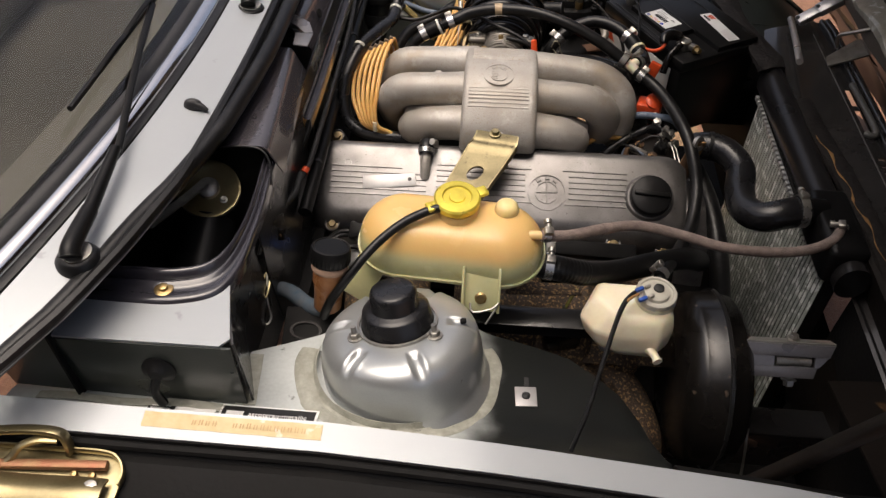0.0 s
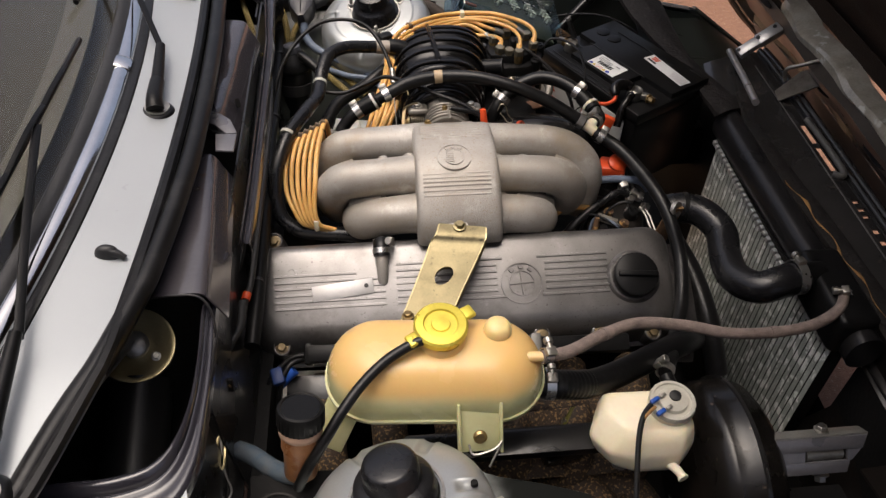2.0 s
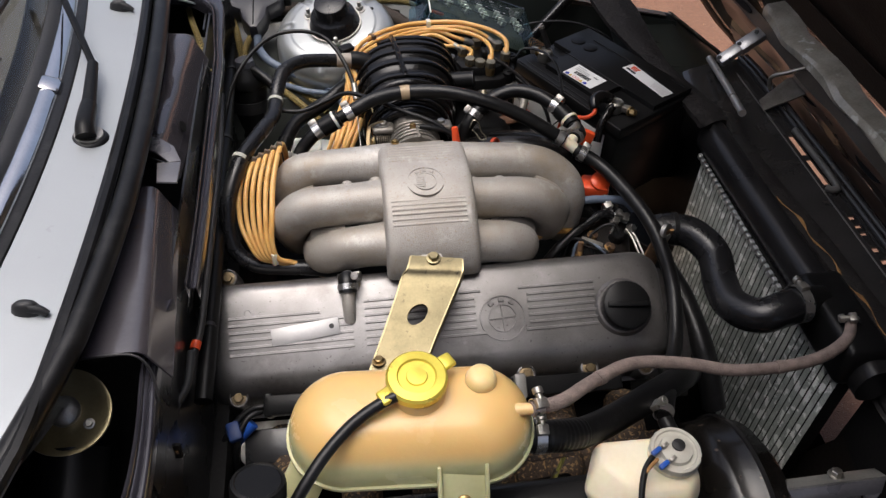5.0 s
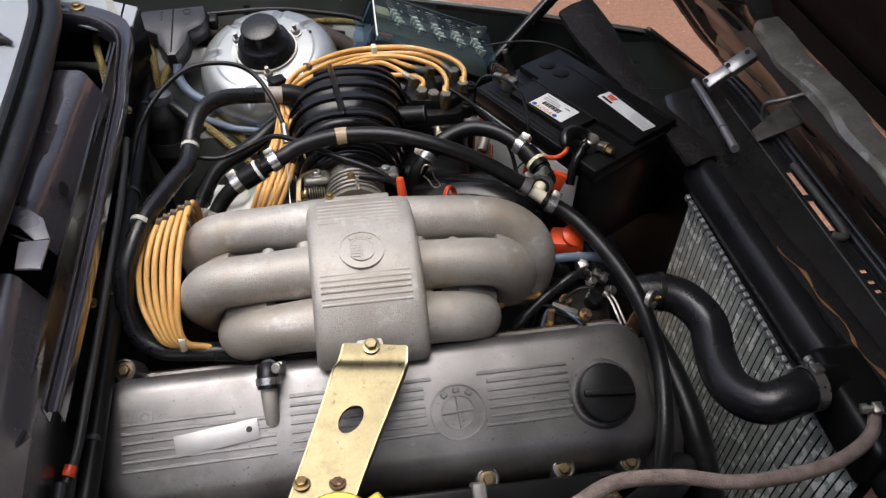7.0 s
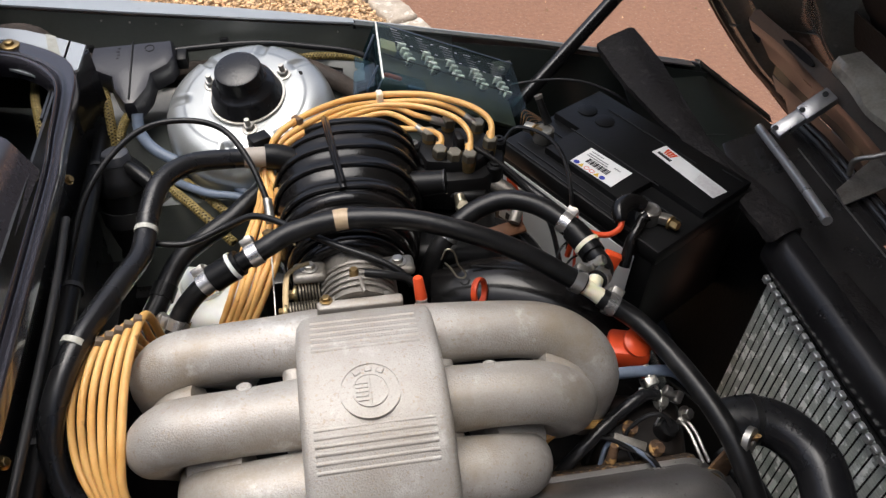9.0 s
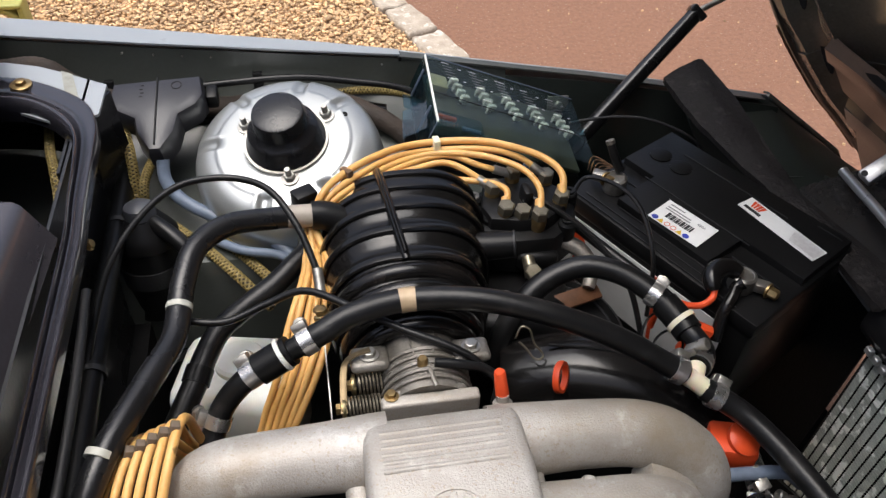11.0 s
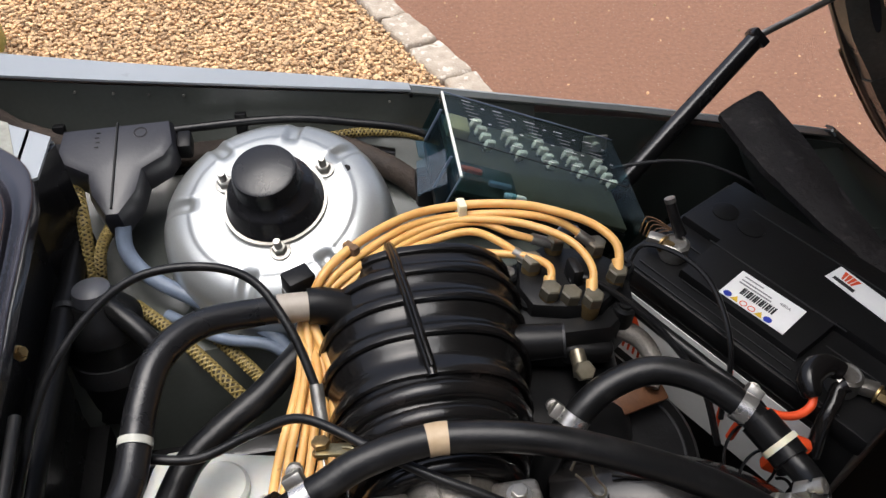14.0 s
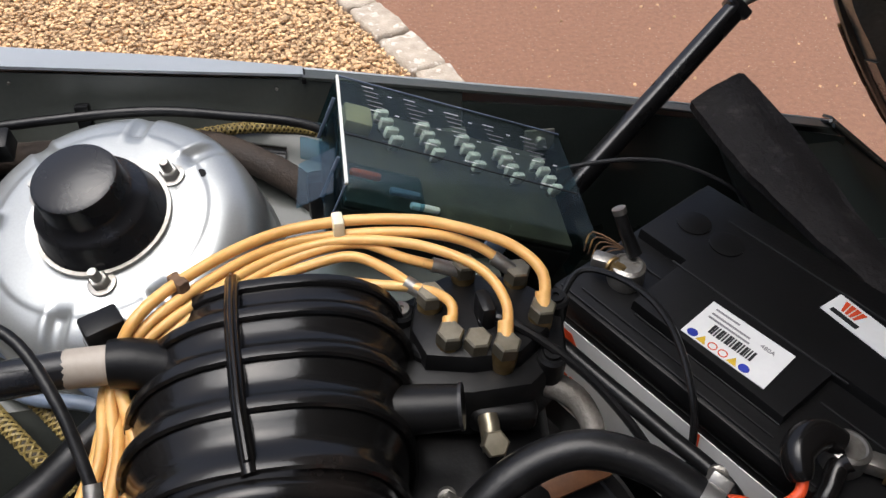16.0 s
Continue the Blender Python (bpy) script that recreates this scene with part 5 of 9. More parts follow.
part("boss_washer", lathe([(0.008, -0.001), (0.008, 0.0016), (0.0045, 0.0016), (0.004, 0.0008), (0, 0.0008)], VM @ Matrix.Translation((-0.083, 0.0, 0)), 20), CAST_DARK, vc)
# breather pipe
part("breather_pipe", sweep([VP(0.052, -0.022, -0.002), VP(0.052, -0.010, 0.006), VP(0.052, 0.006, 0.012), VP(0.052, 0.034, 0.015)], lambda t: 0.0075 + 0.002 * t, 16, 5), CAST, vc, "grey alloy breather pipe")
part("breather_end", sweep([VP(0.052, 0.014, 0.0135), VP(0.052, 0.028, 0.0145), VP(0.052, 0.036, 0.010)], 0.0122, 16, 4), RUBBER, vc, "black rubber hose end")
part("breather_clip", sweep([VP(0.052, 0.018, 0.0139), VP(0.052, 0.026, 0.0146)], 0.0136, 20, 1), STEEL, vc, "bright steel clip")
bolts = [(-0.101, -0.108, -0.012), (0.285, -0.114, -0.012), (0.375, -0.114, -0.016), (-0.112, 0.058, -0.030), (0.262, 0.066, -0.048), (0.492, 0.030, -0.050), (0.46, -0.118, -0.030)]
for u, v, n in bolts:
    p = VP(u, v, n)
    nn = VM.to_3x3() @ Vector((0, 0, 1))
    boss = part("bolt_boss", lathe([(0.015, -0.05), (0.0142, -0.012), (0.0128, -0.001), (0.0112, 0.0), (0.0108, -0.004), (0, -0.004)], along(p, nn), 24), CAST_DARK, vc)
    part("cover_bolt", hexbolt(p - nn * 0.004, nn, 0.0066, 0.007), BOLT_DARK, boss, "dark bronze hex bolt")
# oil filler cap
oc = thing("oil_filler_cap", VP(0.43, -0.034, 0), "black plastic oil filler cap with a grip bar", "oil cap")
om = VM @ Matrix.Translation((0.430, -0.036, 0))
part("neck_ring", lathe([(0.043, -0.006), (0.041, 0.0), (0.037, 0.004), (0.030, 0.004)], om, 36), CAST_DARK, oc)
capbm = bmesh.new()
rings = []
for r, h in ((0.0335, 0.002), (0.0345, 0.005), (0.0345, 0.016), (0.033, 0.020), (0.029, 0.022), (0.0, 0.022)):
    rings.append([om @ Vector(((max(r, 1e-5) - (0.0008 if i % 2 and r > 0.032 else 0)) * math.cos(2 * math.pi * i / 60), (max(r, 1e-5) - (0.0008 if i % 2 and r > 0.032 else 0)) * math.sin(2 * math.pi * i / 60), h)) for i in range(60)])
ring_loft(capbm, rings)
part("cap", capbm, BLACK_SATIN, oc)
part("grip_bar", rbox((0.058, 0.008, 0.007), om @ Matrix.Translation((0, 0, 0.0245)) @ Matrix.Rotation(radians(-4), 4, "Z"), 0.002), BLACK_SATIN, oc)

# ---------------------------------------------------------------- intake plenum and runners
pl = thing("intake_manifold", (0.17, 0.02, 0.75), "rough cast aluminium intake plenum with six curved runners", "intake manifold")
PROF = [(0.108, 0.775), (0.109, 0.850), (0.104, 0.868), (0.092, 0.878), (0.05, 0.8835), (0.0, 0.879), (-0.035, 0.864), (-0.060, 0.845), (-0.077, 0.825), (-0.085, 0.804), (-0.086, 0.788)]
PYs, PZs = [p[0] for p in PROF[1:10]][::-1], [p[1] for p in PROF[1:10]][::-1]
TOPZ = lambda y: interp(y, PYs, PZs)
fine = [(y, z) for y, z in PROF]
path2 = [Vector((0, y, z)) for y, z in fine]
path2 = spline(path2, 4)
cen = Vector((0, 0.01, 0.80))
rings = []
for x, s in ((0.1085, 0.90), (0.1100, 0.955), (0.1135, 0.985), (0.119, 1.0), (0.145, 1.004), (0.171, 1.006), (0.197, 1.004), (0.2235, 1.0), (0.229, 0.985), (0.2325, 0.955), (0.234, 0.90)):
    rings.append([Vector((x + 0.006 * max(0, (0.85 - p.z)) * (1 if x > 0.17 else -1) * 4, cen.y + (p.y - cen.y) * s, cen.z + (p.z - cen.z) * s)) for p in path2])
part("plenum_box", ring_loft(bmesh.new(), rings), CAST, pl, sharp=60)
runners = [
    [(0.13, 0.092, 0.847), (0.05, 0.092, 0.846), (0.000, 0.091, 0.842), (-0.019, 0.093, 0.821), (-0.022, 0.097, 0.790), (-0.012, 0.100, 0.745)],
    [(0.13, 0.021, 0.838), (0.05, 0.021, 0.836), (0.002, 0.022, 0.831), (-0.018, 0.027, 0.810), (-0.021, 0.041, 0.784), (-0.012, 0.060, 0.745)],
    [(0.13, -0.031, 0.805), (0.085, -0.031, 0.804), (0.050, -0.028, 0.797), (0.027, -0.017, 0.782), (0.021, 0.006, 0.765), (0.021, 0.036, 0.745), (0.02, 0.06, 0.72)],
    [(0.21, 0.086, 0.845), (0.29, 0.085, 0.843), (0.345, 0.080, 0.836), (0.378, 0.067, 0.818), (0.390, 0.056, 0.793), (0.390, 0.056, 0.755), (0.388, 0.06, 0.72)],
    [(0.21, 0.021, 0.830), (0.285, 0.021, 0.829), (0.326, 0.021, 0.823), (0.351, 0.023, 0.805), (0.359, 0.032, 0.780), (0.357, 0.050, 0.745)],
    [(0.21, -0.033, 0.797), (0.255, -0.033, 0.796), (0.280, -0.031, 0.790), (0.300, -0.022, 0.775), (0.304, -0.002, 0.758), (0.302, 0.028, 0.742), (0.30, 0.06, 0.72)],
]
for r, fat in zip(runners, (0.0270, 0.0288, 0.0292, 0.0276, 0.0290, 0.0300)):
    part("runner", sweep(r, lambda t: fat + 0.0030 * math.exp(-((t - 0.02) / 0.09) ** 2), 30, 8), CAST, pl, sharp=70)
# webs between runners where they leave the box, and where their ends meet
for x in (0.104, 0.238):
    part("web", rbox((0.022, 0.150, 0.026), basis((x, 0.028, 0.820), (1, 0, 0), (0, -0.37, 0.93)), 0.009, 3), CAST, pl)
part("end_web", sweep([(0.330, 0.050, 0.826), (0.356, 0.044, 0.812), (0.372, 0.044, 0.790)], lambda t: 0.015 + 0.006 * t, 16, 5), CAST, pl)
part("end_web", sweep([(0.276, -0.004, 0.796), (0.298, 0.002, 0.786), (0.318, 0.008, 0.770)], lambda t: 0.013 + 0.006 * t, 16, 5), CAST, pl)
part("end_web", sweep([(0.020, 0.056, 0.828), (0.000, 0.056, 0.818), (-0.012, 0.058, 0.800)], lambda t: 0.016 + 0.005 * t, 16, 5), CAST, pl)
part("end_web", sweep([(0.060, -0.004, 0.808), (0.036, 0.002, 0.798), (0.016, 0.008, 0.786)], lambda t: 0.013 + 0.006 * t, 16, 5), CAST, pl)
for xx, yy, zz in ((0.062, 0.042, 0.858), (0.279, 0.040, 0.850)):
    part("web_boss", lathe([(0.0070, -0.012), (0.0066, 0.0005), (0.0045, 0.0018), (0.002, 0.0006), (0, 0.0006)], along((xx, yy, zz), (0, 0.4, 1)), 16), CAST, pl)
part("end_boss", lathe([(0.0065, -0.015), (0.0062, 0.004), (0.005, 0.006), (0, 0.006)], along((0.412, 0.052, 0.780), (0.9, -0.2, 0.4)), 16), CAST, pl)
for grp in ((0.052, 0.0588, 0.0656, 0.0724, 0.0792, 0.086), (-0.0200, -0.0258, -0.0316, -0.0374, -0.0432, -0.0490)):
    for y in grp:
        dz = (TOPZ(y + 0.002) - TOPZ(y - 0.002)) / 0.004
        w = 0.047 if y > 0 else 0.050
        part("rib", sweep([(0.169 - w, y, TOPZ(y) + 0.0010), (0.169 + w, y, TOPZ(y) + 0.0010)], 1.0, shape=[(-0.0025, -0.0012), (-0.0016, 0.0006), (-0.0005, 0.0010), (0.0005, 0.0010), (0.0016, 0.0006), (0.0025, -0.0012)], smooth=False, up=(0, -dz, 1)), CAST, pl, sharp=80)
lg = basis((0.168, 0.007, TOPZ(0.007) + 0.0006), (1, 0, 0), (0, -0.14, 1)) @ Matrix.Scale(0.86, 4)
for r0, r1 in ((0.0285, 0.0300), (0.0165, 0.0178)):
    part("emblem_ring", lathe([(r0, -0.003), (r0, 0.0014), (r1, 0.0014), (r1, -0.003), (r0, -0.003)], lg, 40), CAST, pl)
for k in range(5):
    part("emblem_bar", rbox((0.012, 0.0018, 0.0030), lg @ Matrix.Translation((-0.008, -0.010 + 0.0045 * k, 0)), 0.0003, 1), CAST, pl)
for a in (60, 90, 120):
    part("emblem_bar", rbox((0.006, 0.007, 0.0030), lg @ Matrix.Rotation(radians(a), 4, "Z") @ Matrix.Translation((0.0232, 0, 0)), 0.0005, 1), CAST, pl)
part("emblem_bar", rbox((0.0018, 0.034, 0.0030), lg, 0.0003, 1), CAST, pl)
# front lip with lug where the bracket is bolted
part("bracket_lug", lathe([(0.016, -0.02), (0.015, 0.004), (0, 0.004)], along((0.166, -0.083, 0.818), (0, -0.45, 1)), 24), CAST, pl)
part("vacuum_nipple", lathe([(0.010, -0.012), (0.0085, 0.006), (0.0055, 0.008), (0.0055, 0.014), (0, 0.014)], along((0.230, 0.122, 0.838), (0, 0.35, 1)), 16), CAST, pl)
solo("vacuum_cap", lathe([(0.0058, 0.006), (0.0060, 0.009), (0.0050, 0.031), (0.0042, 0.0325), (0, 0.0325)], along((0.231, 0.126, 0.842), (-0.12, 0.30, 1)), 18), RED, "small orange-red rubber cap on a manifold nipple", "cap")

# ---------------------------------------------------------------- gold bracket between plenum and tank
br = thing("tank_bracket", (0.12, -0.16, 0.79), "yellow-plated steel bracket from plenum to expansion tank", "bracket")
cl = [((0.138, -0.085, 0.833), (0.205, -0.098, 0.833)), ((0.132, -0.103, 0.829), (0.203, -0.114, 0.829)), ((0.124, -0.112, 0.822), (0.198, -0.124, 0.822)), ((0.112, -0.14, 0.812), (0.183, -0.150, 0.812)),
      ((0.094, -0.182, 0.801), (0.160, -0.192, 0.801)), ((0.076, -0.222, 0.790), (0.140, -0.230, 0.790)), ((0.070, -0.236, 0.786), (0.134, -0.243, 0.786))]
A = spline([a for a, _ in cl], 5)
B = spline([b for _, b in cl], 5)
nb = Vector((0.0, 0.26, 1)).normalized()
BN = len(A) - 1


def bracket_at(s, f):
    """A point of the bracket: s along it and f across it, both from 0 to 1."""
    k = min(int(s * BN), BN - 1)
    g = s * BN - k
    return (A[k] + (A[k + 1] - A[k]) * g) * (1 - f) + (B[k] + (B[k + 1] - B[k]) * g) * f


bm = bmesh.new()
S0, S1, SC = 0.42, 0.74, 0.58
across, length = (B[BN // 2] - A[BN // 2]).length, sum((A[k + 1] - A[k]).length for k in range(BN))
hole, rimline = [], []
for k in range(32):
    t = 2 * math.pi * k / 32
    cx, cy = math.cos(t), math.sin(t)
    q = 1 / max(abs(cx), abs(cy))
    rimline.append(bracket_at(SC + (S1 - S0) / 2 * cy * q, 0.5 + 0.5 * cx * q))
    hole.append(bracket_at(SC + 0.0092 / length * cy, 0.5 + 0.0125 / across * cx))
for drop in (Vector((0, 0, 0)), nb * -0.003):
    for lo, hi, n in ((0.0, S0, 10), (S1, 1.0, 10)):
        ring_loft(bm, [[bracket_at(lo + (hi - lo) * i / n, j / 8) + drop for j in range(9)] for i in range(n + 1)], closed=False)
    ring_loft(bm, [[p + drop for p in rimline], [p + drop for p in hole]], caps=False)
ring_loft(bm, [hole, [p - nb * 0.003 for p in hole]], caps=False)
bmesh.ops.remove_doubles(bm, verts=bm.verts, dist=0.0002)
part("plate", bm, OLIVE_GOLD, br)
part("edge_left", sweep([p - nb * 0.004 for p in A], 1.0, res=1, shape=[(-0.001, -0.004), (0.001, -0.004), (0.001, 0.004), (-0.001, 0.004)], up=nb), GOLD, br, "bright folded edge")
part("edge_right", sweep([p - nb * 0.004 for p in B], 1.0, res=1, shape=[(-0.001, -0.004), (0.001, -0.004), (0.001, 0.004), (-0.001, 0.004)], up=nb), GOLD, br, "bright folded edge")
part("top_bolt", hexbolt((0.167, -0.094, 0.8335), (0, -0.1, 1), 0.0066, 0.007), GOLD, br)
for x, y in ((0.084, -0.222), (0.119, -0.226)):
    part("lower_bolt", hexbolt((x, y, 0.792), (0, 0.2, 1), 0.006, 0.006 if x < 0.1 else 0.003), BRASS if x < 0.1 else RUST, br)

# ---------------------------------------------------------------- expansion tank
tk = thing("expansion_tank", (0.11, -0.335, 0.78), "amber translucent expansion tank with a yellow metal cap", "expansion tank")
TC = Vector((0.112, -0.334, 0.818))
cap_out = lambda L, W_, n=40: [(math.copysign(max(0, L / 2 - W_ / 2), math.cos(a)) + W_ / 2 * math.cos(a), W_ / 2 * math.sin(a)) for a in [2 * math.pi * (k + 0.5) / n for k in range(n)]]
tilt = Matrix.Rotation(radians(-4), 4, "Z") @ Matrix.Rotation(radians(6), 4, "X")
TP = lambda x, y, z: TC + tilt @ Vector((x, y, z))
up_levels = [(-0.006, 0.268, 0.128), (0.010, 0.265, 0.125), (0.026, 0.255, 0.115), (0.040, 0.236, 0.098), (0.050, 0.212, 0.078), (0.056, 0.18, 0.054), (0.058, 0.14, 0.02)]
lo_levels = [(-0.040, 0.16, 0.05), (-0.036, 0.20, 0.085), (-0.028, 0.235, 0.108), (-0.018, 0.258, 0.122), (-0.008, 0.266, 0.127), (-0.0065, 0.267, 0.128)]
part("upper_shell", ring_loft(bmesh.new(), [[TP(x, y, h) for x, y in cap_out(L, W_, 56)] for h, L, W_ in [(p.z, p.x, p.y) for p in spline([(L, W_, h) for h, L, W_ in up_levels], 4)]]), TANK, tk, "cloudy amber upper half above an olive coolant level", 70)
part("lower_shell", ring_loft(bmesh.new(), [[TP(x, y, h - 0.0005) for x, y in cap_out(L, W_)] for h, L, W_ in lo_levels]), TANK_LOW, tk, "olive yellow lower half", 60)
part("seam_flange", ring_loft(bmesh.new(), [[TP(x, y, h) for x, y in cap_out(L, W_)] for h, L, W_ in ((-0.010, 0.266, 0.126), (-0.010, 0.274, 0.134), (-0.005, 0.274, 0.134), (-0.005, 0.266, 0.126))], loop=True), TANK_LOW, tk)
part("filler_neck", lathe([(0.030, -0.02), (0.029, 0.006), (0.027, 0.012), (0, 0.012)], along(TP(0.008, 0.012, 0.055), (0.02, -0.06, 1)), 32), AMBER, tk)
ccap = part("pressure_cap", lathe([(0.030, -0.006), (0.0325, -0.004), (0.0325, 0.004), (0.030, 0.0065), (0.021, 0.007), (0.0195, 0.0045), (0.0115, 0.0045), (0.0105, 0.0065), (0.0, 0.007)], along((0.119, -0.325, 0.893), (0.02, -0.06, 1)), 40), YELLOW_CAP, tk, "bright yellow pressed metal cap")
cm = along((0.119, -0.325, 0.893), (0.02, -0.06, 1))
for a in (28, 208):
    part("cap_ear", rbox((0.020, 0.018, 0.006), cm @ Matrix.Rotation(radians(a), 4, "Z") @ Matrix.Translation((0.036, 0, 0.001)), 0.0028, 3), YELLOW_CAP, ccap)
part("ball_plug", lathe([(0.0165, -0.020), (0.0168, -0.004), (0.0172, 0.004), (0.0165, 0.009), (0.0145, 0.0135), (0.0105, 0.0165), (0.005, 0.0178), (0, 0.018)], along((0.188, -0.322, 0.872), (0.05, -0.05, 1)), 28), PALE_AMBER, tk, "pale round-topped plug", 70)
part("overflow_nipple", lathe([(0.010, -0.025), (0.007, 0.0), (0.006, 0.025), (0, 0.025)], along((0.222, -0.352, 0.858), (0.9, -0.2, 0.25)), 18), AMBER, tk)
part("lower_nipple", lathe([(0.015, -0.02), (0.014, 0.02), (0, 0.02)], along((0.232, -0.348, 0.796), (1, 0, 0)), 20), TANK_LOW, tk)
# mounting tab with its screw
fm = basis(TP(0.052, -0.068, -0.004), (1, 0, 0), (0, -0.85, 0.5))
part("mount_tab", rbox((0.052, 0.066, 0.006), fm @ Matrix.Translation((0, -0.004, 0.001)), 0.002), TANK_LOW, tk)
for dx in (-0.025, 0.025):
    part("tab_rib", rbox((0.004, 0.066, 0.014), fm @ Matrix.Translation((dx, -0.004, 0.004)), 0.0012), TANK_LOW, tk)
part("tab_screw", lathe([(0.0085, 0), (0.0085, 0.002), (0.006, 0.0045), (0, 0.005)], fm @ Matrix.Translation((0, -0.017, 0.004)), 16), BRASS, tk)
part("side_tab", rbox((0.045, 0.085, 0.006), basis(TP(-0.120, -0.04, -0.040), (1, -0.5, -0.3), (0.1, -0.8, 0.6)), 0.002), TANK_LOW, tk)
part("tab_hook", sweep([(0.145, -0.425, 0.792), (0.150, -0.435, 0.785), (0.175, -0.432, 0.790), (0.185, -0.425, 0.795), (0.168, -0.445, 0.772)], 0.0015, 6, 4), ZINC, tk)
solo("vent_hose", sweep([(0.096, -0.343, 0.892), (0.078, -0.349, 0.889), (0.05, -0.364, 0.882), (0.022, -0.388, 0.872), (0.000, -0.413, 0.860), (-0.02, -0.436, 0.842), (-0.042, -0.455, 0.815), (-0.055, -0.46, 0.785)], 0.0064, 14, 6), RUBBER, "smooth black vent hose from the expansion tank neck", "hose")
ov = thing("overflow_hose", (0.45, -0.28, 0.79), "grey-brown braided overflow hose to the radiator", "hose")
part("hose", sweep([(0.237, -0.357, 0.864), (0.275, -0.345, 0.855), (0.327, -0.309, 0.836), (0.384, -0.281, 0.820), (0.454, -0.275, 0.800), (0.511, -0.284, 0.790), (0.574, -0.282, 0.782), (0.637, -0.273, 0.780), (0.684, -0.252, 0.784), (0.704, -0.224, 0.786)], 0.0078, 14, 8), BRAID, ov)
for p, q in (((0.327, -0.309, 0.836), (0.337, -0.304, 0.8335)), ((0.574, -0.282, 0.782), (0.584, -0.281, 0.7815))):
    part("woven_band", sweep([p, q], 0.0086, 14, 1), BRAID, ov)
band_clamp(Vector((0.244, -0.3545, 0.8625)), (0.9, 0.2, -0.2), 0.0088, 0.011, (0, -0.3, 1))
band_clamp(Vector((0.704, -0.228, 0.786)), (0.2, 1, 0.1), 0.0088, 0.010, (-0.3, 0, 1))
lh = thing("coolant_hose", (0.24, -0.348, 0.795), "black ribbed coolant hose below the expansion tank", "hose")
part("hose", sweep([(0.238, -0.348, 0.795), (0.27, -0.348, 0.790), (0.31, -0.338, 0.772), (0.36, -0.312, 0.752), (0.42, -0.278, 0.738), (0.48, -0.24, 0.715), (0.52, -0.20, 0.67)], 0.0180, 18, 10), RUBBER, lh)
part("ribbed_end", sweep([(0.250, -0.3485, 0.7935), (0.270, -0.348, 0.790), (0.290, -0.3445, 0.782), (0.310, -0.338, 0.772)], lambda t: 0.0188 + 0.0004 * math.sin(75 * t), 18, 14), RUBBER, lh, "ribbed black hose end")
band_clamp(Vector((0.254, -0.348, 0.794)), (1, 0, -0.1), 0.0195, 0.012, (0, -0.3, 1))

# ---------------------------------------------------------------- radiator, hose and front panel
rad = thing("radiator", (0.70, -0.02, 0.40), "radiator with green-grey finned core and black tank", "radiator")
part("top_tank", sweep([(0.708, 0.235, 0.742), (0.708, 0.225, 0.742), (0.712, 0.05, 0.742), (0.716, -0.13, 0.742), (0.716, -0.30, 0.742)], 1.0, res=2, shape=oval(0.050, 0.062, 28, 2.2), up=(0, 0, 1)), TANK_BLACK, rad)
part("tank_end", rbox((0.062, 0.15, 0.07), Matrix.Translation((0.708, -0.205, 0.752)), 0.012, 3), BLACK_SATIN, rad)
part("filler_neck", sweep([(0.695, -0.172, 0.772), (0.672, -0.176, 0.776), (0.652, -0.180, 0.777)], 0.019, 20, 3), BLACK_SATIN, rad)
part("core", rbox((0.024, 0.49, 0.40), Matrix.Translation((0.704, -0.025, 0.515)), 0.002), BLACK_DEEP, rad)
for k in range(40):
    y = 0.214 - 0.0122 * k
    part("fin", sheet(lambda u, v, y=y: (0.6905 - 0.0011 * abs(((u * 150) % 2) - 1), y - 0.0094 * v, 0.716 - 0.39 * u), steps(0, 1, 150), (0, 1), 0.0005), FIN, rad)
for k in range(36):
    part("crimp_tab", rbox((0.007, 0.0092, 0.009), Matrix.Translation((0.683, 0.212 - 0.0136 * k, 0.719)), 0.001, 1), BAR_STEEL, rad)
rh = thing("radiator_hose", (0.59, -0.08, 0.70), "thick black S-shaped radiator hose", "hose")
part("hose", sweep([(0.520, 0.004, 0.752), (0.548, 0.000, 0.758), (0.575, -0.018, 0.758), (0.592, -0.055, 0.752), (0.583, -0.105, 0.747), (0.581, -0.150, 0.750), (0.600, -0.183, 0.762), (0.632, -0.186, 0.774), (0.664, -0.178, 0.777)], 0.0245, 24, 8), HOSE_SHEEN, rh)
band_clamp(Vector((0.655, -0.181, 0.777)), (1, 0.1, 0), 0.0255, 0.013, (-0.1, 0.2, 1))
part("moulded_ring", sweep([(0.545, 0.0005, 0.7575), (0.552, -0.0005, 0.758)], 0.0258, 24, 1), RUBBER, rh)

# front panel with slots, and the slam edge
fp = thing("front_panel", (0.86, 0, 0.70), "black front panel with long slots above the grille", "panel", kind="structure")
FPZ = lambda y: 0.735 - 0.10 * max(0, abs(y) - 0.45)
slots = [(0.235, 0.178), (0.166, 0.098), (0.020, 0.012), (-0.001, -0.008), (-0.018, -0.025), (-0.052, -0.062), (-0.078, -0.088)]
cuts = sorted({0.505, -0.66, *[v for s in slots for v in s]}, reverse=True)
part("rear_strip", sheet(lambda u, v: (0.735 + 0.116 * v, u, FPZ(u) - 0.03 * (1 - v) - 0.03 * max(0, 0.3 - v)), steps(0.505, -0.66, 28), steps(0, 1, 6), 0.003), FRONT_BLACK, fp)
part("front_strip", sheet(lambda u, v: (0.864 + 0.034 * v, u, FPZ(u) - 0.002 - 0.008 * v * v), steps(0.505, -0.66, 28), steps(0, 1, 6), 0.003), FRONT_BLACK, fp)
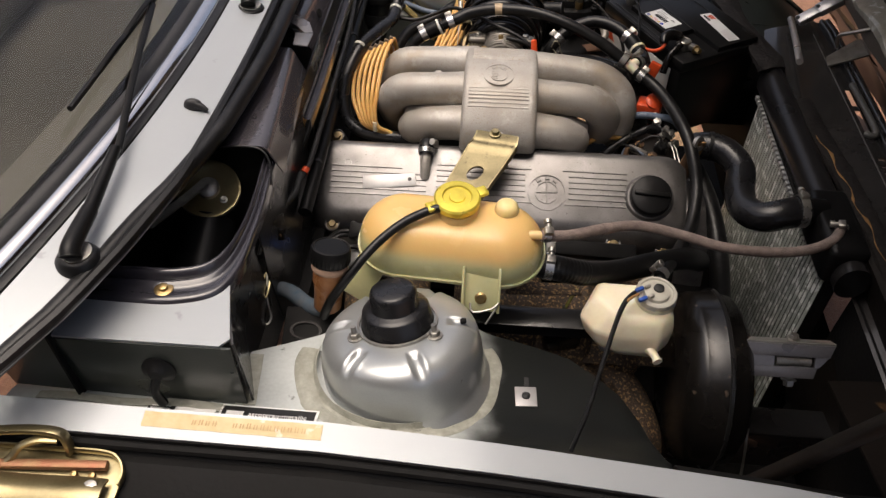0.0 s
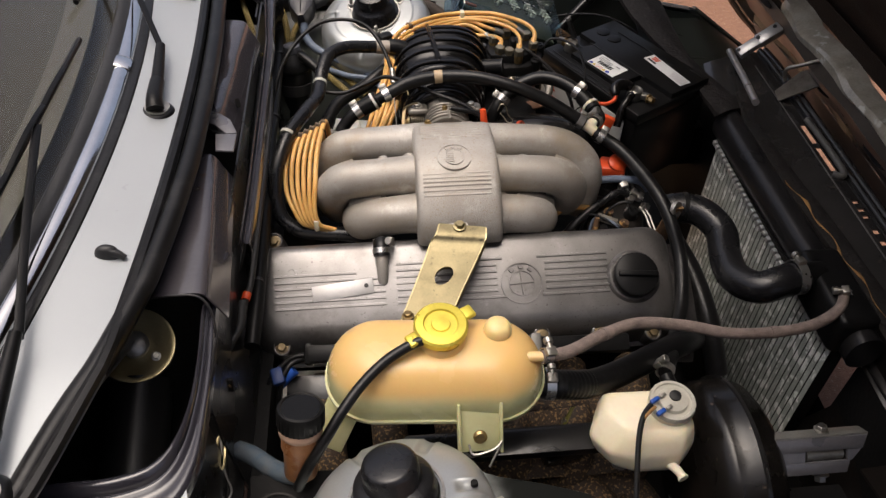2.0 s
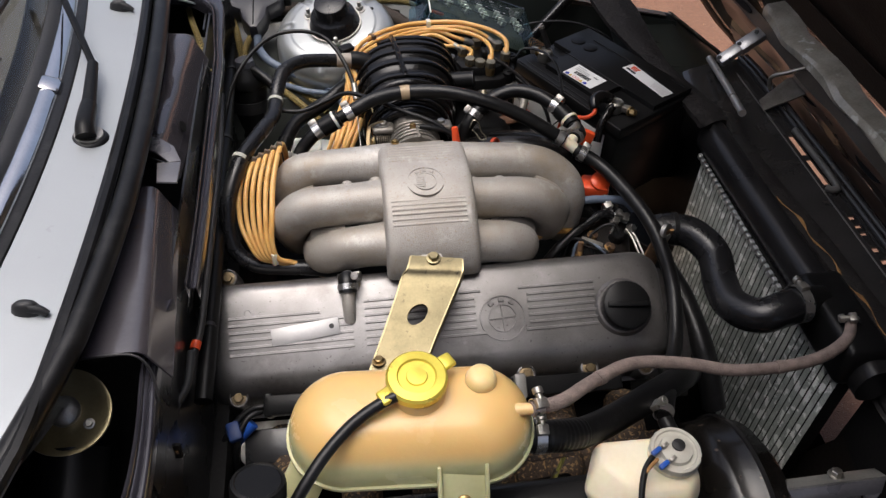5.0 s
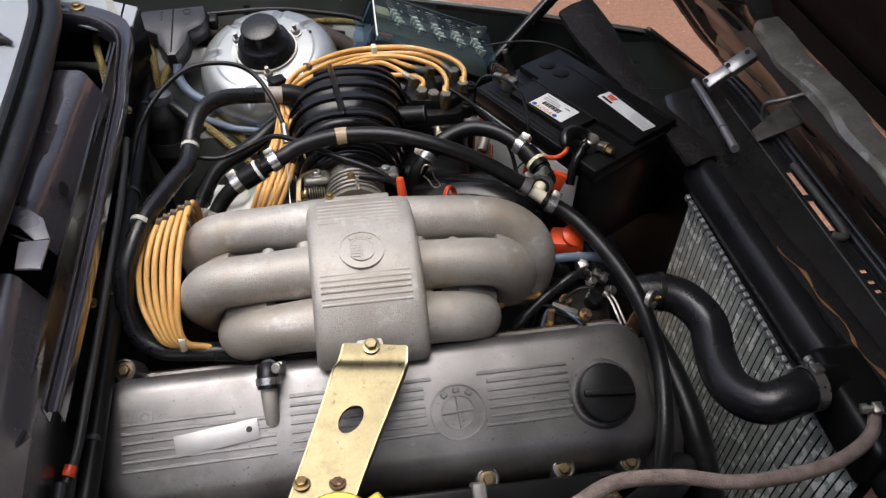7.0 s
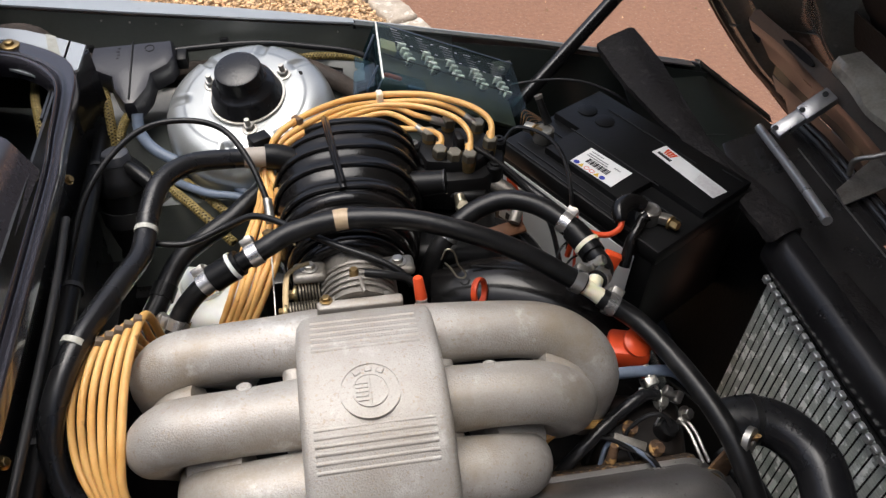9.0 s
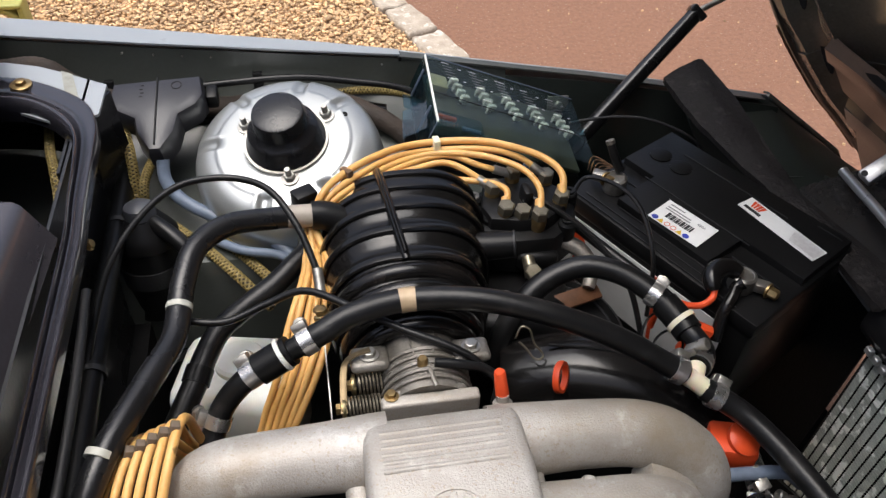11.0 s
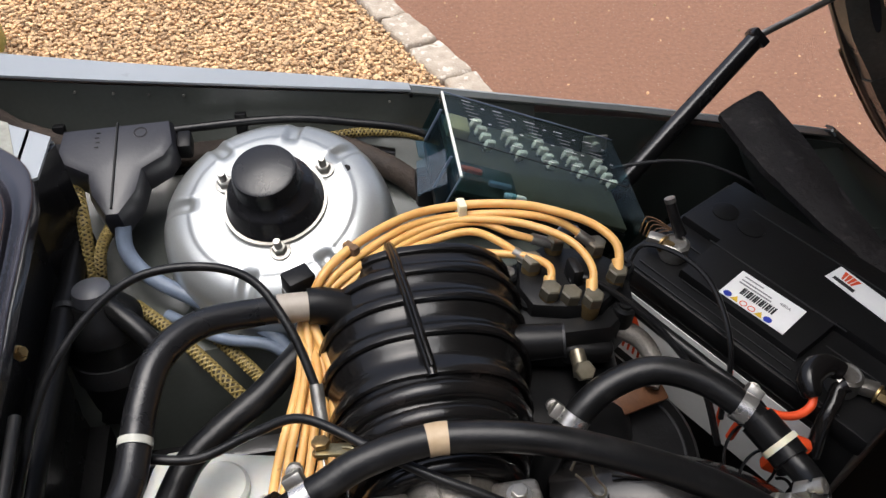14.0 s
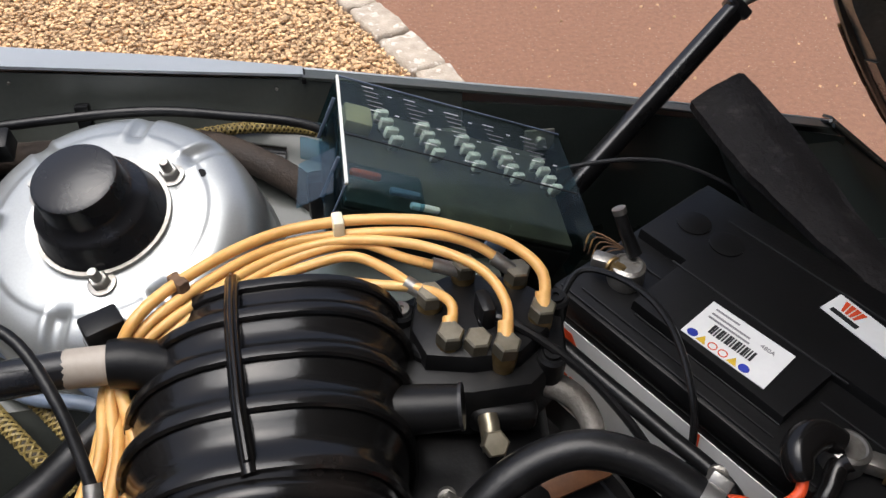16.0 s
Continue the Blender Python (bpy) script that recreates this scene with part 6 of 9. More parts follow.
for a, b in zip(cuts, cuts[1:]):
    if (a, b) not in slots:
        part("web", sheet(lambda u, v: (0.850 + 0.015 * v, u, FPZ(u) - 0.0005), steps(a, b, 8), steps(0, 1, 2), 0.003), FRONT_BLACK, fp)
# bead's sheen is put into its grey colour
part("pressed_bead", sweep([(0.868, 0.245, 0.739), (0.870, 0.16, 0.739), (0.868, 0.09, 0.739), (0.858, 0.080, 0.738), (0.848, 0.088, 0.738)], 0.006, 10, 5), FRAME_GREY, fp)
part("slam_edge", sweep([(0.890, y, FPZ(y) + 0.001) for y in steps(0.505, -0.62, 20)], 0.007, 10, 1), FRONT_BLACK, fp)
part("edge_bead", sweep([(0.878, y, FPZ(y) + 0.001) for y in steps(0.505, -0.66, 20)], 0.006, 10, 1), FRONT_BLACK, fp)
# pale strips paint light reflected on the panel's edges, worn paint included
part("edge_sheen_line", sweep([(0.900, y, FPZ(y) - 0.006) for y in steps(0.505, -0.62, 20)], 0.0014, 6, 1), FRAME_GREY, fp, "bright strip for wear and reflected light on the edge")
part("edge_sheen_line", sweep([(0.842, y, FPZ(y) + 0.0006) for y in steps(0.44, -0.62, 20)], 0.0012, 6, 1), FRAME_GREY, fp, "bright strip for wear and reflected light on the edge")
part("lower_grille_wall", sheet(lambda u, v: (0.74 - 0.01 * v, u, FPZ(u) - 0.034 - 0.35 * v), steps(0.26, 0.66, 8), (0, 1), 0.003), BLACK_DEEP, fp)
part("lower_grille_wall", sheet(lambda u, v: (0.74 - 0.01 * v, u, FPZ(u) - 0.034 - 0.35 * v), steps(-0.66, -0.28, 8), (0, 1), 0.003), BLACK_DEEP, fp)
fs = thing("front_seal", (0.78, -0.05, 0.73), "worn black foam seal with torn yellow edge", "foam seal")
sl = [(0.765, 0.20, 0.722), (0.772, 0.08, 0.724), (0.782, -0.02, 0.726), (0.790, -0.12, 0.724), (0.800, -0.22, 0.718), (0.80, -0.33, 0.70), (0.79, -0.42, 0.68)]
part("foam", sweep(sl, 1.0, res=6, shape=oval(0.040, 0.020, 12, 2.6), up=(0, 0, 1)), FOAM, fs)
part("torn_edge", sweep([(x - 0.010 + 0.004 * math.sin(70 * y), y, z + 0.010) for x, y, z in spline(sl[1:6], 8)], lambda t: 0.0006 + 0.0030 * max(0, math.sin(47 * t)) * abs(math.sin(9 * t)), 6, 1), TORN, fs)

# rubbery heat flap beside the battery
flap = [((0.656, 0.676, 0.814), (0.583, 0.640, 0.812)), ((0.670, 0.610, 0.804), (0.592, 0.560, 0.806)), ((0.672, 0.520, 0.798), (0.608, 0.490, 0.800)), ((0.674, 0.420, 0.790), (0.634, 0.392, 0.794)),
        ((0.698, 0.338, 0.784), (0.654, 0.310, 0.788)), ((0.722, 0.278, 0.780), (0.668, 0.250, 0.784)), ((0.730, 0.244, 0.770), (0.676, 0.222, 0.776))]
FA, FB = spline([a for a, _ in flap], 5), spline([b for _, b in flap], 5)
bm = sheet(lambda u, v: FB[u] + (FA[u] - FB[u]) * v + Vector((0, 0, 0.006 * math.sin(3.1 * v) + 0.005 * noise.noise(Vector((u * 0.4, v * 3, 1))))), range(len(FA)), steps(0, 1, 8), 0.010)
fl = thing("heat_flap", (0.65, 0.45, 0.78), "cracked black foam baffle flap beside the battery", "baffle")
part("flap", bm, FOAM, fl)
part("flap_skirt", sheet(lambda u, v: FA[u] + Vector((0.006 * v, 0.0, -0.030 * v)), range(len(FA)), steps(0, 1, 3), 0.006), FOAM, fl)

# headlamp panel between flap and wing
def lamp_panel(x, v):
    """The panel's surface: x along the car, v from the wing inwards."""
    zo = interp(x, [0.64, 0.74, 0.79, 0.92], [FZ(0.64) - 0.020, FZ(0.74) - 0.020, 0.7285, 0.6325])
    return Vector((x, 0.690 - 0.22 * v, zo + (0.700 - zo) * v - 0.010 * math.sin(3.1 * v)))


hp = solo("headlamp_panel", sheet(lambda u, v: lamp_panel(u, v), steps(0.64, 0.905, 16), steps(0, 1, 8), 0.004), DARK_GREEN, "dark painted headlamp panel at the wing's front", "panel")
part("access_hole", slab(oval(0.016, 0.011, 18, 2), 0.003, basis(lamp_panel(0.742, 0.36) + Vector((0, 0, 0.0005)), (1, 0, -0.25), (0.25, 0, 1))), BLACK_DEEP, hp)
# reflection on the glossy fold, drawn as a grey strip
part("pressed_line", sweep([lamp_panel(x, v) + Vector((0, 0, 0.0012)) for x, v in ((0.79, 0.10), (0.82, 0.16), (0.85, 0.24), (0.872, 0.36))], 0.0016, 8, 6), FRAME_GREY, hp, "pale line for the reflection along the fold")
part("pressed_line", sweep([lamp_panel(x, v) + Vector((0, 0, 0.0012)) for x, v in ((0.70, 0.72), (0.78, 0.74), (0.86, 0.70), (0.90, 0.60))], 0.0030, 8, 6), DARK_GREEN, hp)
solo("headlamp_panel", sheet(lambda u, v: (0.66 + 0.26 * u, -0.665 + 0.22 * v + 0.02 * u, FZ(0.66 + 0.26 * u) - 0.03 - 0.05 * v * (1 - u)), steps(1, 0, 8), steps(0, 1, 6), 0.004), RUST_PANEL, "brown-stained panel at the near wing's front", "panel")
solo("near_front_wall", sheet(lambda u, v: (0.738 + 0.02 * math.sin(7 * v) * (1 - u) + 0.02 * u, -0.275 - 0.36 * u - 0.02 * math.sin(6 * v), 0.775 - 0.42 * v - 0.03 * u), steps(0, 1, 8), steps(0, 1, 12), 0.005), RUST_PANEL, "brown-stained black sheet wall beside the radiator", "panel")

# ---------------------------------------------------------------- bonnet, hinge arm, gas props
HPROF = [(1.09, 0.53), (1.0, 0.62), (0.95, 0.667), (0.853, 0.777), (0.786, 0.868), (0.70, 0.99), (0.56, 1.205), (0.40, 1.47), (0.25, 1.73)]
HS = spline([Vector((x, 0, z)) for x, z in HPROF], 4)
HW = lambda z: interp(z, [0.5, 0.7, 0.9, 1.2, 1.75], [0.77, 0.785, 0.785, 0.77, 0.70])
nh = len(HS)


def HP(i, f, lift=0.0):
    """A point of the bonnet: i along its height, f from -1 to 1 across, lift from its edge plane towards the engine."""
    p = HS[i]
    t = (HS[min(i + 1, nh - 1)] - HS[max(i - 1, 0)]).normalized()
    n = Vector((-abs(t.z), 0, -abs(t.x)))
    return p + n * lift + Vector((0, HW(p.z) * f, 0))


bonnet = thing("bonnet", (1.0, 0, 0.6), "front-hinged bonnet standing open, dark painted underside with pressed frame", "bonnet")
OUTER = [(0.0, -0.150), (0.35, -0.148), (0.65, -0.140), (0.80, -0.122), (0.90, -0.090), (0.955, -0.050), (0.985, -0.018), (1.0, 0.0)]
cross = [(-f, l) for f, l in OUTER[:0:-1]] + OUTER
part("skin", sheet(lambda u, v: HP(u, cross[v][0], cross[v][1]), range(nh), range(len(cross)), 0.003), DARK_GREEN, bonnet)
part("lining", sheet(lambda u, v: HP(u, v, -0.132 + 0.004 * math.sin(u * 1.3) * math.cos(9 * v)), range(11, nh - 2), steps(-0.66, 0.66, 16), 0.006), FELT, bonnet, "dark brown felt lining")
FRAME = [(0.992, -0.004), (0.968, -0.012), (0.958, -0.030), (0.935, -0.046), (0.915, -0.044), (0.905, -0.038), (0.885, -0.040), (0.868, -0.062), (0.80, -0.092), (0.745, -0.092), (0.725, -0.084), (0.695, -0.084), (0.675, -0.096), (0.655, -0.122), (0.645, -0.135)]
for f in (-1, 1):
    part("side_frame", sheet(lambda u, v: HP(u, f * FRAME[v][0], FRAME[v][1] + 0.003 * math.sin(u * 0.9 + v)), range(11, nh - 1) if f < 0 else range(nh - 2, 10, -1), range(len(FRAME)), 0.002), HOOD_DULL, bonnet, "dark pressed side frame with ridges")
    part("corner_frame", sheet(lambda u, v: HP(u, f * FRAME[v][0], FRAME[v][1]), range(2, 12) if f < 0 else range(11, 1, -1), range(10), 0.002), HOOD_DULL, bonnet, "dark pressed corner frame")
    part("rim", sweep([HP(i, f * 0.994, -0.004) for i in range(1, nh)], 1.0, res=2, shape=oval(0.012, 0.010, 10, 3), up=(-0.8, 0, 0.6)), DARK_GREEN, bonnet, "folded dark outer rim")
    part("rust_edge", sweep([HP(i, f * 0.999, 0.002) for i in range(1, 14)], lambda t: 0.0016 + 0.0008 * abs(math.sin(31 * t)), 6, 2), RUST, bonnet, "rusty rim edge")
    for i in (11, 16, 21, 26):
        m = basis(HP(i, f * 0.938, -0.036), HS[min(i + 1, nh - 1)] - HS[i - 1], (-0.7, -f * 0.5, 0.5))
        part("slot", slab(oval(0.070, 0.012, 18, 2.2), 0.004, m), BLACK_DEEP, bonnet)
# cross frame behind the grille: grey flank, brown recess, olive band above the slots
LOW = [(1.090, 0.515), (1.040, 0.590), (1.012, 0.640), (0.990, 0.655), (0.972, 0.690)]
MID = [(0.972, 0.690), (0.968, 0.708), (0.952, 0.720), (0.918, 0.766), (0.903, 0.778), (0.890, 0.800), (0.896, 0.822)]
BAND = [(0.896, 0.822), (0.889, 0.826), (0.887, 0.838), (0.893, 0.846), (0.930, 0.852)]
BANDZ = lambda y: interp(abs(y), [0.1, 0.17, 0.2, 0.25, 0.30, 0.345, 0.40, 0.44, 0.5], [-0.005, -0.007, -0.008, 0.004, 0.002, -0.001, -0.008, 0.006, 0.004])
bend = lambda y: 0.022 * max(0.0, abs(y) - 0.50) / 0.2
strip_of = lambda prof, lift: lambda u, v: (prof[v][0] - bend(u) - 0.002 * math.sin(31 * u + v), u, prof[v][1] + lift * max(0.0, abs(u) - 0.52) / 0.2 + 0.003 * math.sin(13 * u) * (v % 2))
# flank is lightened to stand for the frame's highlight
part("lower_flank", sheet(strip_of(LOW, 0.0), steps(0.70, -0.70, 44), range(len(LOW)), 0.002), FRAME_GREY, bonnet, "grey lower flank, its sheen put into the colour")
part("cross_frame", sheet(strip_of(MID, 0.004), steps(0.70, -0.70, 44), range(len(MID)), 0.002), BROWN_BLACK, bonnet, "brown-black pressed cross frame")
def band_at(u, v):
    x, y, z = strip_of(BAND, 0.05)(u, v)
    return (x, y, z + (BANDZ(u) if v > 1 else 0.5 * BANDZ(u) * (v > 0)))
part("olive_band", sheet(band_at, steps(0.500, -0.500, 74), range(len(BAND)), 0.002), OLIVE, bonnet, "worn olive grey pressed band, sky reflection put into its colour")
part("inner_fold", sheet(lambda u, v: (0.930 - 0.030 * v, u, 0.852 + 0.06 * v), steps(0.52, -0.52, 20), steps(0, 1, 3), 0.002), FELT, bonnet, "brown-black fold behind the band")
part("lining_strip", sweep([(0.872, y, 0.985 - 0.06 * y * y) for y in steps(0.50, -0.50, 12)], 0.0022, 8, 1), OLIVE, bonnet, "thin edge strip on the lining")
for f in (-1, 1):
    m = basis((0.8885, f * 0.575, 0.812), (0.0, f, -0.05), (-0.83, 0, 0.55))
    part("long_slot", slab(oval(0.088, 0.011, 18, 2.6), 0.004, m @ Matrix.Translation((0, 0, 0.003))), BLACK_DEEP, bonnet)
    for k in range(2):
        part("frame_hole", slab(oval(0.085, 0.024, 18, 2.4), 0.004, basis((0.934, f * (0.33 - 0.22 * k), 0.756), (0, 1, 0), (-0.85, 0, 0.52)) @ Matrix.Translation((0, 0, 0.001))), BLACK_DEEP, bonnet)

ha = thing("steel_channel", (0.85, 0.465, 0.77), "grey steel channel hinge arm between spring bar and bonnet", "hinge")
a, b = Vector((0.806, 0.456, 0.754)), Vector((0.878, 0.468, 0.802))
hm = basis((a + b) / 2, b - a, (-0.5, -0.35, 0.9))
part("channel", rbox(((b - a).length, 0.022, 0.016), hm, 0.003), BAR_STEEL, ha)
part("channel_sleeve", rbox((0.052, 0.026, 0.019), hm @ Matrix.Translation((0.026, 0, 0)), 0.003), BAR_STEEL, ha)
for d in (-0.040, 0.004, 0.042):
    part("rivet_hole", lathe([(0.0042, 0), (0.0042, 0.001), (0, 0.001)], hm @ Matrix.Translation((d, 0.003, 0.0108 if d > 0 else 0.0088)), 14), INK, ha)
solo("hinge_bar", sweep([(0.803, 0.492, 0.742), (0.800, 0.470, 0.744), (0.772, 0.35, 0.772), (0.744, 0.228, 0.796)], 0.0066, 18, 4), BAR_STEEL, "bright steel hinge spring bar along the front panel", "bar")
st = thing("bonnet_striker", (0.86, 0.31, 0.755), "steel striker loop on a stained plate under the bonnet", "striker")
part("plate", slab([(-0.052, -0.012), (0.045, -0.018), (0.050, 0.020), (0.02, 0.030), (-0.046, 0.012)], 0.004, basis((0.885, 0.33, 0.755), (1, 0.15, 0.4), (-0.3, -0.3, 1))), CAST_OLD, st)
part("loop", sweep([(0.858, 0.345, 0.762), (0.850, 0.340, 0.790), (0.868, 0.325, 0.808), (0.905, 0.312, 0.826), (0.915, 0.312, 0.812), (0.912, 0.314, 0.79)], 0.0040, 10, 6), ZINC, st)
for f in (1, -1):
    gp = thing("gas_prop", (0.49, f * 0.64, 0.66), "black bonnet gas prop with a thin steel rod", "gas prop", "bonnet props")
    if f > 0:
        p0, p1, p2 = Vector((0.425, 0.592, 0.708)), Vector((0.643, 0.702, 0.877)), Vector((0.800, 0.738, 0.928))
    else:
        p0, p1, p2 = Vector((0.470, -0.611, 0.61)), Vector((0.668, -0.668, 1.07)), Vector((0.74, -0.69, 1.24))
    d = (p1 - p0).normalized()
    part("tube", sweep([p0, (p0 + p1) / 2, p1], 1.0, res=2, shape=oval(0.022, 0.018, 16, 3), up=(0, 1, 0)), BLACK_PAINT if f > 0 else RUST_PANEL, gp)
    part("end_lip", rbox((0.026, 0.020, 0.012), along(p1 - d * 0.004, d), 0.003), BLACK_PAINT, gp)
    part("rod", sweep([p1, (p1 + p2) / 2, p2], 0.0042, 10, 2), ZINC, gp)

# ---------------------------------------------------------------- air boot, throttle body
bt = thing("air_boot", (0.175, 0.33, 0.76), "glossy black ribbed rubber air boot", "air boot")
BCX = lambda y: interp(y, [0.23, 0.30, 0.36, 0.42, 0.45], [0.168, 0.172, 0.178, 0.186, 0.190])
BRX = lambda y: interp(y, [0.225, 0.245, 0.27, 0.30, 0.34, 0.38, 0.41, 0.43, 0.445], [0.058, 0.068, 0.078, 0.083, 0.086, 0.085, 0.078, 0.062, 0.03])
BTZ = lambda y: interp(y, [0.225, 0.245, 0.27, 0.30, 0.34, 0.38, 0.41, 0.43, 0.445], [0.866, 0.874, 0.883, 0.886, 0.885, 0.879, 0.868, 0.845, 0.80])


def boot_ring(y, grow=0.0, n=40, power=2.5):
    sag = 0.0042 * math.sin(math.pi * (y - 0.268) / 0.0337) ** 2 if 0.25 < y < 0.42 else 0.0
    cx, rx, tz = BCX(y), BRX(y) + grow - sag, BTZ(y) + grow - sag
    cz = 0.800
    return [Vector((cx + x, y, cz + z)) for x, z in oval(2 * rx, 2 * max(0.004, tz - cz), n, power)]


part("boot_body", ring_loft(bmesh.new(), [boot_ring(y) for y in steps(0.225, 0.445, 64)]), BLACK_GLOSS, bt, sharp=80)
for y in (0.268, 0.302, 0.336, 0.370, 0.402):
    part("hoop_rib", sweep(boot_ring(y, 0.0015), 1.0, res=1, closed=True, shape=oval(0.0055, 0.009, 8, 2.4), up=(0, 1, 0)), BLACK_GLOSS, bt)
part("long_rib", sweep([(BCX(y) - 0.031 + 0.18 * (0.425 - y), y, BTZ(y) + 0.0004) for y in steps(0.428, 0.264, 16)], 1.0, res=1, shape=oval(0.0095, 0.013, 12, 2.2), up=(0, 0, 1)), BLACK_GLOSS, bt)
part("long_rib_crest", sweep([(BCX(y) - 0.031 + 0.18 * (0.425 - y), y, BTZ(y) + 0.0060) for y in steps(0.422, 0.268, 16)], 1.0, res=1, shape=oval(0.0040, 0.006, 10, 2.2), up=(0, 0, 1)), BLACK_GLOSS, bt)
for k, y in enumerate((0.256, 0.239, 0.222, 0.206)):
    part("bellows_ring", sweep([Vector((0.168 + (0.073 - 0.006 * k) * math.cos(t), y, 0.806 + (0.070 - 0.0055 * k) * math.sin(t))) for t in [2 * math.pi * i / 36 for i in range(36)]], 0.0085, 10, 1, closed=True), BLACK_GLOSS, bt)
part("left_spigot", sweep([(0.125, 0.362, 0.845), (0.098, 0.366, 0.854), (0.084, 0.366, 0.856)], lambda t: 0.0165 - 0.002 * t, 18, 3), BLACK_SATIN, bt)
part("right_outlet", sweep([(0.225, 0.330, 0.826), (0.255, 0.322, 0.832), (0.288, 0.315, 0.838)], lambda t: 0.0175 - 0.004 * t, 20, 3), BLACK_SATIN, bt)
part("outlet_rim", lathe([(0.0130, 0), (0.0146, 0), (0.0146, 0.002), (0.0130, 0.002), (0.0130, 0)], along((0.286, 0.3154, 0.8377), (0.95, -0.2, 0.17)), 24), RUBBER_GREY, bt)

tb_ = thing("throttle_assembly", (0.17, 0.17, 0.78), "stained alloy throttle body with return springs", "throttle body")
part("flange", rbox((0.084, 0.012, 0.074), basis((0.171, 0.137, 0.809), (1, 0, 0), (0, 0, 1)), 0.003, 3), CAST, tb_, "square alloy flange")
part("flange_step", rbox((0.068, 0.014, 0.064), basis((0.171, 0.147, 0.812), (1, 0, 0), (0, 0, 1)), 0.008, 3), CAST_OLD, tb_)
part("barrel", sweep([(0.171, 0.145, 0.815), (0.171, 0.175, 0.816), (0.170, 0.215, 0.816)], 0.038, 28, 2), CAST_OLD, tb_)
for k in range(5):
    part("cast_ring", sweep([Vector((0.171 + 0.0395 * math.cos(t), 0.152 + 0.0075 * k, 0.8155 + 0.0395 * math.sin(t))) for t in [2 * math.pi * i / 28 for i in range(28)]], 0.0022, 6, 1, closed=True), CAST_OLD, tb_)
for x, y in ((0.124, 0.186), (0.214, 0.183)):
    ear = part("ear", rbox((0.034, 0.027, 0.011), basis((x, y, 0.842), (1, 0, 0), (0, 0.15, 1)), 0.005, 3), CAST_OLD, tb_)
    part("ear_bolt", hexbolt((x, y, 0.848), (0, 0.15, 1), 0.006, 0.006), ZINC, ear)
part("stub", lathe([(0.0046, 0), (0.0046, 0.008), (0.0034, 0.0095), (0, 0.0095)], along((0.168, 0.165, 0.853), (0, 0.1, 1)), 14), BRASS, tb_)
SPRING = mat("oiled_spring_steel", (0.30, 0.27, 0.21), 0.38, 0.85, (0.13, 0.11, 0.08), 60, 300, 0.1)
for y0, x0, x1, rs, turns in ((0.170, 0.112, 0.134, 0.0100, 7), (0.147, 0.102, 0.131, 0.0092, 10)):
    coil = [Vector((x0 + (x1 - x0) * i / (turns * 12), y0 + rs * math.cos(i * math.pi / 6), 0.829 + rs * math.sin(i * math.pi / 6))) for i in range(turns * 12 + 1)]
    part("spring", sweep(coil, 0.00105, 6, 1), SPRING, tb_, "oily return spring")
    part("spring_core", sweep([(x0 - 0.004, y0, 0.829), (x1, y0, 0.829)], rs * 0.72, 14, 1), BLACK_DEEP, tb_)
    part("spring_collar", lathe([(0, 0), (rs * 0.95, 0), (rs, 0.001), (rs, 0.0028), (rs * 0.5, 0.0036), (0, 0.0036)], along((x0 - 0.002, y0, 0.829), (-1, 0, 0)), 20), GOLD, tb_)
    part("spindle_nut", hexbolt((x0 - 0.005, y0, 0.829), (-1, 0, 0), 0.0052, 0.006), BRASS, tb_)
FLAT = oval(0.0065, 0.0024, 10, 3)
part("link_rod", sweep([(0.125, 0.187, 0.855), (0.114, 0.185, 0.8535), (0.105, 0.181, 0.851), (0.101, 0.175, 0.847), (0.099, 0.160, 0.840), (0.098, 0.140, 0.832)], 1.0, res=5, shape=FLAT, up=(0, 0.3, 1)), BOLT_DARK, tb_, "flat plated lever arm")
part("cast_rib", sweep([(0.173, 0.168, 0.853), (0.174, 0.155, 0.8545), (0.177, 0.142, 0.853)], 0.0026, 8, 4), CAST_OLD, tb_)
for q, yq in ((-1, 0.200), (1, 0.200)):
    part("barrel_seam", sweep([(0.171 + q * 0.014, 0.214, 0.851), (0.171 + q * 0.012, yq, 0.8525), (0.171 + q * 0.008, 0.176, 0.8535)], 0.0012, 6, 3), CAST_OLD, tb_)
part("flange_bolt", hexbolt((0.138, 0.142, 0.846), (0, 0.2, 1), 0.0045, 0.005), BRASS, tb_)
part("idle_pipe", sweep([(0.178, 0.163, 0.858), (0.200, 0.160, 0.855), (0.222, 0.157, 0.848), (0.232, 0.148, 0.838), (0.228, 0.138, 0.822)], 0.0042, 10, 6), RUBBER, tb_, "thin black rubber pipe")
part("cable_bracket", rbox((0.026, 0.012, 0.003), basis((0.094, 0.238, 0.846), (1, -0.15, 0), (0, 0.3, 1)), 0.001), GOLD, tb_)
part("bracket_arm", sweep([(0.100, 0.238, 0.847), (0.108, 0.234, 0.849), (0.111, 0.224, 0.846)], 0.0016, 6, 4), GOLD, tb_)
for dz in (0.0, 0.008):
    part("bracket_nut", hexbolt((0.085, 0.2395 + dz * 0.4, 0.8385 + dz), (0, 0.3, 1), 0.0066, 0.005, washer=False), BRASS, tb_)
part("pull_rod", sweep([(0.086, 0.236, 0.842), (0.0865, 0.205, 0.836), (0.087, 0.165, 0.828), (0.087, 0.14, 0.815)], 0.0009, 6, 3), ZINC, tb_)

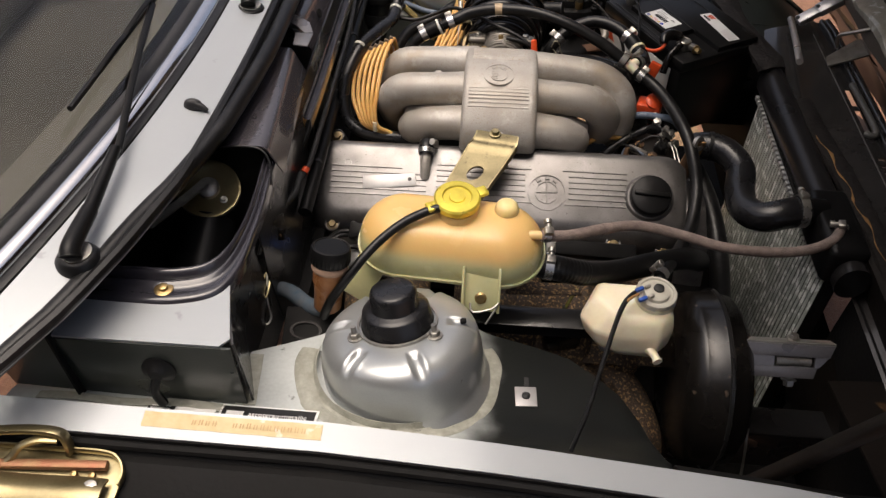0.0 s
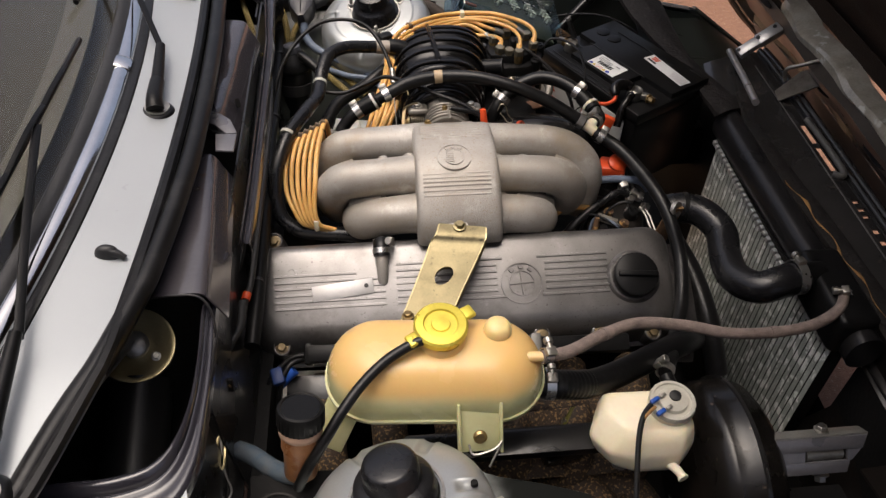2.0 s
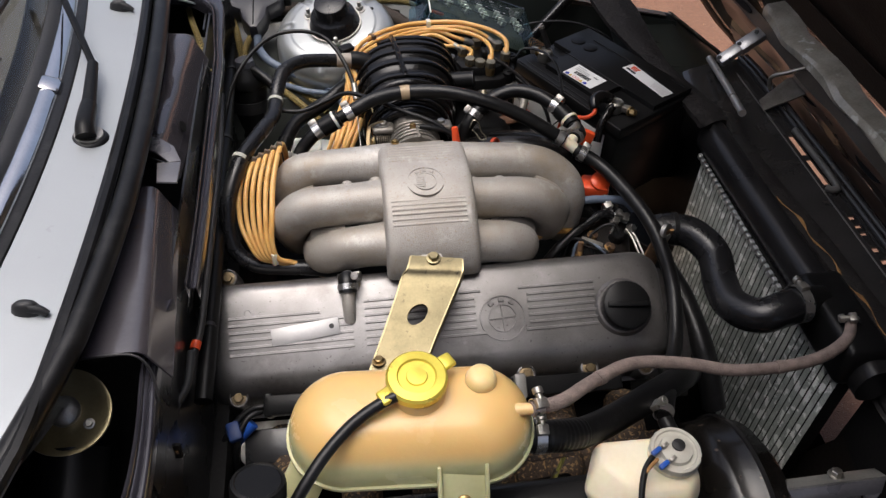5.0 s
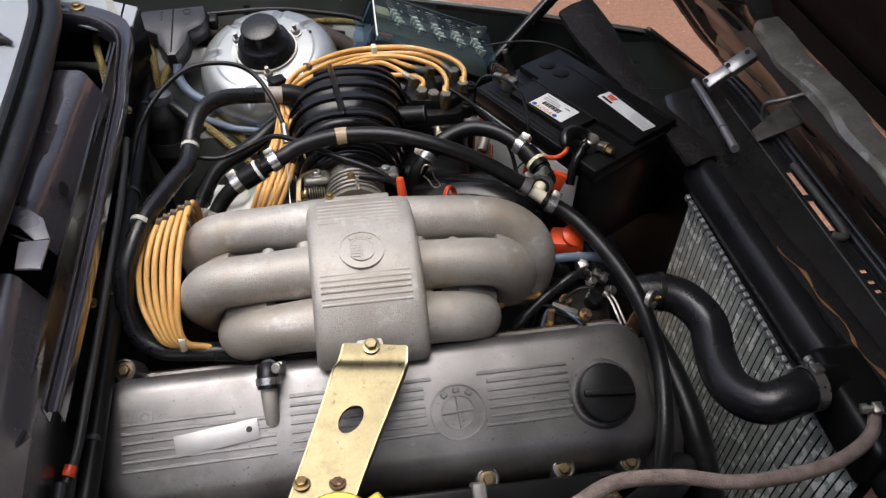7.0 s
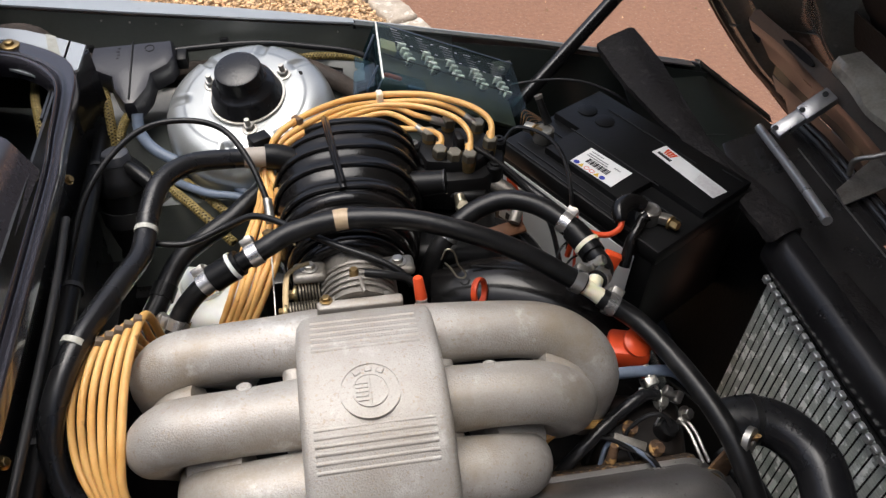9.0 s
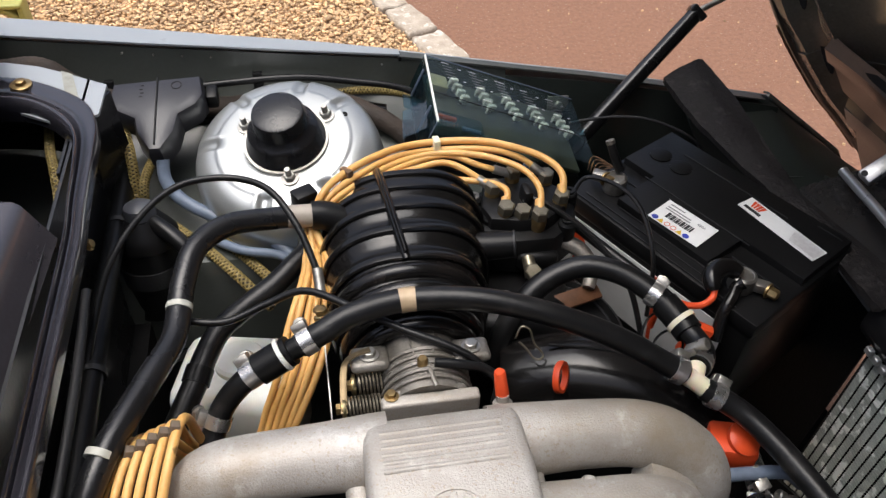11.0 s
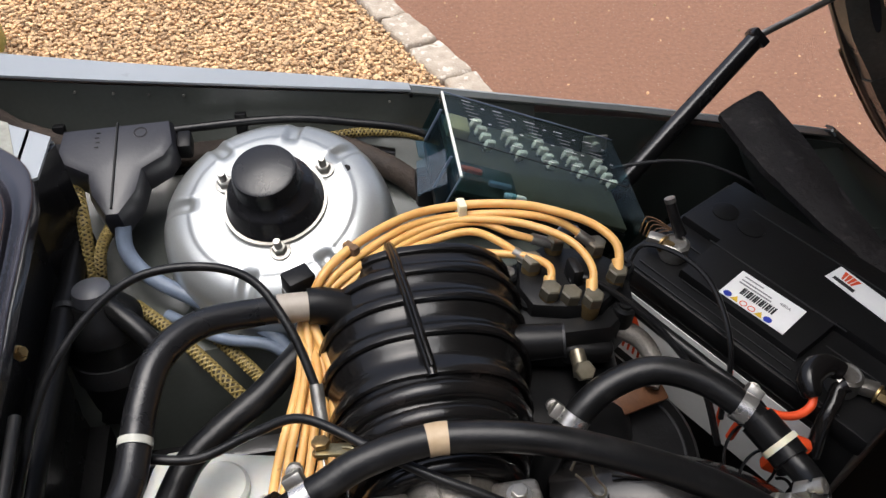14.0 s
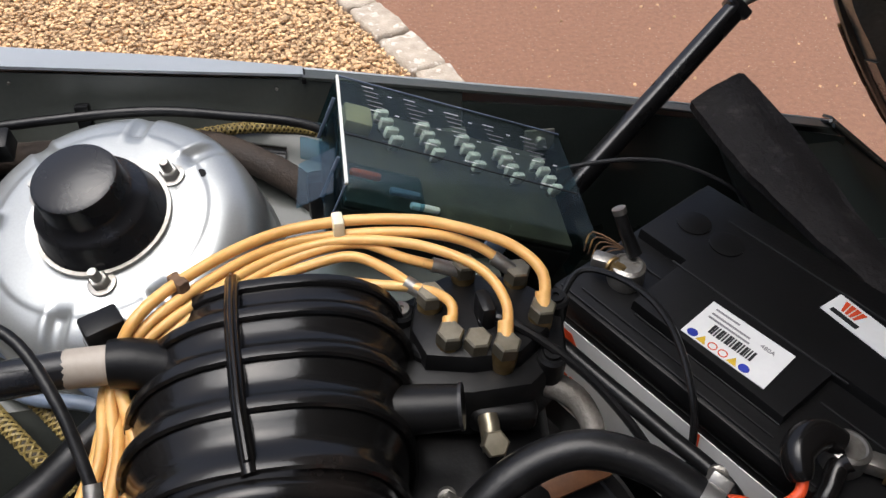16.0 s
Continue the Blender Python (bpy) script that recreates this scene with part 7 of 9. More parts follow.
# black duct with the red ring beside the plenum
du = thing("air_duct", (0.36, 0.15, 0.70), "large smooth black air duct behind the plenum", "duct")
part("duct", sweep([(0.27, 0.215, 0.735), (0.33, 0.20, 0.755), (0.39, 0.175, 0.752), (0.44, 0.14, 0.73), (0.47, 0.10, 0.68)], lambda t: 0.050 - 0.012 * abs(t - 0.5), 26, 6), BLACK_GLOSS, du)
part("seam", sweep([(0.30, 0.212, 0.799), (0.36, 0.190, 0.803), (0.415, 0.160, 0.785)], 0.0016, 6, 5), BLACK_SATIN, du)
rr = solo("red_ring", lathe([(0.0118, -0.003), (0.0150, -0.003), (0.0156, 0.0), (0.0150, 0.003), (0.0118, 0.003), (0.0118, -0.003)], along((0.300, 0.170, 0.803), (1.0, -0.65, 0.40)), 32), RED, "orange-red plastic ring behind the plenum", "ring")
solo("paper_clip_bracket", sweep([(0.266, 0.214, 0.812), (0.272, 0.219, 0.822), (0.280, 0.216, 0.820), (0.284, 0.208, 0.808), (0.291, 0.201, 0.801), (0.288, 0.196, 0.799), (0.281, 0.198, 0.800), (0.275, 0.206, 0.806), (0.269, 0.211, 0.810)], 0.0011, 6, 6), BANJO, "bent steel wire bracket behind the plenum", "wire bracket")

# ---------------------------------------------------------------- fuel distributor and amber lines
fd = thing("fuel_distributor", (0.315, 0.385, 0.76), "black cast fuel distributor crowned with banjo bolts", "fuel distributor")
fo = [(-0.062, -0.02), (-0.05, -0.05), (-0.01, -0.055), (0.03, -0.05), (0.058, -0.022), (0.062, 0.018), (0.035, 0.042), (-0.02, 0.05), (-0.055, 0.03)]
fm = basis((0.315, 0.385, 0.775), (1, -0.12, 0), (0, 0.05, 1))
part("body", slab(fo, 0.045, fm, 0.008), BLACK_SATIN, fd)
part("crown", slab([(x * 0.78, y * 0.78 + 0.004) for x, y in fo], 0.016, fm @ Matrix.Translation((0, 0, 0.044)), 0.006), BLACK_SATIN, fd)
part("front_block", rbox((0.046, 0.020, 0.022), fm @ Matrix.Translation((0.012, -0.050, 0.016)), 0.007, 3), BLACK_SATIN, fd)
part("centre_plug", rbox((0.011, 0.022, 0.024), fm @ Matrix.Translation((0.002, -0.004, 0.066)) @ Matrix.Rotation(radians(10), 4, "Z"), 0.004), BLACK_SATIN, fd)
for x, y in ((0.263, 0.405), (0.275, 0.372), (0.356, 0.352), (0.372, 0.400)):
    lug = part("lug", lathe([(0.010, -0.02), (0.010, 0.0), (0.008, 0.002), (0, 0.002)], along((x, y, 0.826), (0, 0, 1)), 16), BLACK_SATIN, fd)
    part("lug_screw", lathe([(0.0062, 0), (0.006, 0.003), (0.0025, 0.003), (0.0025, 0.001), (0, 0.001)], along((x, y, 0.8275), (0, 0, 1)), 14), ZINC if x < 0.3 else BLACK_SATIN, lug)
BOLTS = [(0.310, 0.423, 0.838), (0.282, 0.400, 0.838), (0.289, 0.366, 0.836), (0.306, 0.360, 0.834), (0.323, 0.352, 0.836), (0.346, 0.414, 0.836), (0.354, 0.378, 0.836)]
for x, y, z in BOLTS:
    bm = lathe([(0.0075, -0.014), (0.0085, -0.006), (0.0085, 0.002), (0.007, 0.004), (0, 0.004)], along((x, y, z - 0.002), (0, 0, 1)), 18)
    bo = part("banjo", bm, BRASS, fd, "brassy banjo union")
    part("banjo_bolt", hexbolt((x, y, z), (0.05, -0.05, 1), 0.0092, 0.013, washer=False), BANJO, bo)
part("lower_union", sweep([(0.309, 0.330, 0.80), (0.309, 0.318, 0.796), (0.309, 0.310, 0.79)], 0.007, 14, 2), BANJO, fd)
part("union_nut", hexbolt((0.309, 0.312, 0.795), (0, -0.5, 0.8), 0.0090, 0.012, washer=False), BANJO, fd)

af = thing("air_flow_housing", (0.32, 0.33, 0.62), "black air flow housing under the fuel distributor", "air flow meter")
part("housing", rbox((0.125, 0.17, 0.13), basis((0.298, 0.345, 0.705), (1, -0.15, 0), (0, 0, 1)), 0.02, 3), BLACK_SATIN, af)
part("lid", lathe([(0, 0.0), (0.072, 0.0), (0.078, -0.006), (0.078, -0.03), (0, -0.03)], along((0.335, 0.262, 0.745), (0.1, -0.25, 1)), 40), BLACK_SATIN, af)
part("lid_band", lathe([(0.060, 0.001), (0.0615, 0.0025), (0.063, 0.001)], along((0.335, 0.262, 0.745), (0.1, -0.25, 1)), 40), RUBBER_GREY, af)
part("rust_plate", rbox((0.070, 0.020, 0.006), basis((0.352, 0.294, 0.766), (1, 0.24, 0), (0, -0.3, 1)), 0.002), mat("orange_brown_plate", (0.13, 0.052, 0.018), 0.55, 0.0, (0.05, 0.022, 0.010), 30, 200, 0.2), af, "rust-brown plate edge")
part("cast_arm", sweep([(0.352, 0.352, 0.80), (0.372, 0.338, 0.795), (0.38, 0.318, 0.785), (0.372, 0.30, 0.775)], lambda t: 0.010 - 0.003 * t, 14, 5), CAST_OLD, af, "stained alloy arm")

TOP = [
    [(0.354, 0.374, 0.842), (0.358, 0.397, 0.858), (0.340, 0.421, 0.865), (0.304, 0.439, 0.870), (0.274, 0.448, 0.872), (0.228, 0.455, 0.870), (0.178, 0.447, 0.870), (0.129, 0.416, 0.872), (0.098, 0.386, 0.868)],
    [(0.344, 0.414, 0.844), (0.319, 0.430, 0.858), (0.281, 0.440, 0.866), (0.227, 0.449, 0.863), (0.177, 0.440, 0.864), (0.132, 0.409, 0.866), (0.101, 0.383, 0.861)],
    [(0.323, 0.354, 0.843), (0.328, 0.376, 0.856), (0.316, 0.404, 0.862), (0.283, 0.428, 0.864), (0.245, 0.440, 0.864), (0.212, 0.444, 0.861), (0.175, 0.433, 0.860), (0.133, 0.403, 0.861), (0.103, 0.380, 0.856)],
    [(0.308, 0.421, 0.843), (0.271, 0.428, 0.854), (0.242, 0.441, 0.860), (0.211, 0.441, 0.858), (0.175, 0.428, 0.856), (0.136, 0.400, 0.857), (0.106, 0.378, 0.851)],
    [(0.280, 0.402, 0.843), (0.257, 0.420, 0.853), (0.233, 0.432, 0.858), (0.203, 0.430, 0.855), (0.172, 0.420, 0.853), (0.138, 0.397, 0.853), (0.108, 0.376, 0.847)],
    [(0.289, 0.368, 0.842), (0.294, 0.386, 0.850), (0.278, 0.404, 0.848), (0.250, 0.414, 0.846), (0.215, 0.420, 0.848), (0.175, 0.413, 0.849), (0.140, 0.393, 0.849), (0.110, 0.374, 0.843)],
]
W_OUT = [(-0.078, 0.120, 0.842), (-0.086, 0.096, 0.840), (-0.092, 0.062, 0.826), (-0.091, 0.032, 0.803), (-0.080, 0.006, 0.788), (-0.066, -0.008, 0.772)]
W_IN = [(-0.028, 0.126, 0.868), (-0.034, 0.094, 0.867), (-0.041, 0.062, 0.851), (-0.045, 0.020, 0.826), (-0.048, -0.004, 0.797), (-0.042, -0.013, 0.774)]
for k, t in enumerate(TOP):
    f = k / 5
    fan = [(0.086 - 0.002 * k + 0.003 * (k % 2), 0.366, 0.844 - 0.006 * (k % 3)), (0.097 - 0.0050 * k, 0.318, 0.830 - 0.005 * (k % 2)), (0.094 - 0.0082 * k, 0.256, 0.818 - 0.004 * (k % 2)), (0.080 - 0.0072 * k, 0.218, 0.802 + 0.004 * (k % 2)), (0.062 - 0.0068 * k, 0.192, 0.778),
           (0.040 - 0.0060 * k, 0.168, 0.756), (0.004 - 0.0100 * k, 0.155, 0.758), (-0.022 - 0.0098 * k, 0.150, 0.800), (-0.026 - 0.0098 * k, 0.143, 0.846 - 0.004 * k)]
    loop = [tuple(Vector(a) * (1 - f) + Vector(b) * f) for a, b in zip(W_IN, W_OUT)]
    tail = [(-0.02 - 0.012 * f, -0.008, 0.757), (0.02, -0.016, 0.735)]
    ln = thing("fuel_line", t[0], "amber plastic injector fuel line looped round the runners", "fuel line", "fuel lines")
    part("tube", sweep(t + fan + loop + tail, 0.0036 if k else 0.0040, 10, 6), FUEL_LINE, ln)
    e0 = Vector(t[0])
    e1 = Vector(t[1])
    part("sleeve", sweep([e0, e0 + (e1 - e0) * 0.55], 0.0052, 10, 1, smooth=False), ZINC if k in (1, 3, 4) else FUEL_LINE, ln)
for at, ax, mt, lab in (((0.227, 0.452, 0.866), (1, 0.05, 0), IVORY, "clear plastic clip on the fuel lines"), ((0.124, 0.411, 0.866), (0.75, 0.6, 0), RUST, "brown clip on the fuel lines"),
                        ((-0.048, -0.010, 0.774), (1, 0.3, 0.2), IVORY, "amber clip under the fuel line loops")):
    e = thing("line_clip", at, lab, "clip", "line clips")
    part("clip", rbox((0.008, 0.015, 0.020), basis(at, ax, (0, 0.1, 1)), 0.002), mt, e)
CLIP_BROWN = mat("brown_grey_clip", (0.16, 0.12, 0.085), 0.5, 0.0, (0.09, 0.07, 0.05), 40, 200, 0.1)
bk = thing("cable_plug", (0.078, 0.392, 0.853), "black square plug on a metal clip", "plug")
part("plug", rbox((0.024, 0.018, 0.020), basis((0.078, 0.393, 0.857), (1, 0.5, 0), (0, 0, 1)), 0.002), BLACK_SATIN, bk)
part("clip", rbox((0.028, 0.022, 0.008), basis((0.080, 0.391, 0.848), (1, 0.5, 0), (0, 0, 1)), 0.002), ZINC, bk)
for k in range(5):
    s = solo("line_clip", rbox((0.007, 0.008, 0.010), basis((-0.031 - 0.0095 * k, 0.120 - 0.001 * k, 0.871 - 0.005 * k), (1, 0, -0.6), (0.4, 0.3, 1)), 0.001), CLIP_BROWN, "small dark clip on a fuel line loop", "clip", "line clips")

# ---------------------------------------------------------------- hoses over the engine
ar = thing("breather_hose", (0.22, 0.19, 0.86), "long black arched air hose over the throttle", "hose")
part("hose", sweep([(0.066, 0.189, 0.868), (0.085, 0.194, 0.876), (0.113, 0.203, 0.885), (0.161, 0.209, 0.890), (0.225, 0.197, 0.893), (0.286, 0.178, 0.884), (0.341, 0.160, 0.865), (0.385, 0.142, 0.843), (0.400, 0.136, 0.835)], 0.0106, 18, 6), RUBBER, ar)
part("marker", sweep([(0.154, 0.2087, 0.8894), (0.161, 0.209, 0.8900), (0.168, 0.2086, 0.8904)], 0.0110, 20, 3), mat("tan_tape", (0.48, 0.37, 0.24), 0.5, 0.0, (0.38, 0.28, 0.17), 60, 200, 0.1), ar, "tan tape marker")
part("lower_hose", sweep([(0.418, 0.127, 0.822), (0.452, 0.099, 0.810), (0.476, 0.050, 0.803), (0.494, -0.010, 0.796), (0.505, -0.055, 0.778), (0.512, -0.105, 0.745), (0.499, -0.169, 0.722), (0.470, -0.232, 0.722), (0.436, -0.296, 0.742), (0.428, -0.312, 0.745)], 0.0106, 18, 6), RUBBER, ar)
part("tee", sweep([(0.396, 0.138, 0.836), (0.409, 0.132, 0.829), (0.424, 0.122, 0.820)], 0.0088, 14, 3), IVORY, ar, "cream plastic tee piece")
part("tee_branch", sweep([(0.409, 0.132, 0.829), (0.418, 0.146, 0.829)], 0.0084, 14, 2), IVORY, ar, "cream plastic tee piece")
part("valve_body", sweep([(0.030, 0.181, 0.852), (0.050, 0.186, 0.861)], 0.0142, 18, 2), BLACK_SATIN, ar, "black check valve")
part("valve_neck", sweep([(0.046, 0.185, 0.860), (0.058, 0.1875, 0.8645), (0.072, 0.191, 0.871)], 0.0096, 16, 2), BLACK_SATIN, ar)
part("valve_cap", sweep([(0.0535, 0.187, 0.8625), (0.0585, 0.188, 0.865)], 0.0136, 18, 1), BLACK_SATIN, ar)
part("valve_ring", sweep([(0.0500, 0.1860, 0.8612), (0.0535, 0.187, 0.8628)], 0.0150, 20, 1), WHITE_PL, ar, "white ring of the valve")
part("elbow", sweep([(0.038, 0.183, 0.855), (0.016, 0.177, 0.843), (-0.004, 0.168, 0.822), (-0.016, 0.150, 0.800), (-0.02, 0.12, 0.79)], 0.0104, 16, 5), RUBBER, ar)
for c, ax, r, sc in (((0.073, 0.191, 0.871), (0.9, 0.25, 0.35), 0.0134, (-0.3, 0.8, 0.8)), ((0.024, 0.180, 0.849), (0.85, 0.25, 0.45), 0.0134, (-0.4, 0.8, 0.7)), ((-0.010, 0.162, 0.812), (0.4, 0.6, 0.7), 0.0130, (-0.8, 0.2, 0.6)),
                     ((0.394, 0.139, 0.838), (0.85, -0.35, -0.4), 0.0136, (0.4, 0.8, 0.3)), ((0.428, 0.120, 0.818), (0.8, -0.5, -0.3), 0.0136, (0.5, 0.7, 0.6)), ((0.429, 0.306 - 0.612, 0.7445), (-0.5, -0.8, 0.1), 0.0136, (-0.8, 0.5, 0.6))):
    band_clamp(Vector(c), ax, r * 0.84, 0.0115, sc)
uh = thing("idle_air_hose", (0.35, 0.26, 0.80), "black curved idle air hose with a white band", "hose")
part("hose", sweep([(0.250, 0.232, 0.740), (0.265, 0.247, 0.785), (0.285, 0.261, 0.808), (0.313, 0.274, 0.824), (0.349, 0.277, 0.835), (0.382, 0.263, 0.836), (0.407, 0.240, 0.831), (0.424, 0.215, 0.823)], 0.0116, 18, 6), RUBBER, uh)
part("valve", sweep([(0.418, 0.226, 0.826), (0.428, 0.205, 0.821), (0.432, 0.192, 0.819)], 0.0142, 18, 2), BLACK_SATIN, uh)
part("elbow", sweep([(0.430, 0.198, 0.820), (0.436, 0.178, 0.820), (0.432, 0.160, 0.824), (0.419, 0.146, 0.828)], 0.0108, 16, 5), RUBBER, uh)
part("white_band", sweep([(0.4275, 0.207, 0.8215), (0.4295, 0.2025, 0.8205)], 0.0155, 22, 1), IVORY, uh, "cream plastic band")
for c, ax, r, sc in (((0.411, 0.236, 0.829), (0.7, -0.7, -0.2), 0.0144, (0.5, 0.6, 0.7)), ((0.282, 0.259, 0.806), (0.6, 0.45, 0.6), 0.0144, (-0.5, 0.6, 0.5)), ((0.424, 0.152, 0.826), (-0.6, -0.7, 0.2), 0.0134, (-0.6, 0.5, 0.7))):
    band_clamp(Vector(c), ax, r * 0.84, 0.0115, sc)
lhz = thing("breather_pipe_hose", (-0.05, 0.25, 0.82), "smooth black breather hose curling round the runners", "hose")
LH = [(0.062, 0.3655, 0.857), (0.046, 0.362, 0.860), (0.003, 0.349, 0.868), (-0.025, 0.320, 0.870), (-0.036, 0.286, 0.862), (-0.040, 0.261, 0.853), (-0.044, 0.224, 0.850), (-0.060, 0.179, 0.855), (-0.086, 0.112, 0.856), (-0.104, 0.063, 0.834), (-0.110, 0.036, 0.803), (-0.102, 0.012, 0.772), (-0.078, -0.002, 0.756), (-0.045, -0.004, 0.748), (0.000, -0.012, 0.750), (0.035, -0.030, 0.758), (0.049, -0.050, 0.764), (0.0522, -0.066, 0.776), (0.0525, -0.073, 0.786)]
part("hose", sweep(LH, 0.0114, 20, 6), HOSE_SHEEN, lhz)
part("tan_stub", sweep([(0.085, 0.366, 0.856), (0.060, 0.3655, 0.857)], 0.0120, 16, 1), mat("tan_plastic", (0.36, 0.32, 0.27), 0.45, 0.0, (0.26, 0.22, 0.18), 20, 200, 0.06), lhz, "tan plastic joining stub")
part("zip_band", sweep([(-0.0397, 0.2625, 0.854), (-0.0402, 0.257, 0.8528)], 0.0120, 20, 1), BAND_GREY, lhz, "pale grey plastic band")
part("zip_band", sweep([(-0.0868, 0.115, 0.858), (-0.0887, 0.1095, 0.857)], 0.0120, 20, 1), BAND_GREY, lhz, "pale grey plastic band")
band_clamp(Vector((0.0525, -0.074, 0.789)), VM.to_3x3() @ Vector((0, 1, 0.15)), 0.0120, 0.011, (0.9, 0, 0.4))
dk = thing("drain_hose", (0.0, 0.25, 0.80), "black hose dropping behind the runners", "hose")
part("hose", sweep([(0.078, 0.374, 0.815), (0.076, 0.352, 0.820), (0.060, 0.333, 0.818), (0.040, 0.317, 0.810), (0.010, 0.296, 0.803), (-0.013, 0.274, 0.800), (-0.026, 0.248, 0.796), (-0.034, 0.226, 0.790), (-0.046, 0.203, 0.780), (-0.058, 0.180, 0.768)], 0.0115, 16, 6), RUBBER, dk)
part("collar", sweep([(-0.031, 0.236, 0.793), (-0.036, 0.222, 0.788)], 0.0132, 18, 1), BLACK_SATIN, dk, "moulded black collar")
cb = thing("throttle_cable", (0.0, 0.33, 0.85), "thin black throttle cable in a high arch", "cable")
part("sheath", sweep([(-0.128, -0.02, 0.80), (-0.132, 0.10, 0.79), (-0.136, 0.20, 0.785), (-0.130, 0.245, 0.805), (-0.122, 0.272, 0.828), (-0.106, 0.309, 0.862), (-0.077, 0.342, 0.890), (-0.038, 0.363, 0.910), (0.009, 0.364, 0.915), (0.046, 0.354, 0.905), (0.071, 0.319, 0.885), (0.086, 0.281, 0.858)], 0.0034, 10, 6), RUBBER, cb)
part("ferrule", sweep([(0.0855, 0.285, 0.861), (0.087, 0.262, 0.846)], 0.0050, 12, 1), ZINC, cb, "crimped steel ferrule")
part("inner_cable", sweep([(-0.036, 0.256, 0.838), (0.0, 0.251, 0.838), (0.04, 0.258, 0.850), (0.075, 0.255, 0.864), (0.120, 0.221, 0.868), (0.157, 0.197, 0.864), (0.190, 0.181, 0.858), (0.213, 0.169, 0.850), (0.226, 0.158, 0.838)], 0.0036, 10, 6), RUBBER, cb)
ft = thing("pipe_fitting", (0.505, -0.03, 0.74), "rusty steel pipe bracket at the cover's front corner", "bracket")
part("plate", sweep([(0.500, -0.036, 0.705), (0.506, -0.034, 0.74), (0.512, -0.036, 0.775), (0.514, -0.038, 0.795)], 1.0, res=4, shape=oval(0.026, 0.005, 12, 3), up=(0, -1, 0.2)), RUST, ft)
part("eye", lathe([(0.006, -0.003), (0.013, -0.003), (0.013, 0.003), (0.006, 0.003), (0.006, -0.003)], along((0.514, -0.040, 0.792), (0.6, -0.7, 0.3)), 20), ZINC, ft)

# ---------------------------------------------------------------- things at the far side
tc = thing("cable_connector", (-0.08, 0.58, 0.80), "grey-black plastic cable connector shaped like a funnel", "connector")
def funnel(s):
    return [(-0.053 * s, 0.048), (0.050 * s, 0.052), (0.054 * s, 0.020), (0.046 * s, 0.004), (0.026 * s, -0.010), (0.022 * s, -0.035), (0.007 * s, -0.062), (-0.007 * s, -0.062), (-0.022 * s, -0.035), (-0.026 * s, -0.012), (-0.048 * s, 0.002), (-0.056 * s, 0.018)]
cm = basis((-0.084, 0.572, 0.842), (1, 0.0, -0.02), (-0.02, -0.22, 1))
part("housing", slab(funnel(1.0), 0.034, cm @ Matrix.Translation((0, 0, -0.012)), 0.009), mat("grey_black_plastic", (0.027, 0.027, 0.032), 0.30, 0.0, (0.019, 0.019, 0.023), 18, 260, 0.08), tc)
part("seam", sweep([cm @ Vector((0, y, 0.0225)) for y in (0.049, 0.0, -0.055)], 0.0012, 6, 1, smooth=False), BLACK_SATIN, tc)
for k in range(4):
    part("moulded_mark", rbox((0.004, 0.0012, 0.0006), cm @ Matrix.Translation((-0.018 + 0.001 * (k % 2), 0.020 + 0.006 * k, 0.0222)), 0), BLACK_SATIN, tc)
part("moulded_mark", lathe([(0.0052, 0), (0.0064, 0), (0.0064, 0.0007), (0.0052, 0.0007), (0.0052, 0)], cm @ Matrix.Translation((0.022, 0.035, 0.0218)), 20), BLACK_SATIN, tc)
part("latch", rbox((0.014, 0.022, 0.02), cm @ Matrix.Translation((-0.062, 0.03, 0.0)), 0.003), BLACK_SATIN, tc)
part("latch", rbox((0.014, 0.022, 0.02), cm @ Matrix.Translation((0.060, 0.034, 0.0)), 0.003), BLACK_SATIN, tc)
solo("grey_cable", sweep([(-0.080, 0.515, 0.828), (-0.079, 0.500, 0.808), (-0.060, 0.482, 0.790), (-0.015, 0.455, 0.778), (0.045, 0.420, 0.765), (0.075, 0.38, 0.74)], 0.0075, 12, 6), BLUE_WIRE, "blue-grey cable from the connector", "cable")
solo("grey_cable", sweep([(-0.05, 0.46, 0.76), (0.0, 0.42, 0.765), (0.05, 0.405, 0.76), (0.09, 0.37, 0.73)], 0.0055, 10, 6), BLUE_WIRE, "thin blue-grey cable below the connector", "cable")
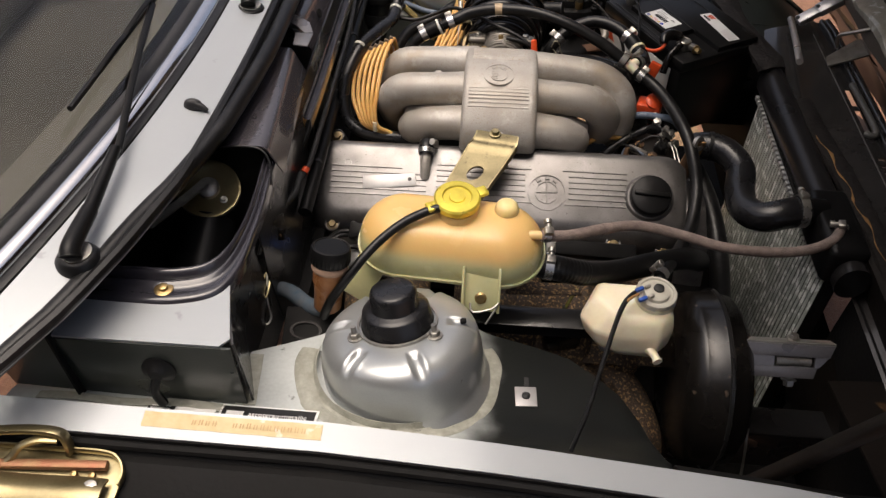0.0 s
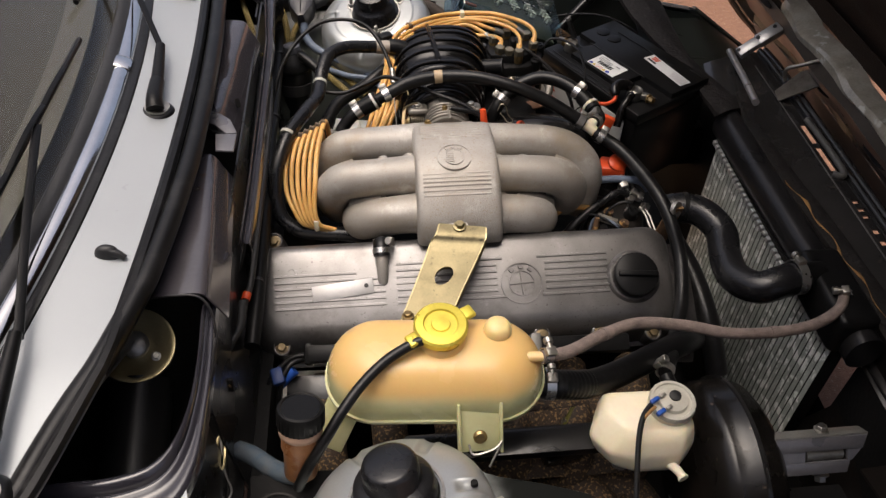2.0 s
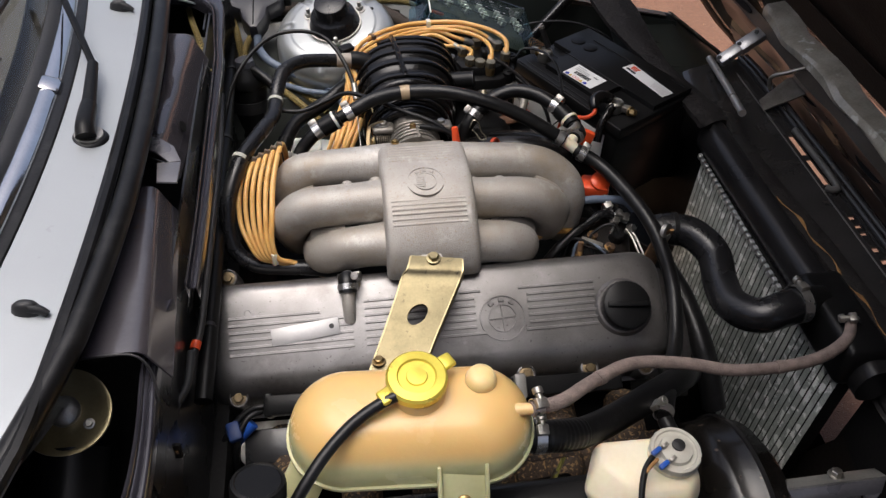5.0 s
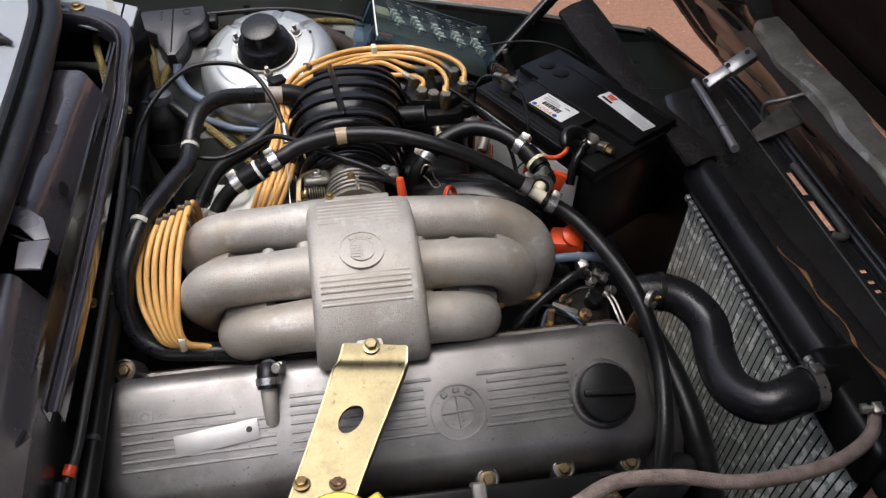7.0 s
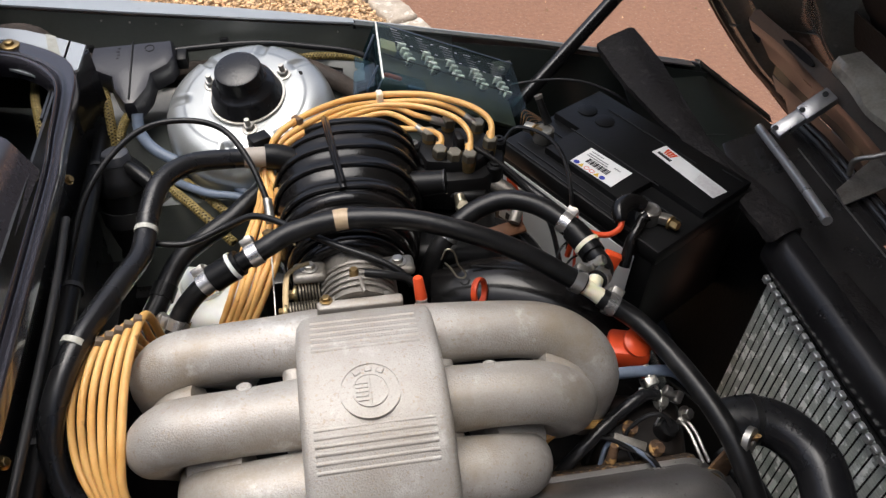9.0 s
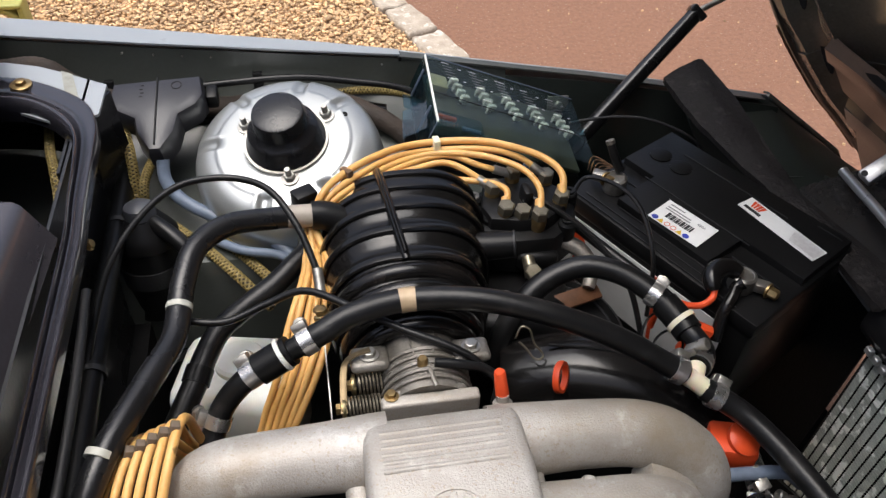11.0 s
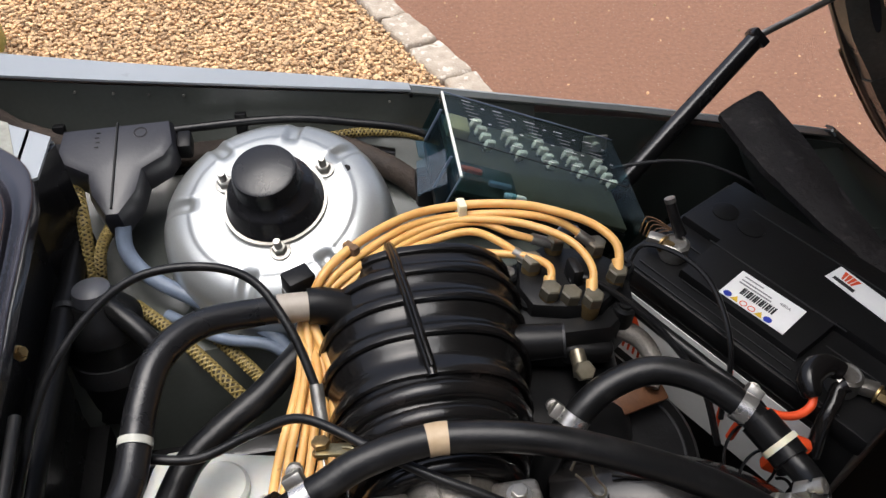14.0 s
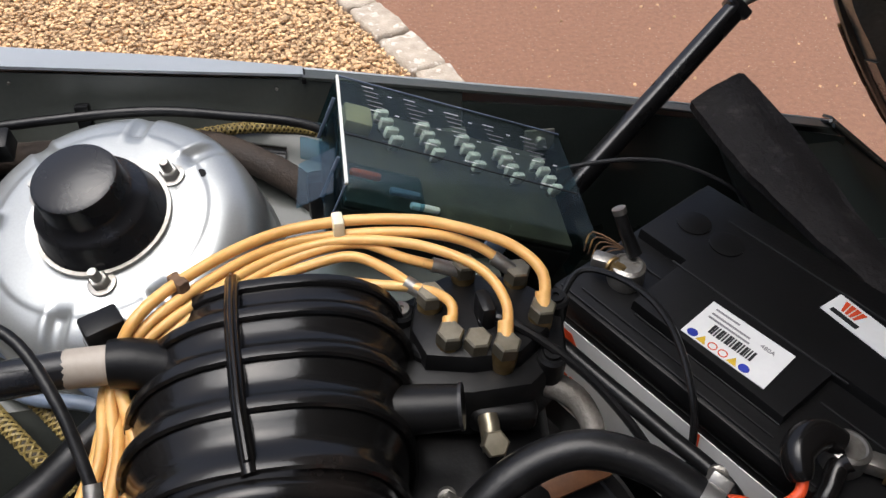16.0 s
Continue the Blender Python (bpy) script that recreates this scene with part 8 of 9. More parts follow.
for pts, r in (([(-0.138, 0.612, 0.830), (-0.131, 0.587, 0.830), (-0.117, 0.525, 0.822), (-0.114, 0.492, 0.785), (-0.116, 0.475, 0.735)], 0.0070), ([(-0.082, 0.545, 0.826), (-0.090, 0.524, 0.826), (-0.104, 0.502, 0.806), (-0.110, 0.486, 0.760)], 0.0065), ([(-0.197, 0.545, 0.868), (-0.185, 0.49, 0.872), (-0.171, 0.439, 0.870), (-0.146, 0.337, 0.866)], 0.0060),
               ([(-0.08, 0.475, 0.762), (-0.045, 0.44, 0.758), (-0.01, 0.40, 0.75), (0.03, 0.355, 0.735)], 0.0070), ([(-0.03, 0.455, 0.758), (0.005, 0.42, 0.75), (0.035, 0.385, 0.74)], 0.0070),
               ([(0.100, 0.648, 0.812), (0.15, 0.656, 0.812), (0.20, 0.656, 0.808), (0.235, 0.650, 0.800)], 0.0062)):
    bc = thing("braided_cable", pts[0], "yellow and black braided cable sleeve", "cable", "braided cables")
    r *= 0.72
    part("sleeve", sweep(pts, r, 10, 6), BRAID_CORE, bc, "dark braid core")
    L = spline(pts, 44)
    for way in (1, -1):
        bm = bmesh.new()
        for ph in range(4):
            hel = []
            for i in range(len(L)):
                t = (L[min(i + 1, len(L) - 1)] - L[max(i - 1, 0)]).normalized()
                s1 = t.cross(Vector((0, 0, 1))).normalized()
                s2 = s1.cross(t)
                q = way * i * 0.42 + ph * math.pi / 2
                hel.append(L[i] + (s1 * math.cos(q) + s2 * math.sin(q)) * (r + 0.0001 * way))
            sweep(hel, r * 0.24, 4, 1, bm=bm, smooth=False)
        part("braid", bm, GOLD_BRAID, bc)
cn = thing("ignition_canister", (-0.10, 0.45, 0.66), "black canister with a round cap beside the firewall", "canister")
m = along((-0.103, 0.446, 0.800), (0.0, 0.15, 1))
part("can", lathe([(0.034, -0.12), (0.034, -0.028), (0.036, -0.026), (0.036, -0.016), (0.030, -0.008), (0.020, 0.006), (0, 0.006)], m, 30), BLACK_SATIN, cn)
part("cap", lathe([(0.017, 0), (0.0175, 0.010), (0.016, 0.018), (0.010, 0.022), (0, 0.022)], m, 22), mat("dark_grey_plastic", (0.085, 0.088, 0.10), 0.45, 0.0, (0.06, 0.062, 0.07), 18, 260, 0.08), cn)
part("lead", sweep([(-0.100, 0.448, 0.800), (-0.087, 0.435, 0.802), (-0.072, 0.421, 0.799), (-0.058, 0.408, 0.792), (-0.045, 0.396, 0.78)], 0.0092, 12, 5), RUBBER, cn)
part("band", lathe([(0.0345, -0.074), (0.0364, -0.074), (0.0364, -0.052), (0.0345, -0.052)], m, 30), RUBBER_GREY, cn, "grey band")
wt = thing("washer_bottle", (0.0, 0.28, 0.58), "milky white plastic bottle low behind the runners", "bottle")
part("bottle", rbox((0.125, 0.100, 0.13), basis((-0.006, 0.268, 0.679), (1, -0.22, 0), (0, 0.1, 1)), 0.020, 4), WHITE_PL, wt)
part("moulded_disc", lathe([(0.026, 0), (0.026, 0.006), (0.023, 0.009), (0, 0.009)], along((-0.002, 0.276, 0.744), (0, 0.1, 1)), 28), WHITE_PL, wt)
solo("wing_cable", sweep([(-0.22, 0.640, 0.822), (-0.12, 0.638, 0.838), (-0.007, 0.640, 0.846), (0.078, 0.643, 0.846), (0.143, 0.640, 0.838), (0.218, 0.630, 0.826), (0.26, 0.61, 0.80)], 0.0045, 10, 6), RUBBER, "black cable clipped along the far inner wing", "cable")
for x in (-0.15, 0.03):
    solo("cable_tie", rbox((0.012, 0.010, 0.026), basis((x, 0.645, 0.842), (1, 0, 0), (0, 0.2, 1)), 0.002), BLACK_SATIN, "black cable tie on the inner wing", "cable tie", "cable ties")
hn_ = thing("taped_harness", (0.12, 0.62, 0.78), "brown-black cloth-taped wiring harness", "wiring harness")
HL = [(-0.30, 0.640, 0.875), (-0.25, 0.640, 0.882), (-0.215, 0.640, 0.880), (-0.18, 0.640, 0.850), (-0.10, 0.640, 0.815), (0.0, 0.642, 0.810), (0.07, 0.640, 0.815), (0.13, 0.632, 0.812), (0.175, 0.612, 0.800), (0.205, 0.595, 0.785), (0.225, 0.58, 0.765)]
part("tape", sweep(HL, lambda t: 0.0125 + 0.0011 * ((t * 55) % 1), 14, 12), mat("brown_cloth_tape", (0.055, 0.040, 0.030), 0.8, 0.0, (0.025, 0.019, 0.015), 50, 300, 0.5), hn_)
part("end_boot", rbox((0.03, 0.03, 0.05), basis((0.222, 0.585, 0.778), (1, 0, 0), (0, 0.3, 1)), 0.006), RUBBER, hn_)
solo("wing_hose", sweep([(-0.30, 0.645, 0.78), (-0.05, 0.645, 0.795), (0.08, 0.645, 0.80), (0.19, 0.635, 0.785)], 0.015, 14, 6), BLACK_GLOSS, "glossy black hose along the far inner wing", "hose")
fc = thing("wing_clip", (0.436, 0.645, 0.77), "steel spring clip on the far inner wing", "clip")
part("plate", rbox((0.030, 0.004, 0.022), basis((0.436, 0.648, 0.775), (1, 0, 0), (0, 0.2, 1)), 0.001), ZINC, fc)
part("stud", lathe([(0.006, 0), (0.005, 0.006), (0, 0.007)], along((0.436, 0.645, 0.775), (0, -1, 0.2)), 14), STEEL, fc)
for x in (-0.129, -0.093, -0.059, -0.025, 0.19):
    solo("wing_rivet", lathe([(0.0014, -0.002), (0.0012, 0.0002), (0, 0.0004)], along((x, 0.6628, FZF(x) - 0.012), (0, -1, 0.1)), 8), ZINC, "small rivet in the far inner wing", "rivet", "wing rivets")

# fuse box
fb = thing("fuse_box", (0.34, 0.573, 0.75), "fuse box with a smoked clear lid and white legend", "fuse box")
fz = Vector((0.078, 0, 0.201)).normalized()
FM = basis((0.340, 0.573, 0.829), (0.201, -0.004, -0.078), fz + Vector((0, -0.06, 0)))
part("base", rbox((0.212, 0.124, 0.040), FM @ Matrix.Translation((0.004, -0.006, -0.050)), 0.004), BLACK_SATIN, fb)
LY0, LY1, LX0, LX1 = -0.075, 0.061, -0.108, 0.114
LXC, LYC = (LX0 + LX1) / 2, (LY0 + LY1) / 2
lid = part("lid_top", rbox((LX1 - LX0, LY1 - LY0, 0.0022), FM @ Matrix.Translation((LXC, LYC, 0)), 0.0008), SMOKED, fb, "smoked clear plastic lid")
part("lid_front", rbox((LX1 - LX0, 0.0022, 0.050), FM @ Matrix.Translation((LXC, LY0, -0.026)), 0.0008), SMOKED, lid)
part("lid_end", rbox((0.0022, LY1 - LY0, 0.050), FM @ Matrix.Translation((LX0, LYC, -0.026)), 0.0008), BLUE_CLEAR, lid)
part("lid_end", rbox((0.0022, LY1 - LY0, 0.050), FM @ Matrix.Translation((LX1, LYC, -0.026)), 0.0008), BLUE_CLEAR, lid)
part("lid_back", rbox((LX1 - LX0, 0.0022, 0.050), FM @ Matrix.Translation((LXC, LY1, -0.026)), 0.0008), SMOKED, lid)
part("lid_edge", rbox((0.0026, LY1 - LY0, 0.0030), FM @ Matrix.Translation((LX0 + 0.0005, LYC, 0.001)), 0.001), CLEAR, lid, "bright moulded edge")
part("lid_edge", rbox((LX1 - LX0, 0.0012, 0.0016), FM @ Matrix.Translation((LXC, LY1, 0.001)), 0.0004), BLUE_WIRE, lid)
part("lid_edge", rbox((0.0014, 0.0014, 0.048), FM @ Matrix.Translation((LX0, LY0, -0.025)), 0.0004), BLUE_WIRE, lid)
part("side_tab", rbox((0.024, 0.026, 0.003), FM @ Matrix.Translation((-0.120, -0.006, -0.030)), 0.001), BLUE_CLEAR, lid)
for y in (0.035, -0.040):
    part("end_rib", rbox((0.003, 0.0016, 0.044), FM @ Matrix.Translation((LX0 - 0.002, y, -0.026)), 0.0006), BLUE_WIRE, lid)
part("latch_clip", rbox((0.016, 0.004, 0.022), FM @ Matrix.Translation((-0.005, LY0 - 0.003, -0.026)), 0.001), BLACK_SATIN, lid)
part("latch_clip", rbox((0.020, 0.004, 0.012), FM @ Matrix.Translation((0.030, LY0 - 0.003, -0.030)), 0.001), BLUE_WIRE, lid)
for q in bpy.data.objects:
    if q.name.startswith("lid_") and q.data and q.data.materials[0] in (SMOKED, BLUE_CLEAR):
        q.visible_shadow = False
part("fuse_board", rbox((0.206, 0.122, 0.006), FM @ Matrix.Translation((0.003, -0.005, -0.026)), 0.001), mat("drab_olive_board", (0.046, 0.050, 0.036), 0.35, 0.0, (0.016, 0.019, 0.015), 60, 200, 0.1), fb)
FUSE_CLEAR = mat("hazy_fuse_plastic", (0.66, 0.68, 0.62), 0.2, 0.0, (0.30, 0.32, 0.28), 120, 300, 0.05)
for k in range(5):
    x = -0.066 + 0.038 * k
    for j in range(4):
        y = 0.036 - 0.0105 * j - 0.0035 * k
        turn_z = Matrix.Rotation(radians(14), 4, "Z")
        fu = part("fuse", rbox((0.0115, 0.0060, 0.010), FM @ Matrix.Translation((x + 0.0035 * j, y, -0.010)) @ turn_z, 0.0015), FUSE_CLEAR, fb, "clear blade fuse")
        part("fuse_blade", rbox((0.009, 0.003, 0.008), FM @ Matrix.Translation((x + 0.0035 * j, y, -0.015)) @ turn_z, 0), STEEL, fu)
part("relay", rbox((0.024, 0.026, 0.018), FM @ Matrix.Translation((-0.086, 0.032, -0.020)), 0.002), mat("drab_relay", (0.26, 0.25, 0.15), 0.4, 0.0, None, 30, 200, 0.05), fb, "drab green relay block")
for k, (x, c) in enumerate(((-0.086, RED), (-0.060, BLUE_WIRE), (-0.050, WHITE_PL))):
    part("spare_fuse", rbox((0.026, 0.006, 0.006), FM @ Matrix.Translation((x + 0.008 * k, -0.044 - 0.008 * k, -0.012 - 0.004 * k)), 0.0025), c, fb, "spare tube fuse")
part("spare_tray", rbox((0.066, 0.036, 0.026), FM @ Matrix.Translation((-0.072, -0.055, -0.020)), 0.004), BLUE_CLEAR, lid, "blue clear spare fuse tray")
part("end_flap", sheet(lambda u, v: FM @ Vector((-0.110 - 0.022 * u, -0.02 - 0.04 * v, -0.012 - 0.024 * u - 0.01 * v)), (0, 0.5, 1), (0, 0.5, 1), 0.0015), BLUE_CLEAR, lid, "bent blue clear flap")
rng2 = random.Random(3)
for k in range(5):
    for j in range(8):
        w = 0.008 + 0.010 * rng2.random()
        x0 = -0.086 + 0.038 * k + 0.002 * j * 0.5
        y = 0.054 - 0.0062 * j - 0.0035 * k
        part("legend_bar", slab([(0, 0), (w, 0), (w, 0.0007), (0, 0.0007)], 0.0003, FM @ Matrix.Translation((x0, y, 0.0014))), LABEL_GREY if j % 5 else WHITE, lid)
        if j % 4 == 1:
            part("legend_bar", slab([(0, 0), (0.004, 0), (0.004, 0.0009), (0, 0.0009)], 0.0003, FM @ Matrix.Translation((x0 + 0.022, y, 0.0014))), WHITE, lid)
for k in range(4):
    part("legend_bar", slab([(-0.006, 0), (0.006, 0), (0.006, 0.0008), (-0.006, 0.0008)], 0.0003, FM @ Matrix.Translation((-0.03 + 0.036 * k, -0.004 - 0.008 * (k % 2) - 0.003 * k, 0.0014))), WHITE, lid)
part("groove", rbox((0.214, 0.0012, 0.0008), FM @ Matrix.Translation((0.002, -0.020, 0.0014)) @ Matrix.Rotation(radians(-2), 4, "Z"), 0), INK, lid)

# ---------------------------------------------------------------- battery
ba = thing("battery", (0.539, 0.388, 0.61), "black car battery with white and red labels", "battery")
BM = basis((0.539, 0.388, 0.80), (0.49, -0.87, 0), (0, 0, 1))   # x along the length, y across (positive to the front)
part("case", rbox((0.266, 0.189, 0.165), BM @ Matrix.Translation((0.012, -0.0085, -0.105)), 0.006), BLACK_SATIN, ba)
part("lid", rbox((0.272, 0.193, 0.024), BM @ Matrix.Translation((0.012, -0.008, -0.020)), 0.005), BLACK_SATIN, ba)
part("raised_top", slab([(-0.116, -0.010), (-0.070, -0.010), (-0.068, -0.076), (0.062, -0.078), (0.064, -0.016), (0.142, -0.016), (0.142, 0.082), (-0.116, 0.082)], 0.010, BM @ Matrix.Translation((0, 0, -0.008)), 0.002), BLACK_SATIN, ba)
for y in (-0.100, -0.02, 0.055):
    part("lid_edge", rbox((0.150 if y > -0.05 else 0.236, 0.0012, 0.0012), BM @ Matrix.Translation((0.0, y, 0.0026 if y > -0.05 else -0.0068)), 0), RUBBER_GREY, ba)
for dx, dy, w in ((0.100, -0.040, 0.060), (0.12, 0.072, 0.03), (-0.098, -0.034, 0.05), (0.0, -0.0785, 0.125), (-0.02, -0.090, 0.17)):
    part("lid_edge", rbox((w, 0.0012, 0.0010), BM @ Matrix.Translation((dx, dy, -0.0068 if dy < 0 else 0.0026)), 0), RUBBER_GREY, ba)
for dx, dy in ((-0.092, 0.018), (-0.060, 0.018)):
    part("vent_plug", lathe([(0.014, 0), (0.014, 0.0012), (0.0125, 0.0016), (0, 0.0016)], BM @ Matrix.Translation((dx, dy + 0.012, 0.002)), 24), BLACK_SATIN, ba)
l1 = part("maker_label", slab([(-0.034, -0.021), (0.034, -0.021), (0.034, 0.021), (-0.034, 0.021)], 0.0006, BM @ Matrix.Translation((0.006, -0.050, 0.0024)) @ Matrix.Rotation(radians(2), 4, "Z")), WHITE, ba, "white label with symbols and bars")
L1 = BM @ Matrix.Translation((0.006, -0.050, 0.0032)) @ Matrix.Rotation(radians(2), 4, "Z")
for k in range(16):
    part("bar", slab([(0, 0), (0.0012 if k % 3 else 0.0020, 0), (0.0012 if k % 3 else 0.0020, 0.010), (0, 0.010)], 0.0002, L1 @ Matrix.Translation((-0.020 + 0.0022 * k, -0.008, 0))), INK, l1)
for y, w in ((0.0145, 0.020), (0.009, 0.032), (0.0045, 0.034)):
    part("bar", slab([(-0.028, 0), (-0.028 + w, 0), (-0.028 + w, 0.0030 if y > 0.015 else 0.0018), (-0.028, 0.0030 if y > 0.015 else 0.0018)], 0.0002, L1 @ Matrix.Translation((0, y, 0))), LABEL_GREY if y < 0.015 else INK, l1)
BLUE_INK = mat("blue_print", (0.03, 0.05, 0.40), 0.5, 0.0, None, 20, 200, 0.0)
YEL_INK = mat("yellow_print", (0.75, 0.50, 0.03), 0.5, 0.0, None, 20, 200, 0.0)
for k, mt in enumerate((BLUE_INK, YEL_INK, RED, RED, YEL_INK, BLUE_INK)):
    if mt is RED:
        sym = lathe([(0.0027, 0), (0.0036, 0), (0.0036, 0.0002), (0.0027, 0.0002), (0.0027, 0)], L1 @ Matrix.Translation((-0.027 + 0.0085 * k, -0.0165, 0)), 20)
    elif mt is YEL_INK:
        sym = slab([(-0.004, -0.0034), (0.004, -0.0034), (0, 0.0040)], 0.0002, L1 @ Matrix.Translation((-0.027 + 0.0085 * k, -0.0165, 0)))
    else:
        sym = slab(oval(0.0082, 0.0074, 16, 2), 0.0002, L1 @ Matrix.Translation((-0.027 + 0.0085 * k, -0.0165, 0)))
    part("symbol", sym, mt, l1)
lettering("480A", L1 @ Matrix.Translation((0.018, 0.0105, 0.0001)), 0.0052, LABEL_GREY, ba)
l2 = part("series_label", slab([(-0.054, -0.0125), (0.054, -0.0125), (0.054, 0.0125), (-0.054, 0.0125)], 0.0006, BM @ Matrix.Translation((0.080, 0.034, 0.0024)) @ Matrix.Rotation(radians(-7), 4, "Z")), WHITE, ba, "white strip label with a red mark")
L2 = BM @ Matrix.Translation((0.080, 0.034, 0.0032)) @ Matrix.Rotation(radians(-7), 4, "Z")
for k in range(4):
    part("mark", slab([(-0.047 + 0.0048 * k, 0.0095), (-0.0430 + 0.0048 * k, 0.0095), (-0.0415 + 0.0032 * k, -0.002), (-0.0435 + 0.0032 * k, -0.002)], 0.0002, L2), RED, l2, "red fan-shaped mark")
part("bar", slab([(-0.049, -0.0085), (-0.026, -0.0085), (-0.026, -0.0040), (-0.049, -0.0040)], 0.0002, L2), INK, l2)
part("end_patch", slab([(0.018, -0.0095), (0.053, -0.0095), (0.053, 0.0095), (0.012, 0.0095)], 0.0002, L2), SILVER_INK, l2)
SM = basis(BM @ Vector((0.0, -0.1036, -0.083)), BM.to_3x3() @ Vector((1, 0, 0)), BM.to_3x3() @ Vector((0, -1, 0)))
l3 = part("side_label", slab([(-0.112, -0.052), (0.118, -0.052), (0.118, 0.046), (-0.112, 0.046)], 0.0008, SM), WHITE, ba, "large white side label with a red mark")
part("mark", slab([(-0.108, 0.040), (-0.095, 0.040), (-0.070, 0.004), (-0.100, 0.004)], 0.0003, SM @ Matrix.Translation((0, 0, 0.0009))), RED, l3)
for k in range(5):
    part("mark", slab([(-0.094 + 0.006 * k, -0.008), (-0.0905 + 0.006 * k, -0.008), (-0.0925 + 0.0068 * k, -0.030), (-0.095 + 0.0068 * k, -0.030)], 0.0003, SM @ Matrix.Translation((0, 0, 0.0009))), RED, l3)
part("bar", slab([(-0.098, -0.048), (-0.062, -0.048), (-0.062, -0.036), (-0.098, -0.036)], 0.0003, SM @ Matrix.Translation((0, 0, 0.0009))), INK, l3)
part("mark", slab([(0.022, 0.046), (0.027, 0.046), (0.040, -0.05), (0.035, -0.05)], 0.0003, SM @ Matrix.Translation((0, 0, 0.0009))), RED, l3)
for k, (px, py) in enumerate(((0.102, -0.071), (-0.090, -0.058))):
    c = BM @ Vector((px, py, -0.008))
    tm_ = thing("battery_terminal", c, "lead battery terminal clamp with its bolt", "terminal", "battery terminals")
    part("clamp", lathe([(0.0135, 0), (0.0145, 0.003), (0.0135, 0.018), (0.0105, 0.020), (0.0095, 0.0185), (0, 0.0185)], along(c, (0, 0, 1)), 26), ZINC, tm_)
    d = Vector((0.8, -0.5, 0)) if k == 0 else Vector((-0.6, 0.4, 0.2))
    part("ear", rbox((0.022, 0.013, 0.012), basis(c + d.normalized() * 0.018 + Vector((0, 0, 0.009)), d, (0, 0, 1)), 0.003), ZINC, tm_)
    part("clamp_bolt", hexbolt(c + d.normalized() * 0.020 + Vector((0.004, -0.006, 0.009)), (0.5, -0.8, 0.1), 0.006, 0.012), BRASS, tm_)
pb = BM @ Vector((0.102, -0.071, 0.002))
solo("battery_lead", sweep([pb + Vector((-0.006, 0.002, 0.010)), (0.512, 0.272, 0.815), (0.500, 0.271, 0.817), (0.489, 0.264, 0.815), (0.486, 0.254, 0.811), (0.486, 0.249, 0.808)], lambda t: 0.0085 + 0.0035 * math.sin(3.1 * t) - 0.002 * t, 16, 6), BLACK_GLOSS, "black taped battery lead boot at the terminal", "cable")
solo("battery_lead", sweep([(0.487, 0.250, 0.810), (0.483, 0.243, 0.804), (0.471, 0.239, 0.800), (0.458, 0.241, 0.799), (0.443, 0.247, 0.800), (0.432, 0.250, 0.790), (0.428, 0.250, 0.76)], 0.0036, 12, 6), RED, "thin orange-red lead from the battery terminal", "cable")
solo("battery_lead", sweep([pb + Vector((-0.004, -0.008, 0.006)), (0.517, 0.256, 0.803), (0.508, 0.246, 0.797), (0.499, 0.238, 0.788), (0.490, 0.222, 0.76)], 0.0068, 14, 6), BLACK_GLOSS, "black insulated lead dropping from the battery terminal", "cable")
pf = Vector((0.452, 0.442, 0.812))
es = thing("earth_stud", pf, "black sleeved stud with frayed copper wires at the terminal", "stud")
part("sleeve", sweep([pf + Vector((0.0, 0.004, 0.0)), pf + Vector((-0.007, 0.014, 0.016)), pf + Vector((-0.013, 0.022, 0.032))], lambda t: 0.0062 - 0.0015 * t, 12, 3), RUBBER, es)
part("sleeve_cap", sweep([pf + Vector((-0.012, 0.0205, 0.030)), pf + Vector((-0.0135, 0.0225, 0.034))], 0.0055, 12, 1), ZINC, es)
for k in range(5):
    part("copper_strand", sweep([pf + Vector((-0.006, 0.010, 0.002)), pf + Vector((-0.018 - 0.003 * k, 0.014 + 0.002 * k, 0.004 * k - 0.004)), pf + Vector((-0.024 - 0.002 * k, 0.010 + 0.004 * k, -0.012))], 0.0007, 5, 4), RUST, es)
solo("sensor_wire", sweep([(0.440, 0.600, 0.774), (0.463, 0.600, 0.778), (0.513, 0.600, 0.779), (0.562, 0.590, 0.774), (0.616, 0.570, 0.752), (0.64, 0.55, 0.72)], 0.0022, 8, 6), RUBBER_GREY, "thin dark wire arching behind the battery", "wire")
solo("sensor_wire", sweep([(0.375, 0.40, 0.815), (0.40, 0.425, 0.825), (0.43, 0.40, 0.83), (0.445, 0.36, 0.825), (0.445, 0.31, 0.80), (0.44, 0.28, 0.74)], 0.0026, 8, 8), RUBBER, "thin black wire looping beside the battery", "wire")
solo("sensor_wire", sweep([(0.312, 0.378, 0.838), (0.325, 0.376, 0.842), (0.355, 0.355, 0.832), (0.385, 0.325, 0.815), (0.41, 0.285, 0.79), (0.42, 0.25, 0.75)], 0.0032, 8, 8), RUBBER, "black wire from the fuel distributor", "wire")
solo("sensor_wire", sweep([(0.365, 0.395, 0.80), (0.395, 0.355, 0.79), (0.425, 0.31, 0.785), (0.455, 0.26, 0.78), (0.47, 0.22, 0.74)], 0.0060, 10, 8), RUBBER, "thick black cable along the battery", "wire")
solo("coil_wire", sweep([Vector((0.425 + 0.02 * math.cos(t), 0.235 + 0.012 * math.sin(t) - 0.004 * t, 0.775 + 0.02 * math.sin(t))) for t in steps(0, 14, 60)], 0.0013, 6, 1), RUBBER, "curly thin black wire beside the battery", "wire")
